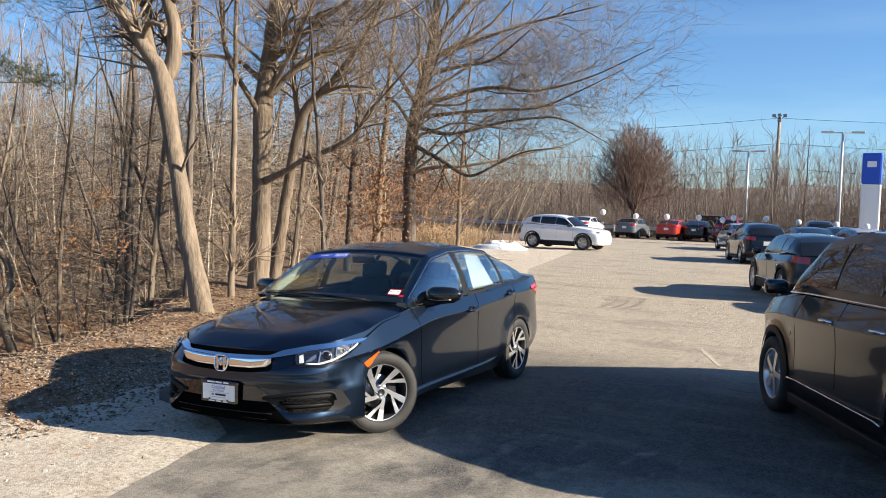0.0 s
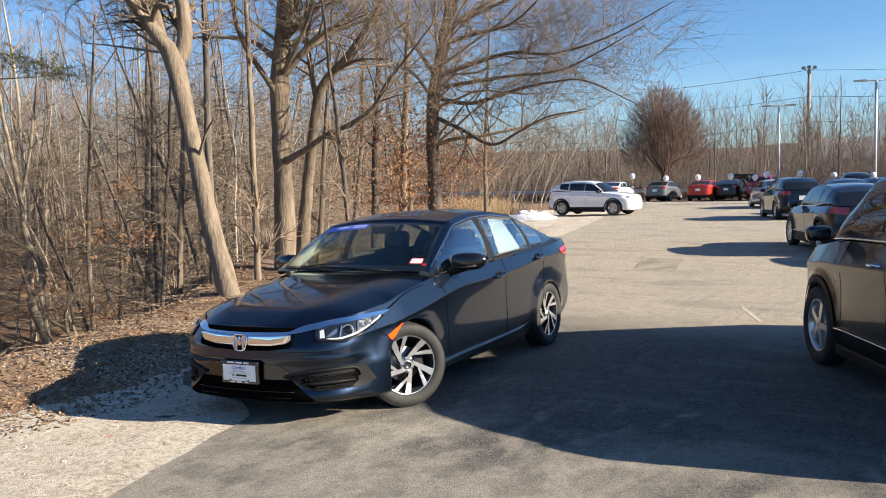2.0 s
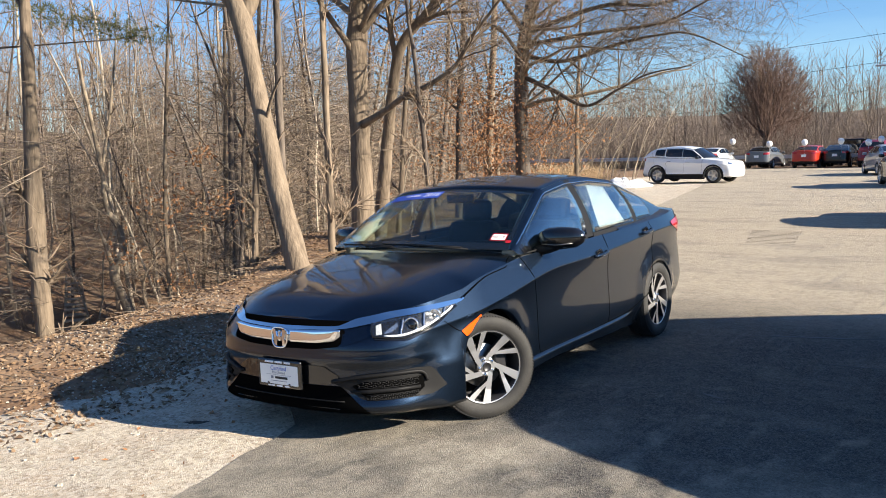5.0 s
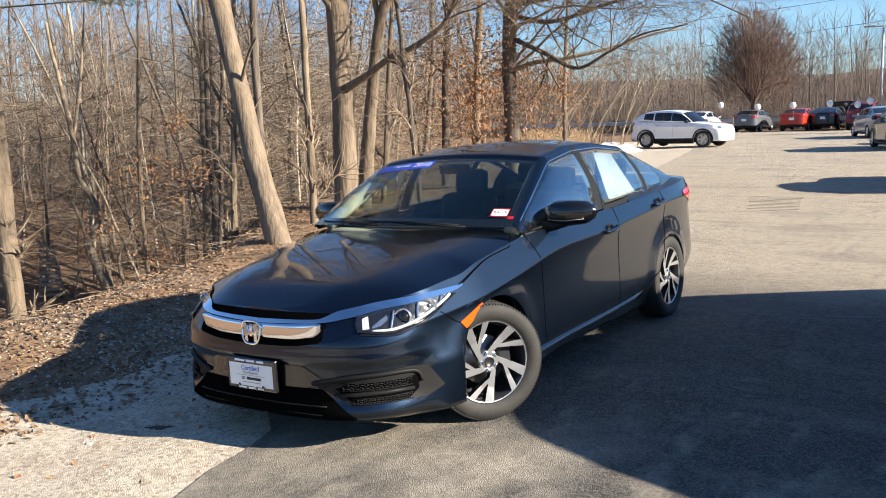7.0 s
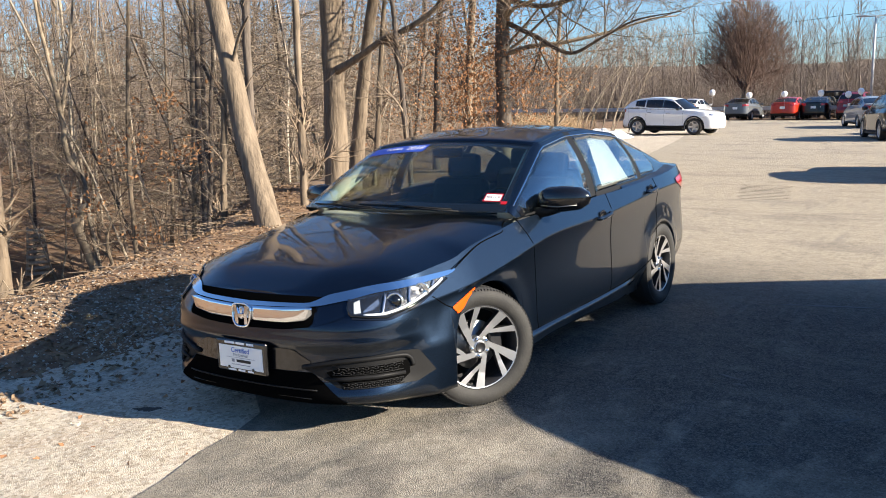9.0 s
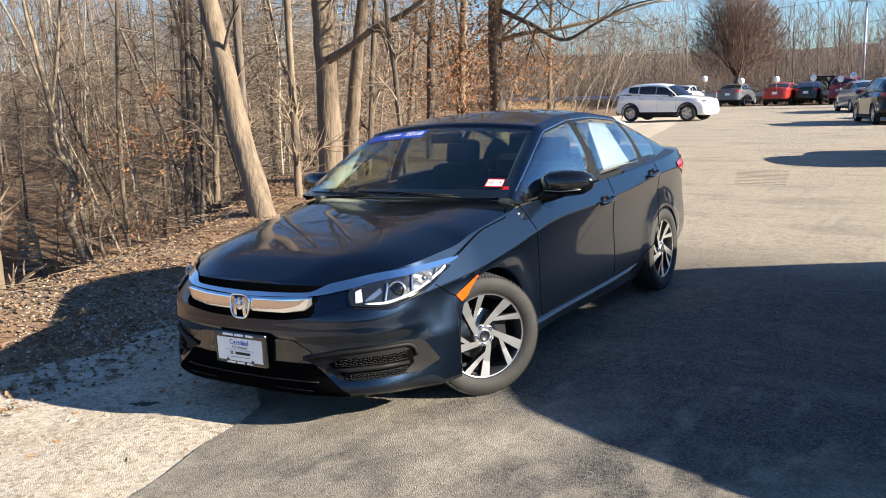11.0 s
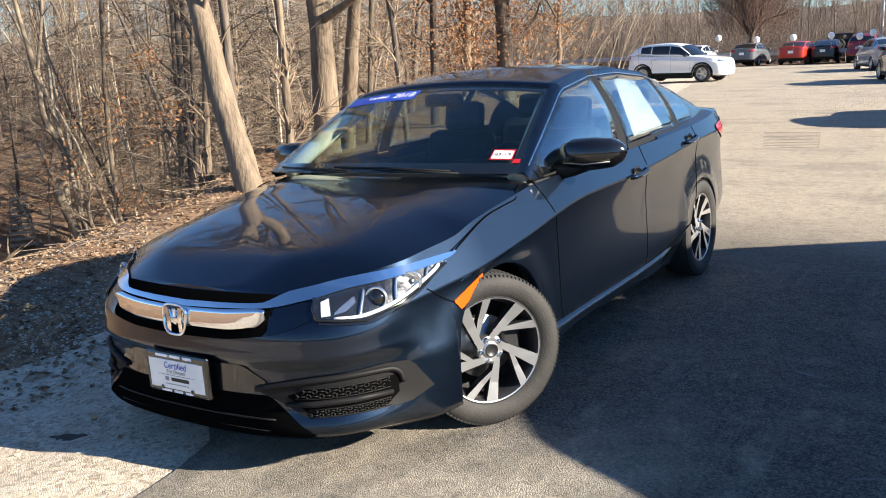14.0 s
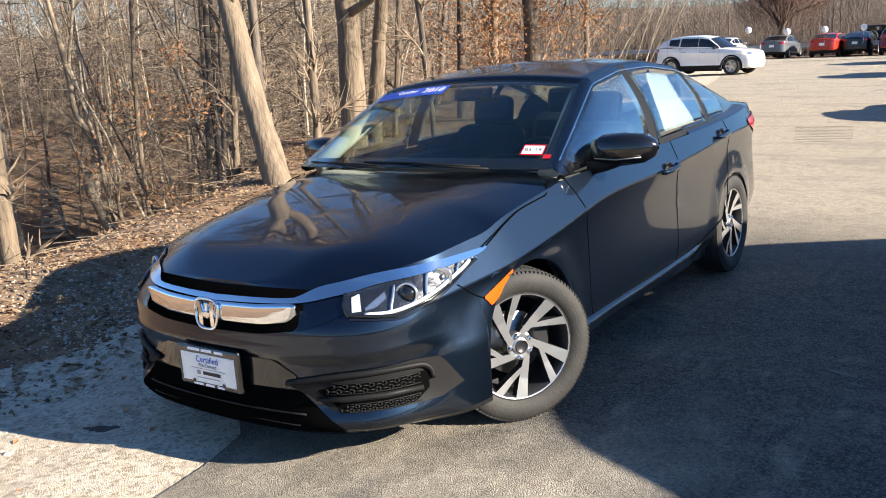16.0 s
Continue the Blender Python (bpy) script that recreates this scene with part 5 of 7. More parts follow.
M_VASETWIG = mat("red_brown_twigs", (0.085, 0.052, 0.040), 0.95, c2=(0.17, 0.110, 0.085), scale=2)
# the round-crowned tree beyond the lot
vase = thing("tree", pose(-13.8, 60.1, 0), "round-crowned bare ornamental tree with upswept branches", "tree")
r3 = random.Random(9)
mesh_ob("trunk", *tube([(0, 0, -0.2), (0, 0, 1.0), (0.05, 0, 2.0), (0.1, 0, 3.2)], [0.26, 0.2, 0.19, 0.15], 10), M_DARKBARK, vase)
for i in range(44):
    a, e = r3.uniform(0, 6.283), r3.uniform(0.3, 3.2)
    out = []
    limb(r3, (0.03, 0, r3.uniform(1.5, 3.1)), (math.cos(a), math.sin(a), e), r3.uniform(3.0, 5.2) if e > 1.4 else r3.uniform(2.6, 3.6), 0.085, 3, out, 3, 0.16, 4, 0.2, (4, 6), 0.3, (0.3, 0.55))
    tagged(mesh_ob("limb", *join(out), M_VASETWIG, vase), kind="stuff")

fine = []
for i in range(3600):
    a, u = r3.uniform(0, 6.283), r3.random() ** 0.45
    z = r3.uniform(-1, 1)
    w = math.sqrt(max(0.0, 1 - z * z))
    wide = 3.9 - 1.9 * (z * u + 1) / 2
    p = Vector((wide * u * w * math.cos(a), wide * u * w * math.sin(a), 4.7 + 3.6 * u * z))
    d = (Vector((p.x * 0.45, p.y * 0.45, 1.6)).normalized() + Vector((r3.gauss(0, 0.25), r3.gauss(0, 0.25), r3.gauss(0, 0.25)))).normalized() * r3.uniform(0.5, 1.0)
    fine.append(tube([p, p + d * 0.5 + Vector((r3.gauss(0, 0.04), r3.gauss(0, 0.04), 0)), p + d], [0.016, 0.013, 0.008], 3, caps=False))
tagged(mesh_ob("crown", *join(fine), M_VASETWIG, vase), kind="stuff")

# dry leaves still hanging and a green pine bough
M_NEEDLE = mat("pine_needles", (0.07, 0.082, 0.028), 0.8, c2=(0.14, 0.135, 0.05), scale=6)


def leaf_cloud(name, centres, count, size, material, label, category, seed):
    r = random.Random(seed)
    v, f = [], []
    for _ in range(count):
        c, s = r.choice(centres)
        p = Vector((r.gauss(c[0], s), r.gauss(c[1], s), r.gauss(c[2], s * 0.8)))
        u = Vector((r.gauss(0, 1), r.gauss(0, 1), r.gauss(0, 1))).normalized()
        w = u.orthogonal().normalized()
        n = u.cross(w)
        k = len(v)
        z = size * r.uniform(0.6, 1.3)
        v += [p - u * z, p + w * z * 0.55 + n * z * 0.2, p + u * z, p - w * z * 0.55 + n * z * 0.2]
        f += [(k, k + 1, k + 2), (k, k + 2, k + 3)]
    ob = mesh_ob(name, v, f, material, smooth=False)
    return tagged(ob, label, category, kind="stuff")


leaf_cloud("dry_leaves", [((-6.3, 14.4, 2.2), 0.5), ((-7.4, 13.6, 2.8), 0.6), ((-8.0, 13.9, 1.4), 0.7), ((-8.6, 13.5, 3.2), 0.9), ((-8.9, 15.5, 2.2), 1.0), ((-7.6, 14.5, 2.0), 0.7), ((-6.5, 14.2, 4.6), 0.6), ((-10.5, 17, 3), 1.2), ((-9.5, 13, 4.6), 0.8), ((-9.6, 15, 1.5), 1.0)], 6500, 0.042, M_LEAF, "clinging dry orange-brown oak leaves", "leaves", 21)
leaf_cloud("dry_leaves", [((-13.06, 9.3, 1.76), 0.16), ((-13.57, 8.64, 0.65), 0.4), ((-13.12, 9.22, 0.57), 0.6), ((-13.42, 8.85, -1.51), 0.3), ((-14.21, 7.73, -0.49), 0.25), ((-12.81, 9.6, 0.58), 0.25), ((-13.5, 9, 1), 0.9)], 500, 0.05, M_LEAF, "clinging dry orange beech leaves", "leaves", 22)
r4 = random.Random(31)
v, f = [], []
for cx, cy, cz, s in ((-14.3, 7.1, 4.75, 0.45), (-13.9, 7.7, 4.6, 0.4), (-13.5, 8.2, 4.4, 0.35), (-14.9, 6.4, 5.0, 0.5), (-15.4, 6.0, 6.2, 0.6), (-14.6, 7.4, 6.4, 0.5), (-15.8, 5.4, 7.2, 0.7)):
    for _ in range(130):
        p = Vector((r4.gauss(cx, s), r4.gauss(cy, s), r4.gauss(cz, s * 0.3)))
        for _ in range(7):
            u = Vector((r4.gauss(0, 1), r4.gauss(0, 1), r4.gauss(0.3, 0.6))).normalized() * r4.uniform(0.11, 0.18)
            w = u.orthogonal().normalized() * 0.006
            k = len(v)
            v += [p - w, p + w, p + u]
            f.append((k, k + 1, k + 2))
bough = thing("pine_tree", pose(-16.5, 5.2, ground_z(-16.5, 5.2)), "green pine bough above bare lower branches", "tree")
mesh_ob("trunk", *tube([(0, 0, -0.4), (0.05, 0, 6), (0.1, 0.1, 13)], [0.16, 0.13, 0.05], 9), M_DARKBARK, bough)
o = bough.matrix_world.translation
for cx, cy, cz in ((-13.5, 8.2, 4.4), (-14.9, 6.4, 5.0), (-14.6, 7.4, 6.4), (-15.4, 6.0, 6.2)):
    mesh_ob("limb", *tube([(0.06, 0, cz - o.z - 0.3), (cx - o.x, cy - o.y, cz - o.z)], [0.03, 0.01], 5), M_DARKBARK, bough)
mesh_ob("needles", [p - o for p in v], f, M_NEEDLE, bough, smooth=False)

# dead level branches and brambles filling the hollow
r6 = random.Random(61)
for material, count, low, high in ((M_PALETWIG, 4200, 1.0, 6.0), (M_TWIG, 6500, 1.2, 8.0)):
    mesh = []
    while len(mesh) < count:
        y = r6.uniform(-3, 30)
        d = r6.uniform(4.5, 24) if y < 9 else r6.uniform(0.8, 16)
        x = interp(LIP, y)[0] - d
        if y < 9 and d < 10 and r6.random() < 0.85 or glade(x, y) and math.hypot(x - 2.9, y + 3.6) < 25 and r6.random() < 0.8:
            continue
        h = low + (high - low) * r6.random() ** 1.5
        p = Vector((x, y, ground_z(x, y) + h))
        a, n = r6.uniform(0, 6.283), r6.uniform(0.6, 2.4)
        w = Vector((math.cos(a), math.sin(a), r6.gauss(0.0, 0.28))) * n
        bend = Vector((r6.gauss(0, 0.1), r6.gauss(0, 0.1), r6.gauss(-0.05, 0.1))) * n
        k = r6.uniform(0.005, 0.011)
        mesh.append(tube([p, p + w * 0.5 + bend, p + w], [k, k * 0.8, k * 0.4], 3, caps=False))
    tagged(mesh_ob("dead_branches", *join(mesh), material), "tangle of dead level branches in the hollow", "branches", kind="stuff")

# far woods
r5 = random.Random(77)
far = []
for i in range(1250):
    pick = r5.random()
    if pick < 0.6:
        x, y = r5.uniform(-75, 45), 64 + 45 * r5.random() ** 1.5
    else:
        y = r5.uniform(-2, 90)
        x = interp(LIP, y)[0] - r5.uniform(16, 55)
    z = ground_z(x, y)
    h = r5.uniform(5.0, 8.8) if pick < 0.6 else r5.uniform(7, 13)
    lean = Vector((r5.gauss(0, 0.06), r5.gauss(0, 0.06), 1))
    p = Vector((x, y, z - 0.3))
    far.append(tube([p, p + lean * h * 0.5, p + lean * h], [r5.uniform(0.035, 0.075), 0.035, 0.012], 3, caps=False))
    for _ in range(26):
        q = p + lean * h * r5.uniform(0.15, 0.97)
        a = r5.uniform(0, 6.283)
        d = Vector((math.cos(a) * 0.6, math.sin(a) * 0.6, r5.uniform(0.5, 1.6))) * r5.uniform(0.5, 1.7)
        m1 = q + d * 0.5 + Vector((r5.gauss(0, 0.15), r5.gauss(0, 0.15), 0))
        far.append(tube([q, m1, q + d], [0.022, 0.016, 0.008], 3, caps=False))
for i in range(5200):
    if i % 2:
        x, y = r5.uniform(-60, 50), 63.5 + 9 * r5.random() ** 1.4
    else:
        y = r5.uniform(-3, 70)
        x = interp(LIP, y)[0] - r5.uniform(22, 46)
    p = Vector((x, y, ground_z(x, y) - 0.1))
    for _ in range(6):
        d = Vector((r5.gauss(0, 0.22), r5.gauss(0, 0.22), r5.uniform(0.7, 1.6))) * r5.uniform(0.6, 1.7)
        far.append(tube([p, p + d], [0.018, 0.008], 3, caps=False))
# fine upright stems that close the wood towards the horizon
for i in range(21000):
    if i % 6:
        x, y, n = r5.uniform(-75, 45), 66 + 50 * r5.random(), r5.uniform(1.2, 6.5) * r5.uniform(0.5, 1)
    else:
        y = r5.uniform(-2, 60)
        x, n = interp(LIP, y)[0] - r5.uniform(22, 60), r5.uniform(2, 9)
    p = Vector((x, y, ground_z(x, y)))
    far.append(tube([p, p + Vector((r5.gauss(0, 0.25), r5.gauss(0, 0.25), 1)) * n], [0.016, 0.007], 3, caps=False))
# the haze of fine twigs between the stems
for i in range(34000):
    if i % 4:
        x, y, z = r5.uniform(-75, 48), 65 + 40 * r5.random(), 0.5 + 7.6 * r5.random() ** 1.25
    else:
        y = r5.uniform(-2, 66)
        x = interp(LIP, y)[0] - r5.uniform(20, 48)
        z = ground_z(x, y) + 1.5 + 10 * r5.random()
    p = Vector((x, y, z))
    far.append(tube([p, p + Vector((r5.gauss(0, 0.5), r5.gauss(0, 0.5), r5.uniform(0.4, 1.4)))], [0.013, 0.006], 3, caps=False))
fw = mesh_ob("far_woods", *join(far), M_FARTWIG)
tagged(fw, "hazy brown-grey winter woods in the distance", "woods", kind="stuff")

# wooded rise that closes the view all round the car park
# the east and south sides stay unseen; added to block glow along the horizon
rows = []
for i in range(321):
    a = 2 * math.pi * i / 320
    near = 135 - 45 * smooth01(0.3, 0.9, math.sin(a))
    cx, cy = near * 1.25 * math.sin(a) - 20, near * math.cos(a)
    u, w = math.sin(a), math.cos(a)
    top = 7.2 + 1.5 * smooth01(0.2, 0.8, u) + 1.6 * noise.noise(Vector((u * 9, w * 9, 0))) + 0.9 * noise.noise(Vector((u * 34, w * 34, 0)))
    rows.append([(cx + u * d, cy + w * d, -4 + (top + 4) * f + 0.5 * noise.noise(Vector((u * 70, w * 70, f * 9)))) for d, f in ((0, 0), (4, 0.45), (8, 0.75), (13, 0.93), (22, 1.0), (60, 0.6))])
M_RIDGE = mat("far_wooded_slope", (0.10, 0.08, 0.068), 1.0, c2=(0.19, 0.155, 0.13), scale=0.9, bump=1.0, bscale=2.0, spec=0.0, stretch=(1, 1, 0.3))
tagged(mesh_ob("backdrop", *grid_mesh(rows), M_RIDGE), "low wooded rise beyond the car park, its unseen east side added", "hillside", kind="structure")

# ---- loose stones, leaves and marks on the ground ----
M_OLDLEAF = mat("old_leaf", (0.13, 0.075, 0.04), 0.85, c2=(0.30, 0.20, 0.115), scale=3)


def strewn(name, count, place, shape, material, label, category, seed):
    r = random.Random(seed)
    v, f = [], []
    for _ in range(count):
        x, y = place(r)
        sv, sf = shape(r)
        k = len(v)
        z = max(ground_z(x, y), -9)
        v += [(x + a, y + b, z + c) for a, b, c in sv]
        f += [tuple(i + k for i in g) for g in sf]
    return tagged(mesh_ob(name, v, f, material, smooth=False), label, category, kind="stuff")


def pebble(lo, hi):
    def make(r):
        s = r.uniform(lo, hi) * r.uniform(0.5, 1)
        a0 = r.uniform(0, 6)
        ring = [(s * math.cos(a0 + i * 1.256) * r.uniform(0.7, 1.2), s * math.sin(a0 + i * 1.256) * r.uniform(0.6, 1.0), s * r.uniform(0.0, 0.25)) for i in range(5)]
        top = [(a * 0.5, b * 0.5, c + s * 0.5) for a, b, c in ring]
        return ring + top, [(i, (i + 1) % 5, (i + 1) % 5 + 5, i + 5) for i in range(5)] + [(5, 6, 7, 8, 9)]
    return make


def dead_leaf(r):
    s, a = r.uniform(0.014, 0.036), r.uniform(0, 6.283)
    c, n = math.cos(a), math.sin(a)
    pts = [(-s, 0, 0.004), (0, s * 0.55, r.uniform(0.006, 0.03)), (s, 0, r.uniform(0.004, 0.03)), (0, -s * 0.55, r.uniform(0.006, 0.02))]
    return [(x * c - y * n, x * n + y * c, z + 0.006) for x, y, z in pts], [(0, 1, 2), (0, 2, 3)]


def bank(r):
    y = r.uniform(-3, 9)
    lip = interp(LIP, y)[0]
    return lip + r.uniform(-1.6, 2.6), y


def shoulder_spot(r):
    y = r.uniform(-3.2, 3)
    e = interp(EDGE, y)[0]
    return e - 0.03 - abs(r.gauss(0, 1.05)), y


def crest(r):
    y = r.uniform(-1.5, 6)
    return interp(LIP, y)[0] + r.gauss(0.7, 0.5), y


strewn("fallen_leaves", 15000, bank, dead_leaf, M_OLDLEAF, "curled dry brown leaves over the bank", "leaves", 41)
strewn("fallen_leaves", 90, shoulder_spot, dead_leaf, M_LEAF, "a few dry leaves on the gravel", "leaves", 42)
strewn("gravel", 12000, shoulder_spot, pebble(0.004, 0.018), M_STONE, "loose pale chippings on the sandy shoulder", "gravel", 43)
strewn("stones", 420, shoulder_spot, pebble(0.018, 0.035), M_STONE, "pale stones on the sandy shoulder", "stones", 44)
strewn("rubble", 600, crest, pebble(0.008, 0.026), M_RUBBLE, "pale rubble along the crest of the bank", "stones", 45)
strewn("sticks", 400, lambda r: (interp(LIP, y := r.uniform(-3, 9))[0] + r.uniform(-1.6, 1.1), y), lambda r: tube([(0, 0, 0.012), (r.uniform(0.1, 0.3) * math.cos(a := r.uniform(0, 6.28)), 0.2 * math.sin(a), 0.02), (0.5 * math.cos(a), 0.45 * math.sin(a), 0.014)], 0.004, 3), M_TWIG, "fallen twigs among the leaves", "twigs", 46)


def flat_mark(name, outline, material, label, category, z=0.003):
    """A thin irregular stain or chalky scuff lying on the surface."""
    n = len(outline)
    v = [(x, y, z) for x, y in outline] + [(x, y, z - 0.003) for x, y in outline]
    ob = mesh_ob(name, v, [tuple(range(n))] + [(i, i + n, (i + 1) % n + n, (i + 1) % n) for i in range(n)], material, smooth=False)
    return tagged(ob, label, category)


def streak(x0, y0, x1, y1, w, seed, material, label, category, z=0.003, name="scuff_mark"):
    r = random.Random(seed)
    a, b = Vector((x0, y0)), Vector((x1, y1))
    d = (b - a).normalized()
    nrm = Vector((-d.y, d.x))
    n = 14
    up = [a.lerp(b, i / n) + nrm * w * math.sin(math.pi * i / n) * r.uniform(0.3, 1.0) for i in range(n + 1)]
    dn = [a.lerp(b, i / n) - nrm * w * math.sin(math.pi * i / n) * r.uniform(0.3, 1.0) for i in range(n, -1, -1)]
    return flat_mark(name, [tuple(q) for q in up + dn[1:-1]], material, label, category, z)


M_GROOVE = mat("worn_groove", (0.20, 0.165, 0.12), 0.95)
M_STAIN = mat("damp_stain", (0.035, 0.03, 0.025), 0.8, c2=(0.06, 0.05, 0.04), scale=20)
for i, (x0, y0, x1, y1, w) in enumerate(((1.55, 3.05, 2.55, 3.38, 0.03), (1.78, 1.12, 1.95, 1.05, 0.02), (1.9, 0.98, 2.0, 0.96, 0.015), (2.25, 2.3, 2.75, 2.35, 0.012), (1.2, 1.6, 1.45, 1.62, 0.008), (2.5, 0.6, 2.62, 0.75, 0.012),
                                         (1.35, 0.55, 1.5, 0.62, 0.008), (2.2, 0.1, 2.3, 0.16, 0.012), (2.9, 3.5, 3.35, 3.45, 0.012))):
    streak(x0, y0, x1, y1, w, 60 + i, M_CHALK, "pale chalky scuff on the dark asphalt", "scuff")
streak(-0.82, -1.02, -0.58, -0.93, 0.05, 75, M_STAIN, "small dark damp patch on the gravel", "stain", -0.028, "damp_patch")
for i in range(11):
    y = 10.3 + 0.22 * i
    x0 = -0.62 - 0.055 * i * 0.95
    streak(x0, y, x0 + 0.78 + 0.012 * i, y + 0.03, 0.012, 90 + i, M_GROOVE, "thin dark groove cut across the asphalt", "groove", 0.003, "groove")
M_SANDSEAM = mat("sand_filled_seam", (0.48, 0.41, 0.31), 0.95, c2=(0.36, 0.31, 0.24), scale=14)
streak(2.05, 6.3, 2.62, 4.75, 0.05, 121, M_SANDSEAM, "pale sandy seam across the old asphalt", "seam", 0.003, "seam")


# ---- the blue sedan ----
M_LAMPBOX = mat("lamp_housing", (0.10, 0.10, 0.105), 0.25, 0.9, bump=0.2, bscale=26)
M_LAMPWHITE = mat("frosted_lens", (0.60, 0.61, 0.62), 0.35, coat=0.5)


def spoke(phi, r0, r1, w0, w1, twist, x0, x1):
    """A swirled blade of a wheel: its four face corners and a depth."""
    a0, a1 = phi + twist, phi
    p0, p1 = Vector((0, math.cos(a0), math.sin(a0))) * r0, Vector((0, math.cos(a1), math.sin(a1))) * r1
    t0, t1 = Vector((0, -math.sin(a0), math.cos(a0))), Vector((0, -math.sin(a1), math.cos(a1)))
    pm = p0.lerp(p1, 0.55)
    d = (p1 - p0).normalized()
    nrm = Vector((0, -d.z, d.y))
    wm = w0 + (w1 - w0) * 0.5
    ring = [p0 - nrm * w0, pm - nrm * wm, p1 - t1 * w1, p1 + t1 * w1, pm + nrm * wm, p0 + nrm * w0]
    xs = [x0, x0 * 0.5 + x1 * 0.5 - 0.004, x1, x1, x0 * 0.5 + x1 * 0.5 - 0.004, x0]
    face = [Vector((x, q.y, q.z)) for x, q in zip(xs, ring)]
    back = [Vector((f.x - 0.035, f.y, f.z)) for f in face]
    return face, back


def alloy_wheel(car, at, out, steer):
    R, rim = 0.322, 0.225
    tyre, m = make_wheel(at, out, steer, car, R, rim, 0.205)
    flip = (lambda f: f) if out > 0 else (lambda f: f[::-1])
    blades, sides = [], []
    for i in range(5):
        phi = radians(50 + 72 * i)
        for ph, w0, w1, r0, tw in ((phi, 0.013, 0.027, 0.050, 36), (phi - radians(29), 0.006, 0.019, 0.080, 58)):
            face, back = spoke(ph, r0, 0.220, w0, w1, radians(tw), 0.072, 0.086)
            blades.append(([m @ v for v in face], [flip((0, 1, 2, 3, 4, 5))]))
            vs = face + back
            sides.append(([m @ (v - Vector((0.0008, 0, 0))) for v in vs], [flip((k, k + 6, (k + 1) % 6 + 6, (k + 1) % 6)) for k in range(6)]))
    for v, f in blades:
        mesh_ob("spoke", v, f, M_ALLOY, tyre, smooth=False)
    mesh_ob("spoke_flank", *join(sides), M_POCKET, tyre, smooth=False)
    v, f = lathe([(0.080, 0.230), (0.087, 0.227), (0.087, 0.219), (0.078, 0.215)], 56)
    mesh_ob("rim_edge", [m @ Vector(q) for q in v], f, M_ALLOY, tyre)
    v, f = lathe([(0.03, 0.062), (0.068, 0.06), (0.072, 0.052), (0.070, 0.034), (0.076, 0.033), (0.079, 0.028), (0.080, 0.001)], 32)
    mesh_ob("hub", [m @ Vector(q) for q in v], f, M_ALLOY, tyre, smooth=False)
    v, f = lathe([(0.079, 0.030), (0.082, 0.028), (0.0825, 0.024), (0.081, 0.023), (0.081, 0.001)], 28)
    mesh_ob("centre_cap", [m @ Vector(q) for q in v], f, M_POCKET, tyre)
    for k in range(5):
        a = radians(50 + 72 * k + 62)
        v, f = lathe([(0.05, 0.011), (0.076, 0.011), (0.081, 0.007), (0.082, 0.001)], 8)
        mesh_ob("lug_nut", [m @ (Vector(q) + Vector((0, 0.048 * math.cos(a), 0.048 * math.sin(a)))) for q in v], f, M_CHROME, tyre)
    v, f = lathe([(-0.02, 0.135), (0.004, 0.135), (0.006, 0.130), (0.006, 0.07), (0.02, 0.065), (0.02, 0.001)], 40)
    mesh_ob("brake_disc", [m @ Vector(q) for q in v], f, M_STEEL, tyre)
    bm = rounded_box(0.05, 0.09, 0.14, 0.015)
    bmesh.ops.transform(bm, matrix=m @ Matrix.Translation((0.0, 0.12, 0.02)), verts=bm.verts)
    part("brake_caliper", bm, M_POCKET, tyre)
    treads = []
    for k in range(104):
        a = 2 * math.pi * k / 104
        for x in (-0.075, -0.03, 0.03, 0.075):
            bm = rounded_box(0.034, 0.012, 0.012, 0)
            bmesh.ops.transform(bm, matrix=m @ Matrix.Rotation(a + (0.02 if x > 0 else 0), 4, "X") @ Matrix.Translation((x, 0, R - 0.0065 - (0.005 if abs(x) > 0.05 else 0))) @ Matrix.Rotation(0.4 if x > 0 else -0.4, 4, "Z"), verts=bm.verts)
            bm.verts.ensure_lookup_table()
            treads.append(([v.co.copy() for v in bm.verts], [[v.index for v in f.verts] for f in bm.faces]))
            bm.free()
    tagged(mesh_ob("tread", *join(treads), M_RUBBER, tyre, smooth=False), kind="stuff")


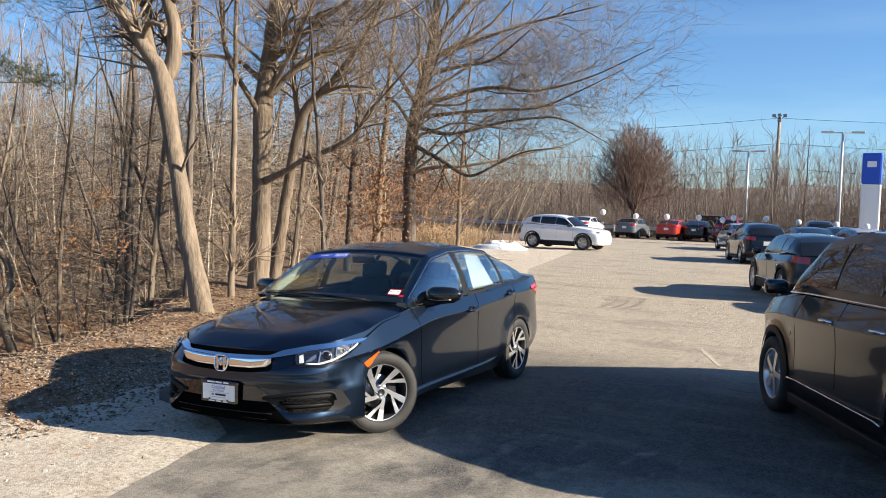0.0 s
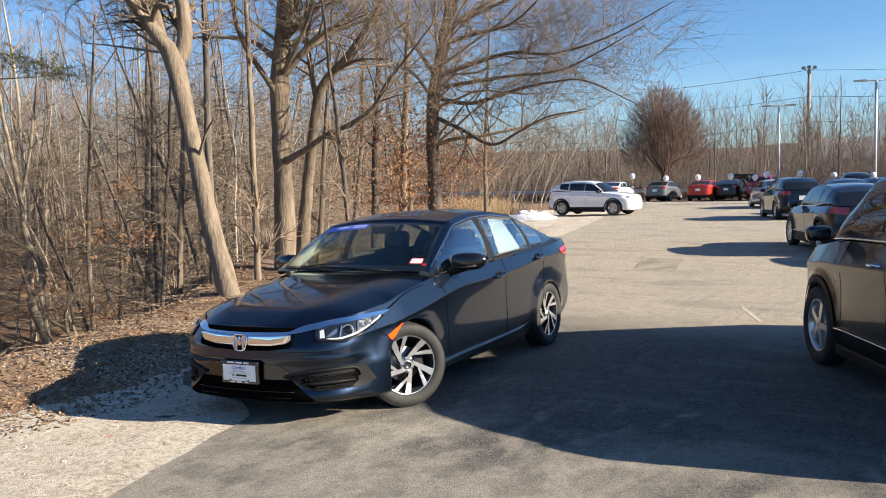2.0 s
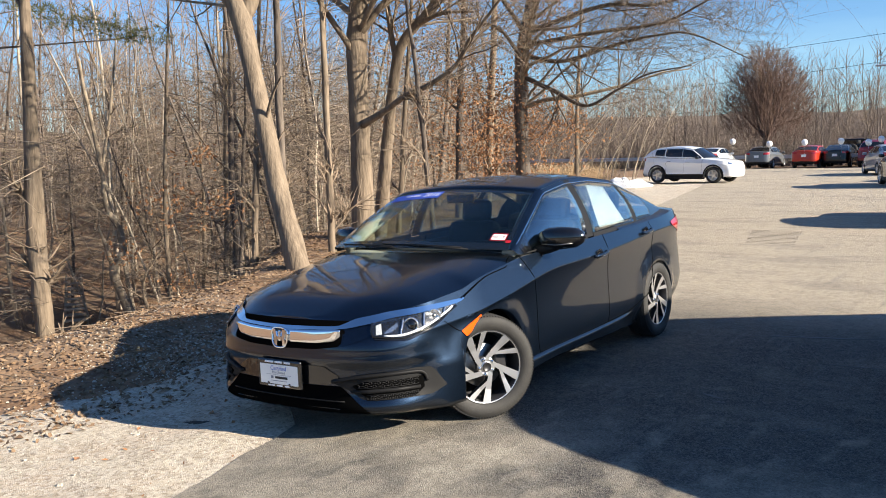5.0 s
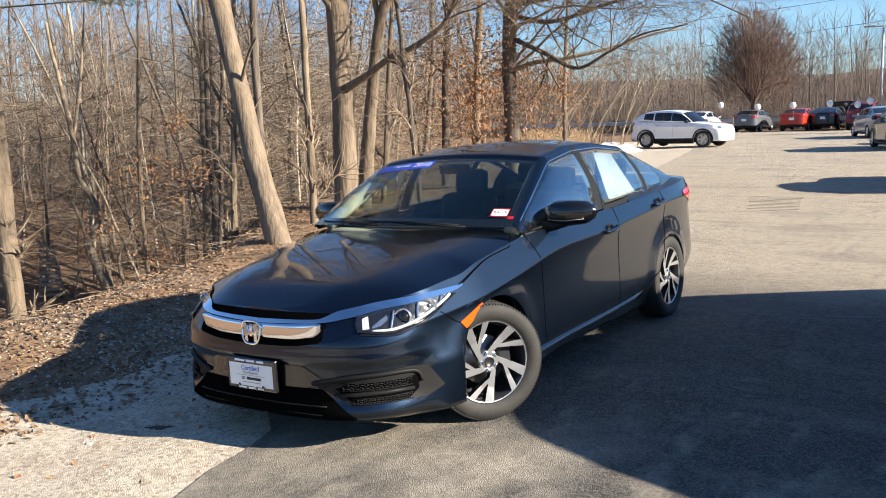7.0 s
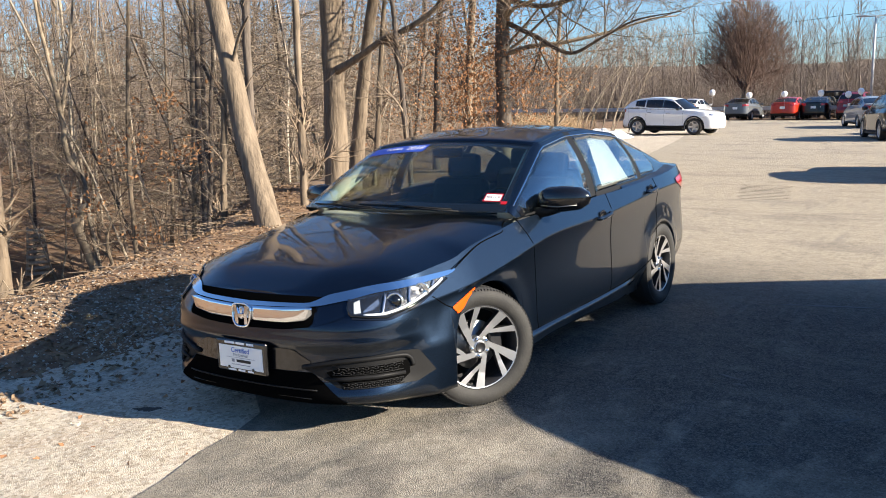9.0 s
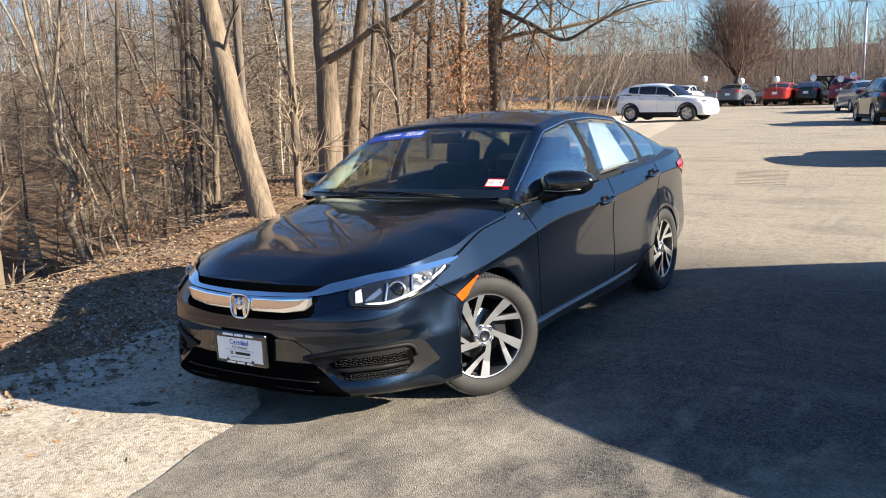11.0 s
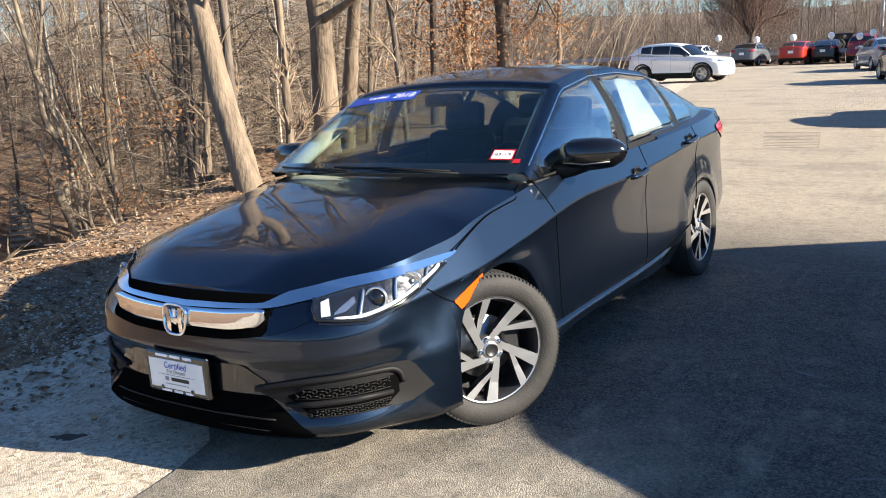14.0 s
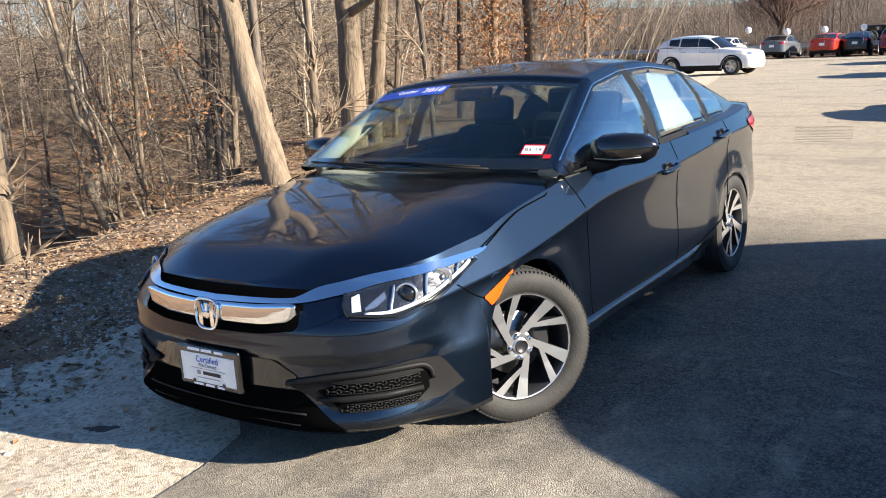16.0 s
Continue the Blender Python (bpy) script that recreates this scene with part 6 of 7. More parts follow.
def blue_sedan(m):
    k, h = CIVIC, Hull(CIVIC)
    L = h.length
    car = thing("sedan", m, "clean dark blue four-door sedan parked half on asphalt", "car")
    both = (-1, 1)
    S_FENDER, S_DOOR, S_SPLIT, S_QUARTER, S_REAR = 1.27, 2.10, 3.21, 4.06, L - 1.15
    mesh_ob("front_bumper", *skin(h, 22, 8, 260, 0, S_FENDER)[0], M_NAVY, car)
    for sd in both:
        for nm, a, b in (("front_fender", S_FENDER, S_DOOR), ("front_door", S_DOOR, S_SPLIT), ("rear_door", S_SPLIT, S_QUARTER), ("rear_quarter", S_QUARTER, S_REAR)):
            mesh_ob(nm, *skin(h, 16, 8, 260, a, b, (sd,))[0], M_NAVY, car)
    rear = []
    for sd in both:
        rear.append(skin(h, 14, 6, 200, S_REAR, L, (sd,))[0])
    mesh_ob("rear_bumper", *join(rear), M_NAVY, car)
    mesh_ob("hood", *top_sheet(h, -5, 0.50, 0.066, 40, cowl=0.16, middle=lambda y: 0.755 + 0.26 * (y + 0.885) - 0.0723 * (y + 0.885) ** 2,
                               lip=lambda x, y: 1 - (1 - min(1.0, max(0.0, (y + 0.83) / 0.24))) ** 2), M_NAVY, car)
    mesh_ob("boot_lid", *top_sheet(h, 3.0, 5, 0.02, 18), M_NAVY, car)
    mesh_ob("cowl", *grid_mesh([[(0.76 * u, 0.50 - 0.16 * (1 - u * u) + d, 0.915 + 0.056 * (1 - abs(u) ** 2.8) + dz) for u in [i / 10 - 1 for i in range(21)]] for d, dz in ((-0.02, -0.015), (0.05, -0.03), (0.14, 0.0))]), M_BLACKTRIM, car)
    # cabin
    thick(mesh_ob("windscreen", *cabin_sheet(k, 0.0, 0.288, 18, 24, 0.0), M_GLASS, car), 0.004)
    thick(mesh_ob("roof", *cabin_sheet(k, 0.288, 0.77, 26, 24), M_NAVY, car), 0.006)
    thick(mesh_ob("rear_window", *cabin_sheet(k, 0.77, 0.98, 14, 20), M_GLASS, car), 0.004)
    edge = []
    for a, b, off in ((0.0, 0.288, 0.002),):
        for sd in both:
            rows = []
            for i in range(21):
                t = a + (b - a) * i / 20
                x, y, z = interp(k["rail"], t)
                fy, fz = interp(k["bow"], t)
                rows.append([(sd * x * u, y - fy * (1 - u * u), z + fz * (1 - u * u) + off) for u in (0.93, 0.965, 1.0)])
            edge.append(grid_mesh(rows, flip=sd > 0))
    mesh_ob("windscreen_edge", *join(edge), M_GLOSSBLACK, car)
    mesh_ob("windscreen_edge", *cabin_sheet(k, -0.0, 0.03, 3, 20, 0.002), M_GLOSSBLACK, car)
    mesh_ob("windscreen_edge", *cabin_sheet(k, 0.268, 0.29, 3, 20, 0.002), M_GLOSSBLACK, car)
    for sd in both:
        # pillars and rails, as strips round the openings
        wins = k["windows"]
        ts = [0.0, wins[0][0], wins[0][1], wins[1][0], wins[1][1], wins[2][0], wins[2][1], 1.0]
        pillar = []
        for a, b in ((ts[0], ts[1]), (ts[6], ts[7])):
            pillar.append(side_glass(k, a, b, 0, 1, sd, nt=6))
        for a, b in wins:
            pillar.append(side_glass(k, a, b, 0.90, 1.0, sd, nt=14, nv=2))
        mesh_ob("pillar_frame", *join(pillar), M_NAVY, car)
        for a, b in ((ts[2], ts[3]), (ts[4], ts[5])):
            mesh_ob("door_post", *side_glass(k, a, b, 0, 1, sd, nt=2), M_BLACKTRIM, car)
        mesh_ob("belt_trim", *join([side_glass(k, a, b, -0.02, 0.055, sd, 0.004, 14, 2) for a, b in ((ts[1], ts[2]), (ts[3], ts[4]), (ts[5], ts[6]))]), M_BLACKTRIM, car)
        mesh_ob("chrome_trim", *tube([(sd * (c[0] + 0.006), c[1], c[2]) for c in (cabin_row(k, 0.03 + 0.84 * i / 30, 0.94) for i in range(31))], 0.005, 5), M_CHROME, car)
        for n, (a, b) in enumerate(wins):
            thick(mesh_ob("side_window", *side_glass(k, a, b, 0.055, 0.90, sd, 0.0, 14, 8), M_SIDEGLASS, car), 0.004)
        # A-pillar cover strip beside the windscreen
        rows = []
        for i in range(17):
            t = 0.3 * i / 16
            x, y, z = interp(k["rail"], t)
            rows.append([(sd * (x - 0.03), y - 0.012, z + 0.006), (sd * (x + 0.004), y, z + 0.006), (sd * (x + 0.022), y + 0.02, z - 0.02)])
        mesh_ob("windscreen_pillar", *grid_mesh(rows, flip=sd > 0), M_NAVY, car)
        # the shoulder between the rear window line and the body side
        rows = []
        for i in range(25):
            y = 2.0 + 1.22 * i / 24
            t = next((k["belt"][q][0] + (k["belt"][q + 1][0] - k["belt"][q][0]) * (y - k["belt"][q][2]) / (k["belt"][q + 1][2] - k["belt"][q][2]) for q in range(len(k["belt"]) - 1) if k["belt"][q][2] <= y <= k["belt"][q + 1][2]), 1.0)
            b = interp(k["belt"], t)
            p = Vector(h.point(h.s_at(y), h.top(y), 0, sd))
            q = Vector((sd * (b[0] - 0.012), b[1], b[2] + 0.012))
            rows.append([tuple(p), tuple(p.lerp(q, 0.5) + Vector((0, 0, 0.006))), tuple(q)])
        mesh_ob("shoulder", *grid_mesh(rows, flip=sd < 0), M_NAVY, car)
        # shut lines
        lines = [[(2.0, 0.935), (2.06, 0.82), (2.11, 0.62), (2.11, 0.36), (2.13, 0.272)],
                 [(3.21, 0.97), (3.21, 0.84), (3.215, 0.49), (3.21, 0.295)],
                 [(4.10, 1.0), (4.115, 0.86), (4.07, 0.57), (3.99, 0.42), (3.80, 0.36)],
                 [(2.13, 0.270), (2.6, 0.276), (3.2, 0.292), (3.62, 0.312), (3.80, 0.36)],
                 [(1.12, 0.655), (1.20, 0.60), (1.255, 0.572)]]
        for ln in lines:
            pts = catmull(ln, 6)
            mesh_ob("shut_line", *tube([h.point(s, z, -0.0005, sd) for s, z in pts], 0.0032, 4), M_GAP, car)
        # sill
        mesh_ob("side_sill", *grid_mesh([[h.point(1.80 + 2.0 * i / 40, z + 0.034 * (i / 40) ** 1.5 * (z > 0.22), off * min(1.0, i / 4, (40 - i) / 6) + 0.001, sd) for z, off in ((0.268, 0.0), (0.262, 0.010), (0.254, 0.020), (0.243, 0.026), (0.216, 0.034), (0.196, 0.036), (0.182, 0.030), (0.166, 0.010))] for i in range(41)], flip=sd > 0), M_NAVY, car)
        # handles
        for s0, z0 in ((3.04, 0.838), (3.97, 0.928)):
            p = Vector(h.point(s0, z0, 0.0, sd))
            q = Vector(h.point(s0 + 0.1, z0 + 0.008, 0.0, sd)) - Vector(h.point(s0 - 0.1, z0 - 0.008, 0.0, sd))
            d = q.normalized()
            o = Vector((sd, 0, 0))
            v, f = lathe([(0.001, 0.042), (0.002, 0.03), (-0.004, 0.001)], 16)
            mesh_ob("handle_cup", [p + d * (b * 1.3) + Vector((0, 0, c * 0.9)) + o * (a + 0.001) for a, b, c in v], f, M_GLOSSBLACK, car)
            hp = [p - d * 0.105 + o * 0.006, p - d * 0.085 + o * 0.03, p + o * 0.036, p + d * 0.085 + o * 0.03, p + d * 0.105 + o * 0.006]
            hv, hf = tube(catmull(hp, 4), 0.013, 8)
            mesh_ob("door_handle", hv, hf, M_NAVY, car)
            mesh_ob("handle_trim", *tube([a + Vector((0, 0, -0.009)) + o * 0.008 for a in hp[1:4]], 0.004, 6), M_CHROME, car)
        # mirror
        mpts = []
        prof = [(0.0, 0.30), (0.06, 0.72), (0.2, 0.98), (0.5, 1.0), (0.8, 0.86), (0.95, 0.5), (1.0, 0.1)]
        for u, w in prof:
            ring = []
            for a in range(16):
                an = 2 * math.pi * a / 16
                cx, cz = math.cos(an), math.sin(an)
                ex = 0.078 * w * (abs(cx) ** 0.75) * (1 if cx > 0 else -1)
                ez = 0.078 * w * (abs(cz) ** 0.75) * (1 if cz > 0 else -1)
                ring.append((sd * (0.80 + 0.312 * u), 0.80 + ex + 0.045 * u, 1.02 + ez + 0.01 * u))
            mpts.append(ring)
        mirror = mesh_ob("wing_mirror", *grid_mesh(mpts, closed=True, flip=sd > 0), M_GLOSSBLACK, car, "gloss black mirror housing")
        mesh_ob("mirror_arm", *tube([(sd * 0.80, 0.74, 0.945), (sd * 0.87, 0.77, 0.955), (sd * 0.93, 0.80, 0.975)], [0.035, 0.03, 0.03], 8), M_BLACKTRIM, mirror)
        mesh_ob("mirror_line", *tube([(sd * 0.84, 0.735, 0.992), (sd * 0.95, 0.733, 0.986), (sd * 1.06, 0.765, 0.995)], 0.003, 5), M_STEEL, mirror)
        mesh_ob("mirror_glass", *grid_mesh([[(sd * x, 0.868, z) for x in (0.9, 1.05)] for z in (0.97, 1.07)]), M_CHROME, mirror)
        mesh_ob("mirror_triangle", *side_glass(k, 0.03, 0.085, 0.0, 1.0, sd, 0.004, 4, 4), M_GLOSSBLACK, car)
        # head lamp
        lo = [(0.0, 0.628), (0.04, 0.622), (0.33, 0.606), (0.56, 0.640), (0.78, 0.682), (1.0, 0.728)]
        hi = [(0.0, 0.688), (0.35, 0.712), (0.62, 0.730), (1.0, 0.740)]
        lamp = mesh_ob("headlamp", *hull_patch(h, 0.62, 1.255, lo, hi, 0.002, 24, 6, sd), M_LAMPBOX, car, "clear projector headlamp")
        thick(mesh_ob("lens", *hull_patch(h, 0.62, 1.255, lo, hi, 0.016, 24, 6, sd), M_CLEAR, lamp), 0.002)
        def on_lamp(s, z, off=0.006):
            return Vector(h.point(s, z, off, sd))
        def facing_disc(s, z, prof, material, name, n=20, tilt=(0.35, -1, 0.1)):
            ax = Vector((sd * tilt[0], tilt[1], tilt[2])).normalized()
            rot = ax.to_track_quat("X", "Z").to_matrix()
            v, f = lathe(prof, n)
            mesh_ob(name, [on_lamp(s, z, 0.0) + rot @ Vector(q) for q in v], f, material, lamp)
        facing_disc(0.89, 0.666, [(0.004, 0.043), (0.014, 0.043), (0.015, 0.037), (0.004, 0.033), (0.009, 0.022), (0.012, 0.001)], M_WHITELENS, "projector")
        facing_disc(0.89, 0.666, [(0.008, 0.031), (0.016, 0.027), (0.023, 0.016), (0.026, 0.001)], M_GLOSSBLACK, "projector_lens")
        facing_disc(1.06, 0.696, [(0.012, 0.040), (0.015, 0.037), (0.006, 0.026), (0.001, 0.010), (0.006, 0.001)], M_WHITELENS, "high_beam", tilt=(0.75, -1, 0.1))
        facing_disc(1.06, 0.696, [(0.006, 0.011), (0.012, 0.009), (0.014, 0.001)], M_STEEL, "bulb_shield", tilt=(0.75, -1, 0.1))
        mesh_ob("reflector", *hull_patch(h, 0.652, 0.690, [(0, 0.630), (1, 0.632)], [(0, 0.677), (1, 0.686)], 0.007, 4, 3, sd), M_LAMPWHITE, lamp)
        mesh_ob("reflector", *hull_patch(h, 0.705, 0.80, [(0, 0.632), (0.5, 0.640), (1, 0.664)], [(0, 0.640), (0.5, 0.664), (1, 0.684)], 0.007, 6, 3, sd), M_WHITELENS, lamp)
        for fin in (((0.80, 0.618), (0.815, 0.650), (0.845, 0.698)), ((0.955, 0.640), (0.968, 0.675), (0.995, 0.722)), ((1.13, 0.694), (1.14, 0.712), (1.16, 0.732))):
            mesh_ob("lamp_fin", *tube([on_lamp(q, z, 0.009) for q, z in catmull(fin, 4)], 0.0065, 6), M_WHITELENS, lamp)
        mesh_ob("light_pipe", *tube([on_lamp(q, z, 0.012) for q, z in catmull(((0.70, 0.622), (0.80, 0.619), (0.90, 0.634), (1.0, 0.659), (1.1, 0.689), (1.17, 0.711), (1.215, 0.730)), 4)], 0.0075, 6), M_LAMPWHITE, lamp)
        mesh_ob("lamp_frame", *tube([on_lamp(s, z, 0.012) for s, z in ((0.625, 0.69), (0.62, 0.655), (0.635, 0.624), (0.72, 0.615), (0.82, 0.606), (0.97, 0.638), (1.11, 0.680), (1.25, 0.728))], 0.008, 6), M_GLOSSBLACK, lamp)
        mesh_ob("lamp_skirt", *hull_patch(h, 0.64, 1.25, [(0, 0.606), (0.33, 0.586), (0.56, 0.620), (0.78, 0.666), (1, 0.722)], [(0, 0.622), (0.33, 0.606), (0.56, 0.640), (0.78, 0.682), (1, 0.728)], 0.005, 20, 2, sd), M_GLOSSBLACK, lamp)
        # amber marker
        marker = mesh_ob("side_marker", *hull_patch(h, 1.25, 1.44, [(0, 0.572), (0.16, 0.538), (0.45, 0.564), (0.63, 0.594), (0.79, 0.613), (1, 0.634)], [(0, 0.580), (1, 0.648)], 0.006, 14, 4, sd), M_AMBER, car, "amber side marker lamp")
        # fog pocket
        lo = [(0.0, 0.366), (0.18, 0.318), (0.28, 0.272), (0.55, 0.268), (0.86, 0.262), (1.0, 0.30)]
        hi = [(0.0, 0.370), (0.32, 0.415), (0.72, 0.428), (0.88, 0.418), (1.0, 0.300)]
        pocket = mesh_ob("fog_surround", *hull_patch(h, 0.36, 1.075, lo, hi, 0.005, 30, 8, sd), M_BLACKTRIM, car, "black grained plastic lower grille surround")
        mesh_ob("pocket_rib", *tube([h.point(s, z, 0.009, sd) for s, z in catmull([(0.37, 0.37), (0.6, 0.405), (0.86, 0.408), (0.93, 0.39), (0.95, 0.345)], 5)], 0.012, 6), M_BLACKTRIM, pocket)
        mesh_ob("opening", *hull_patch(h, 0.50, 0.93, [(0, 0.345), (0.2, 0.278), (0.85, 0.27), (1, 0.31)], [(0, 0.352), (0.2, 0.375), (1, 0.378)], 0.007, 16, 4, sd), M_GAP, pocket)
        for z0, z1, a, b in ((0.338, 0.374, 0.53, 0.87), (0.272, 0.297, 0.58, 0.87)):
            bars = []
            n, rows_n = 7, 2
            w, hh = (b - a) / n, (z1 - z0) / rows_n
            for r in range(rows_n):
                for i in range(n):
                    s, zc = a + w * (i + 0.5 * r), z0 + hh * r
                    ends = ((s, zc, s + w * 0.25, zc + hh * 0.5), (s + w * 0.25, zc + hh * 0.5, s, zc + hh), (s + w * 0.25, zc + hh * 0.5, s + w * 0.75, zc + hh * 0.5), (s + w * 0.75, zc + hh * 0.5, s + w, zc), (s + w * 0.75, zc + hh * 0.5, s + w, zc + hh))
                    for sa, za, sb, zb in ends:
                        bars.append(tube([h.point(sa, za, 0.0085, sd), h.point(sb, zb, 0.0085, sd)], 0.0026, 4))
            for zz in (z0 - 0.001, z1 + 0.001):
                bars.append(tube([h.point(a + (b + w * 0.5 - a) * q / 6, zz, 0.0085, sd) for q in range(7)], 0.0025, 4))
            mesh_ob("grille_mesh", *join(bars), M_BLACKTRIM, pocket)
        mesh_ob("blade", *tube([h.point(s, z, 0.012, sd) for s, z in ((0.49, 0.318), (0.6, 0.318), (0.75, 0.321), (0.9, 0.318))], [0.006, 0.013, 0.013, 0.01], 6), M_BLACKTRIM, pocket)
        # arch liner and tail lamp
        for y in k["axles"]:
            rows = []
            for i in range(21):
                a = math.pi * (i / 20)
                yy, zz = y - math.cos(a) * 0.35, k["hub"] + math.sin(a) * 0.352
                rows.append([(sd * x, yy, zz) for x in (0.55, 0.70, 0.82)])
            mesh_ob("wheel_arch_liner", *grid_mesh(rows), M_GAP, car)
        mesh_ob("tail_lamp", *hull_patch(h, S_REAR - 0.12, L - 0.35, [(0, 0.93), (0.35, 0.84), (1, 0.86)], [(0, 0.965), (0.35, 1.0), (1, 1.0)], 0.007, 18, 5, sd), M_REDLENS, car, "red C-shaped tail lamp")
        # upper chrome wing over the lamp
        lo = [(0.0, 0.648), (0.30, 0.662), (0.42, 0.682), (0.47, 0.690), (0.63, 0.714), (0.93, 0.738), (1.0, 0.757)]
        hi = [(0.0, 0.668), (0.27, 0.676), (0.33, 0.692), (0.385, 0.715), (0.54, 0.738), (0.74, 0.756), (1.0, 0.763)]
        lo, hi = ([tuple(float(c) for c in q) for q in catmull(tab, 6)] for tab in (lo, hi))
        mesh_ob("chrome_wing", *hull_patch(h, 0.0, 1.33, lo, hi, 0.012, 40, 5, sd), M_CHROME, car, "bright chrome wing across the nose")
        mesh_ob("grille_opening", *hull_patch(h, 0.0, 0.50, [(0, 0.660), (0.75, 0.668), (1, 0.694)], [(0, 0.699), (0.8, 0.702), (1, 0.701)], 0.003, 14, 3, sd), M_GAP, car)
        mesh_ob("grille_corner", *hull_patch(h, 0.44, 0.622, [(0, 0.572), (0.6, 0.60), (1, 0.628)], [(0, 0.664), (1, 0.690)], 0.004, 8, 3, sd), M_NAVY, car)
        mesh_ob("lower_slot", *hull_patch(h, 0.0, 0.45, [(0, 0.545), (0.6, 0.552), (0.95, 0.572), (1, 0.60)], [(0, 0.655), (0.6, 0.66), (1, 0.668)], 0.004, 14, 3, sd), M_GAP, car)
        mesh_ob("lower_intake", *hull_patch(h, 0.0, 0.60, [(0, 0.200), (1, 0.196)], [(0, 0.340), (0.70, 0.344), (1, 0.200)], 0.004, 30, 4, sd), M_GAP, car)
        mesh_ob("bumper_step", *hull_patch(h, 0.0, 0.41, [(0, 0.343), (0.8, 0.346), (1, 0.372)], [(0, 0.452), (0.75, 0.452), (1, 0.40)], 0.004, 14, 3, sd), M_GLOSSBLACK, car)
        mesh_ob("chin_lip", *hull_patch(h, 0.0, 1.05, [(0, 0.178), (0.5, 0.176), (1, 0.172)], [(0, 0.192), (0.6, 0.186), (1, 0.176)], 0.010, 20, 2, sd), M_BLACKTRIM, car)
    for z, a, b in ((0.262, 0.45, 0.004),):
        mesh_ob("intake_bar", *tube([h.point(abs(s), z, 0.008, 1 if s > 0 else -1) for s in np.linspace(-a, a, 17)], b, 5), M_BLACKTRIM, car)
    # chrome grille bar, both halves in one
    bar = []
    for sd in both:
        bar.append(hull_patch(h, 0.0, 0.43, [(0, 0.578), (0.6, 0.582), (0.92, 0.598), (1, 0.622)], [(0, 0.653), (0.6, 0.660), (0.92, 0.668), (1, 0.660)], 0.006, 20, 5, sd, 0.047))
    thick(mesh_ob("grille_bar", *join(bar), M_CHROME, car, "wide chrome grille bar"), 0.016)
    # emblem: a bright rounded frame with two uprights
    ring = []
    for i in range(33):
        a = 2 * math.pi * i / 32
        c, s_ = math.cos(a), math.sin(a)
        r = (abs(c) ** 3.2 + abs(s_) ** 3.2) ** (-1 / 3.2)
        z = s_ * r * 0.058
        ring.append((c * r * (0.062 + 0.14 * z), -0.917 - 0.010 * (0.5 - z / 0.12), 0.604 + z))
    emblem = mesh_ob("emblem", *tube(ring, 0.0065, 8, caps=False), M_CHROME, car, "chrome badge on the grille bar")
    mesh_ob("badge_back", *grid_mesh([[(x, -0.913, z) for x in (-0.055, 0.055)] for z in (0.553, 0.655)], flip=False), M_GLOSSBLACK, emblem)
    def flat_bar(outline, y0=-0.926, depth=0.010):
        n = len(outline)
        v = [(x, y0, z) for x, z in outline] + [(x, y0 + depth, z) for x, z in outline]
        mesh_ob("badge_bar", v, [tuple(range(n)), tuple(range(2 * n - 1, n - 1, -1))] + [(i, i + n, (i + 1) % n + n, (i + 1) % n) for i in range(n)], M_CHROME, emblem, smooth=False)
    for sd in both:
        flat_bar([(sd * x, z) for x, z in ((0.022, 0.556), (0.044, 0.556), (0.040, 0.604), (0.052, 0.652), (0.030, 0.652), (0.020, 0.604))][::sd])
    flat_bar([(-0.022, 0.592), (0.022, 0.592), (0.022, 0.610), (-0.022, 0.610)])
    # plate with its frame
    plate = box_part("plate_holder", (0.352, 0.022, 0.166), (0, -0.936, 0.392), M_GLOSSBLACK, car, "black dealer plate frame with a white insert", 0.012)
    box_part("plate_insert", (0.306, 0.004, 0.116), (0, -0.9475, 0.388), M_PAPER, plate, r=0.001)
    face = Matrix.Translation((0, -0.951, 0.388)) @ Matrix.Rotation(radians(90), 4, "X")
    text_ob("plate_word", "Certified", 0.036, face @ Matrix.Translation((0, 0.036, 0)), M_BLUEINK, plate)
    text_ob("plate_word", "Pre Owned", 0.022, face @ Matrix.Translation((0, 0.012, 0)), M_GREYINK, plate)
    for x, z, w, t, mt in ((0, 0.386, 0.2, 0.0015, M_GREYINK), (0.02, 0.370, 0.10, 0.014, M_BLACKINK), (-0.055, 0.370, 0.02, 0.016, M_GREYINK), (0, 0.350, 0.13, 0.003, M_GREYINK)):
        box_part("plate_bar", (w, 0.001, t), (x, -0.9502, z), mt, plate, r=0)
    for x, w in ((-0.075, 0.07), (0.0, 0.06), (0.07, 0.05)):
        box_part("frame_bar", (w, 0.0015, 0.011), (x, -0.9478, 0.461), M_WHITEINK, plate, r=0)
        box_part("frame_bar", (w * 0.8, 0.0015, 0.009), (x * 0.9, -0.9478, 0.321), M_WHITEINK, plate, r=0)
    for x in (-0.085, 0.085):
        v, f = lathe([(-0.952, 0.009), (-0.953, 0.006), (-0.954, 0.001)], 10)
        mesh_ob("plate_screw", [(x + b, a, 0.333 + c) for a, b, c in v], f, M_GLOSSBLACK, plate)
    # hood gap lines and wipers
    for sd in both:
        mesh_ob("hood_gap", *tube([(sd * x, y, z) for x, y, z in catmull([(0.812, -0.19, 0.768), (0.798, 0.06, 0.848), (0.806, 0.24, 0.878), (0.806, 0.32, 0.888), (0.785, 0.36, 0.918), (0.765, 0.42, 0.935)], 6)], 0.0035, 4), M_GAP, car)
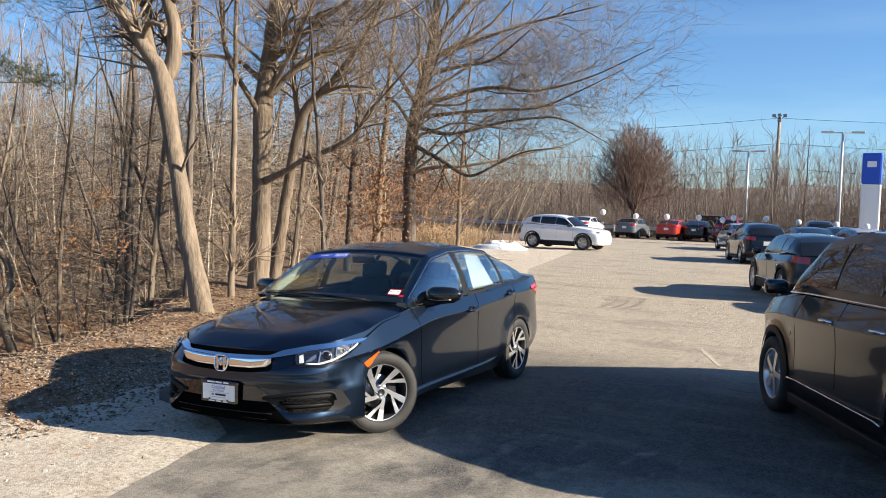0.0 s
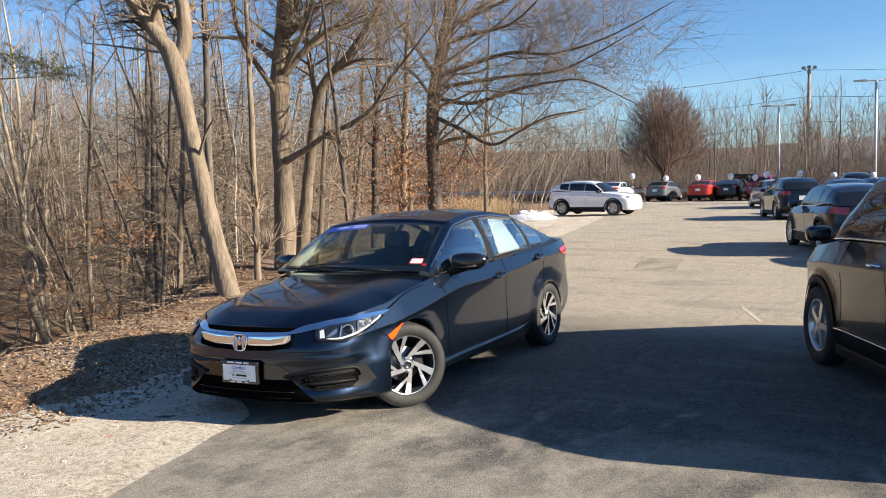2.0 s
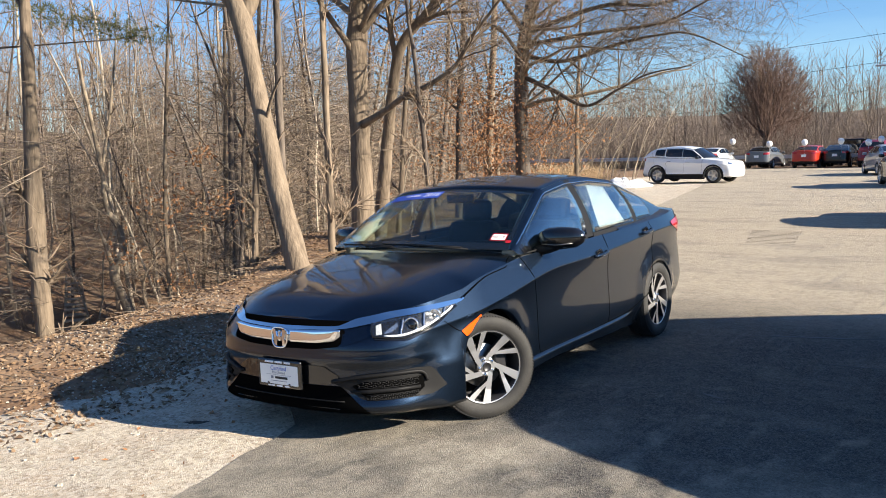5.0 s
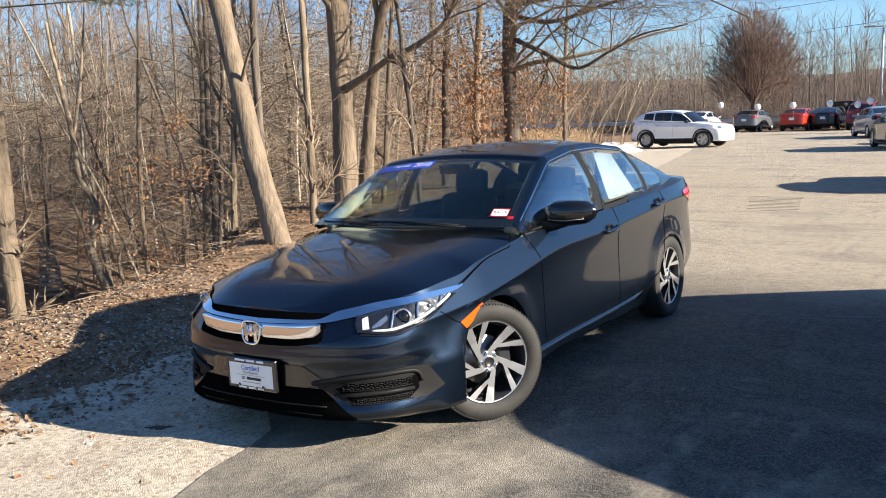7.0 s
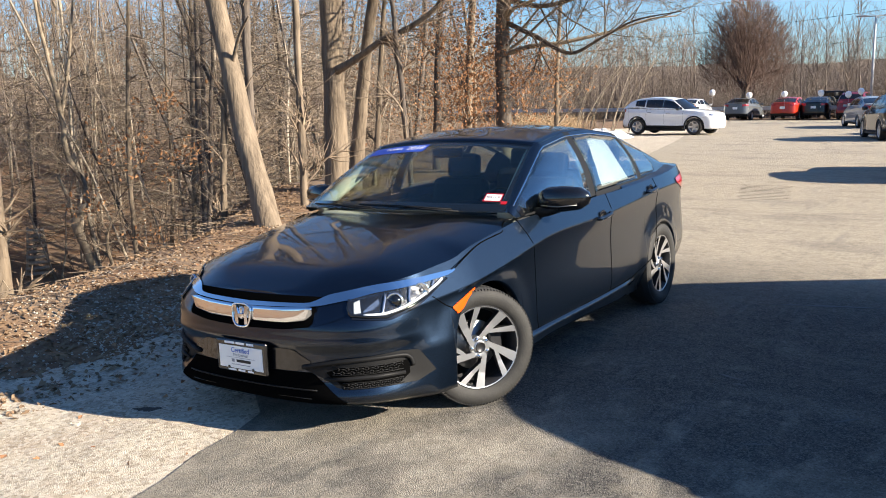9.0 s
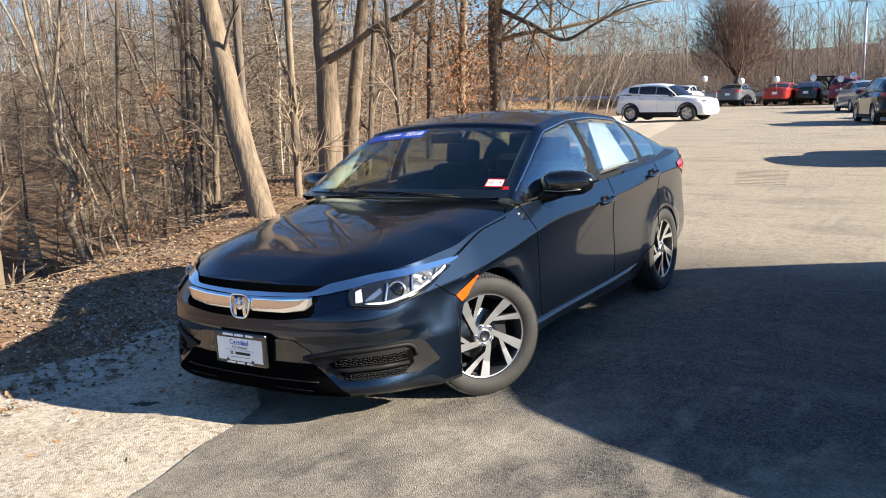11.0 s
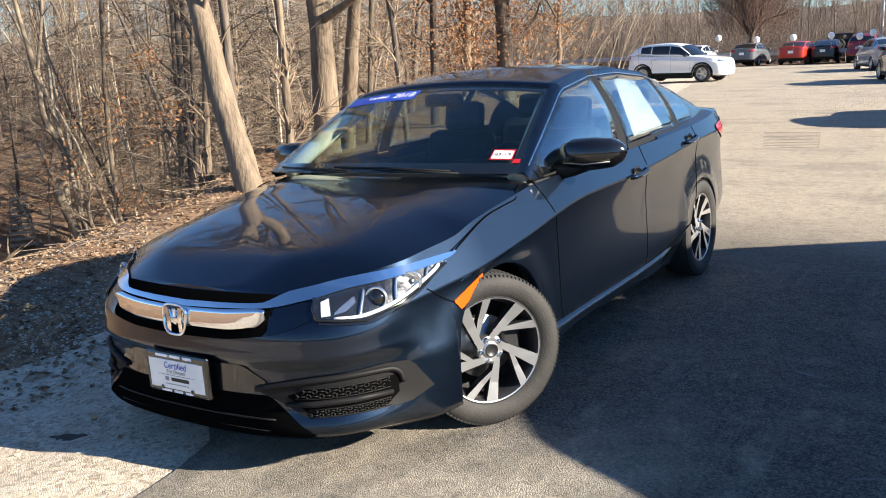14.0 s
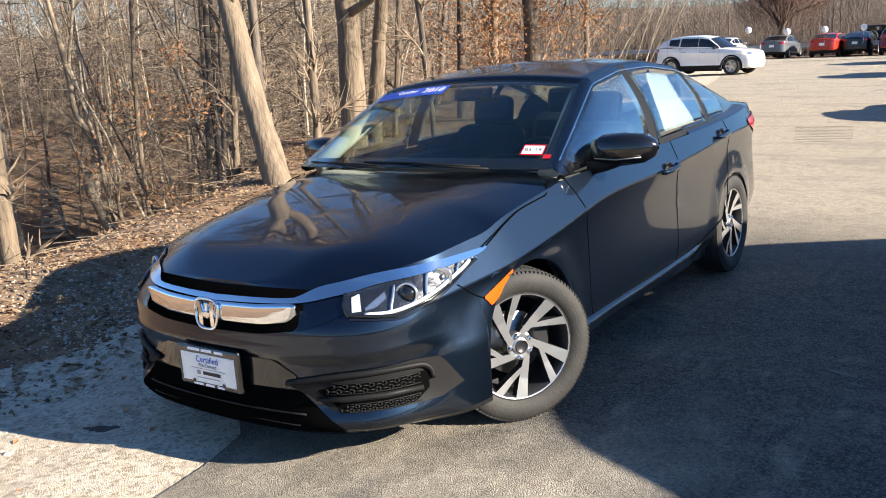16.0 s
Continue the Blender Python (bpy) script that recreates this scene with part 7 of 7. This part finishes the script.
    def screen(t, u, off=0.012):
        x, y, z = interp(k["rail"], t)
        fy, fz = interp(k["bow"], t)
        return Vector((x * u, y - fy * (1 - u * u) - off * 0.6, z + fz * (1 - u * u) + off * 0.8))
    for pts in ([(0.02, 0.62), (0.028, 0.2), (0.03, -0.2)], [(0.02, -0.05), (0.026, -0.45), (0.03, -0.85)]):
        w = mesh_ob("wiper", *tube([screen(t - 0.016, u, 0.010) for t, u in pts], 0.005, 6), M_BLACKTRIM, car)
        mesh_ob("wiper_arm", *tube([screen(-0.02, pts[0][1] + 0.05, 0.004), screen(0.0, (pts[0][1] + pts[1][1]) / 2, 0.016), screen(pts[1][0] - 0.016, pts[1][1], 0.012)], 0.005, 5), M_BLACKTRIM, w)
    # things on the glass
    def screen_patch(t0, t1, u0, u1, off, n=8):
        return grid_mesh([[tuple(screen(t0 + (t1 - t0) * i / 3, u0 + (u1 - u0) * j / n, off)) for j in range(n + 1)] for i in range(4)], flip=True)
    banner = mesh_ob("sale_banner", *screen_patch(0.241, 0.274, -0.94, -0.16, 0.006), M_BLUE, car, "blue vinyl windscreen banner")
    def screen_text(name, body, t, u, size, material, parent, off=0.008):
        a, b, c = screen(t, u, off), screen(t, u + 0.1, off), screen(t + 0.03, u, off)
        ex = (b - a).normalized()
        ey = (c - a)
        ey = (ey - ex * ey.dot(ex)).normalized()
        ez = ex.cross(ey)
        mm = Matrix((ex, ey, ez)).transposed().to_4x4()
        text_ob(name, body, size, Matrix.Translation(a) @ mm, material, parent)
    screen_text("banner_word", "2018", 0.258, -0.30, 0.075, M_WHITEINK, banner)
    screen_text("banner_word", "Certified", 0.260, -0.60, 0.042, M_WHITEINK, banner)
    sticker = mesh_ob("inspection_sticker", *screen_patch(0.042, 0.068, 0.80, 0.915, 0.006, 4), M_PAPER, car, "white sticker with a red border")
    for t0, t1, u0, u1 in ((0.039, 0.043, 0.795, 0.92), (0.067, 0.071, 0.795, 0.92), (0.039, 0.071, 0.795, 0.802), (0.039, 0.071, 0.913, 0.92)):
        mesh_ob("sticker_border", *screen_patch(t0, t1, u0, u1, 0.0065, 3), M_REDLENS, sticker)
    screen_text("sticker_word", "03-19", 0.055, 0.858, 0.034, M_BLACKINK, sticker)
    mesh_ob("small_sticker", *screen_patch(0.030, 0.042, 0.925, 0.965, 0.006, 3), M_REDLENS, car)
    ca, cb, cc, cd = (Vector(cabin_row(k, *q)) for q in ((0.545, 0.10), (0.70, 0.10), (0.685, 0.86), (0.585, 0.86)))
    rows = []
    for i in range(7):
        lowp, top = ca.lerp(cb, i / 6), cd.lerp(cc, i / 6)
        rows.append([tuple(lowp.lerp(top, j / 5) + Vector((-0.014, 0, 0))) for j in range(6)])
    mesh_ob("window_sheet", *grid_mesh(rows, flip=True), M_PAPER, car, "white paper sheet on the rear side window")
    # inside
    box_part("floor_pan", (1.4, 3.7, 0.06), (0, 1.3, 0.24), M_GAP, car, r=0.02)
    box_part("bulkhead", (1.45, 0.05, 0.55), (0, 0.42, 0.55), M_GAP, car, r=0.01)
    box_part("rear_shelf", (1.3, 0.55, 0.04), (0, 3.05, 0.99), M_SEAT, car, r=0.01)
    dash = mesh_ob("dashboard", *grid_mesh([[(0.74 * u, y, z + 0.03 * (1 - u * u) * w) for u in [i / 8 - 1 for i in range(17)]] for y, z, w in ((0.42, 0.90, 1), (0.62, 0.925, 1), (0.80, 0.92, 1), (0.88, 0.87, 0.6), (0.90, 0.65, 0))]), M_SEAT, car)
    bm = rounded_box(0.36, 0.2, 0.09, 0.04, 3)
    bmesh.ops.translate(bm, vec=(0.37, 0.80, 0.955), verts=bm.verts)
    part("instrument_hood", bm, M_BLACKTRIM, dash, smooth=True)
    ring = [(0.37 + 0.185 * math.cos(a), 1.02 + 0.07 * math.sin(a), 0.88 + 0.17 * math.sin(a)) for a in [2 * math.pi * i / 32 for i in range(33)]]
    wheel = mesh_ob("steering_wheel", *tube(ring, 0.016, 8, caps=False), M_BLACKTRIM, car)
    for a in (0.0, math.pi, -math.pi / 2):
        mesh_ob("steering_spoke", *tube([(0.37, 1.0, 0.88), (0.37 + 0.18 * math.cos(a), 1.02 + 0.07 * math.sin(a), 0.88 + 0.165 * math.sin(a))], 0.022, 6), M_BLACKTRIM, wheel)
    for x, y in ((0.37, 1.45), (-0.37, 1.45), (0.36, 2.42), (-0.36, 2.42)):
        seat = box_part("seat", (0.5, 0.52, 0.2), (x, y - 0.1, 0.45), M_SEAT, car, r=0.06)
        box_part("seat_back", (0.48, 0.16, 0.62), (x, y + 0.25, 0.78), M_SEAT, seat, r=0.07, rot=Matrix.Rotation(radians(-14), 4, "X"))
        box_part("headrest", (0.27, 0.11, 0.19), (x, y + 0.36, 1.16), M_SEAT, seat, r=0.045, rot=Matrix.Rotation(radians(-10), 4, "X"))
        for dx in (-0.06, 0.06):
            mesh_ob("headrest_post", *tube([(x + dx, y + 0.35, 1.0), (x + dx, y + 0.36, 1.12)], 0.006, 5), M_CHROME, seat)
    box_part("rear_mirror", (0.24, 0.03, 0.065), (0, 1.02, 1.30), M_BLACKTRIM, car, r=0.02)
    for sd in both:
        box_part("door_card", (0.04, 2.4, 0.62), (sd * 0.775, 1.75, 0.62), M_SEAT, car, r=0.015)
    mesh_ob("headliner", *cabin_sheet(k, 0.31, 0.76, 14, 12, -0.05), M_LINER, car)
    for sd in both:
        mesh_ob("pillar_trim", *tube([(sd * (x - 0.055), y + 0.02, z - (0.03 if sd < 0 else 0.055)) for x, y, z in (interp(k["rail"], t) for t in (0.02, 0.1, 0.2, 0.29))], 0.05, 6), M_LINER, car)
    for sd in both:
        alloy_wheel(car, (sd * 0.80, -0.012, 0.318), sd, -FRONT_STEER)
        alloy_wheel(car, (sd * 0.78, 2.70, 0.322), sd, 0)
    return car


FRONT_STEER = 32.0
LEAN = Matrix.Translation((0.8, 0, 0)) @ Matrix.Rotation(radians(-1.7), 4, "Y") @ Matrix.Translation((-0.8, 0, 0))
blue_sedan(LEAN)
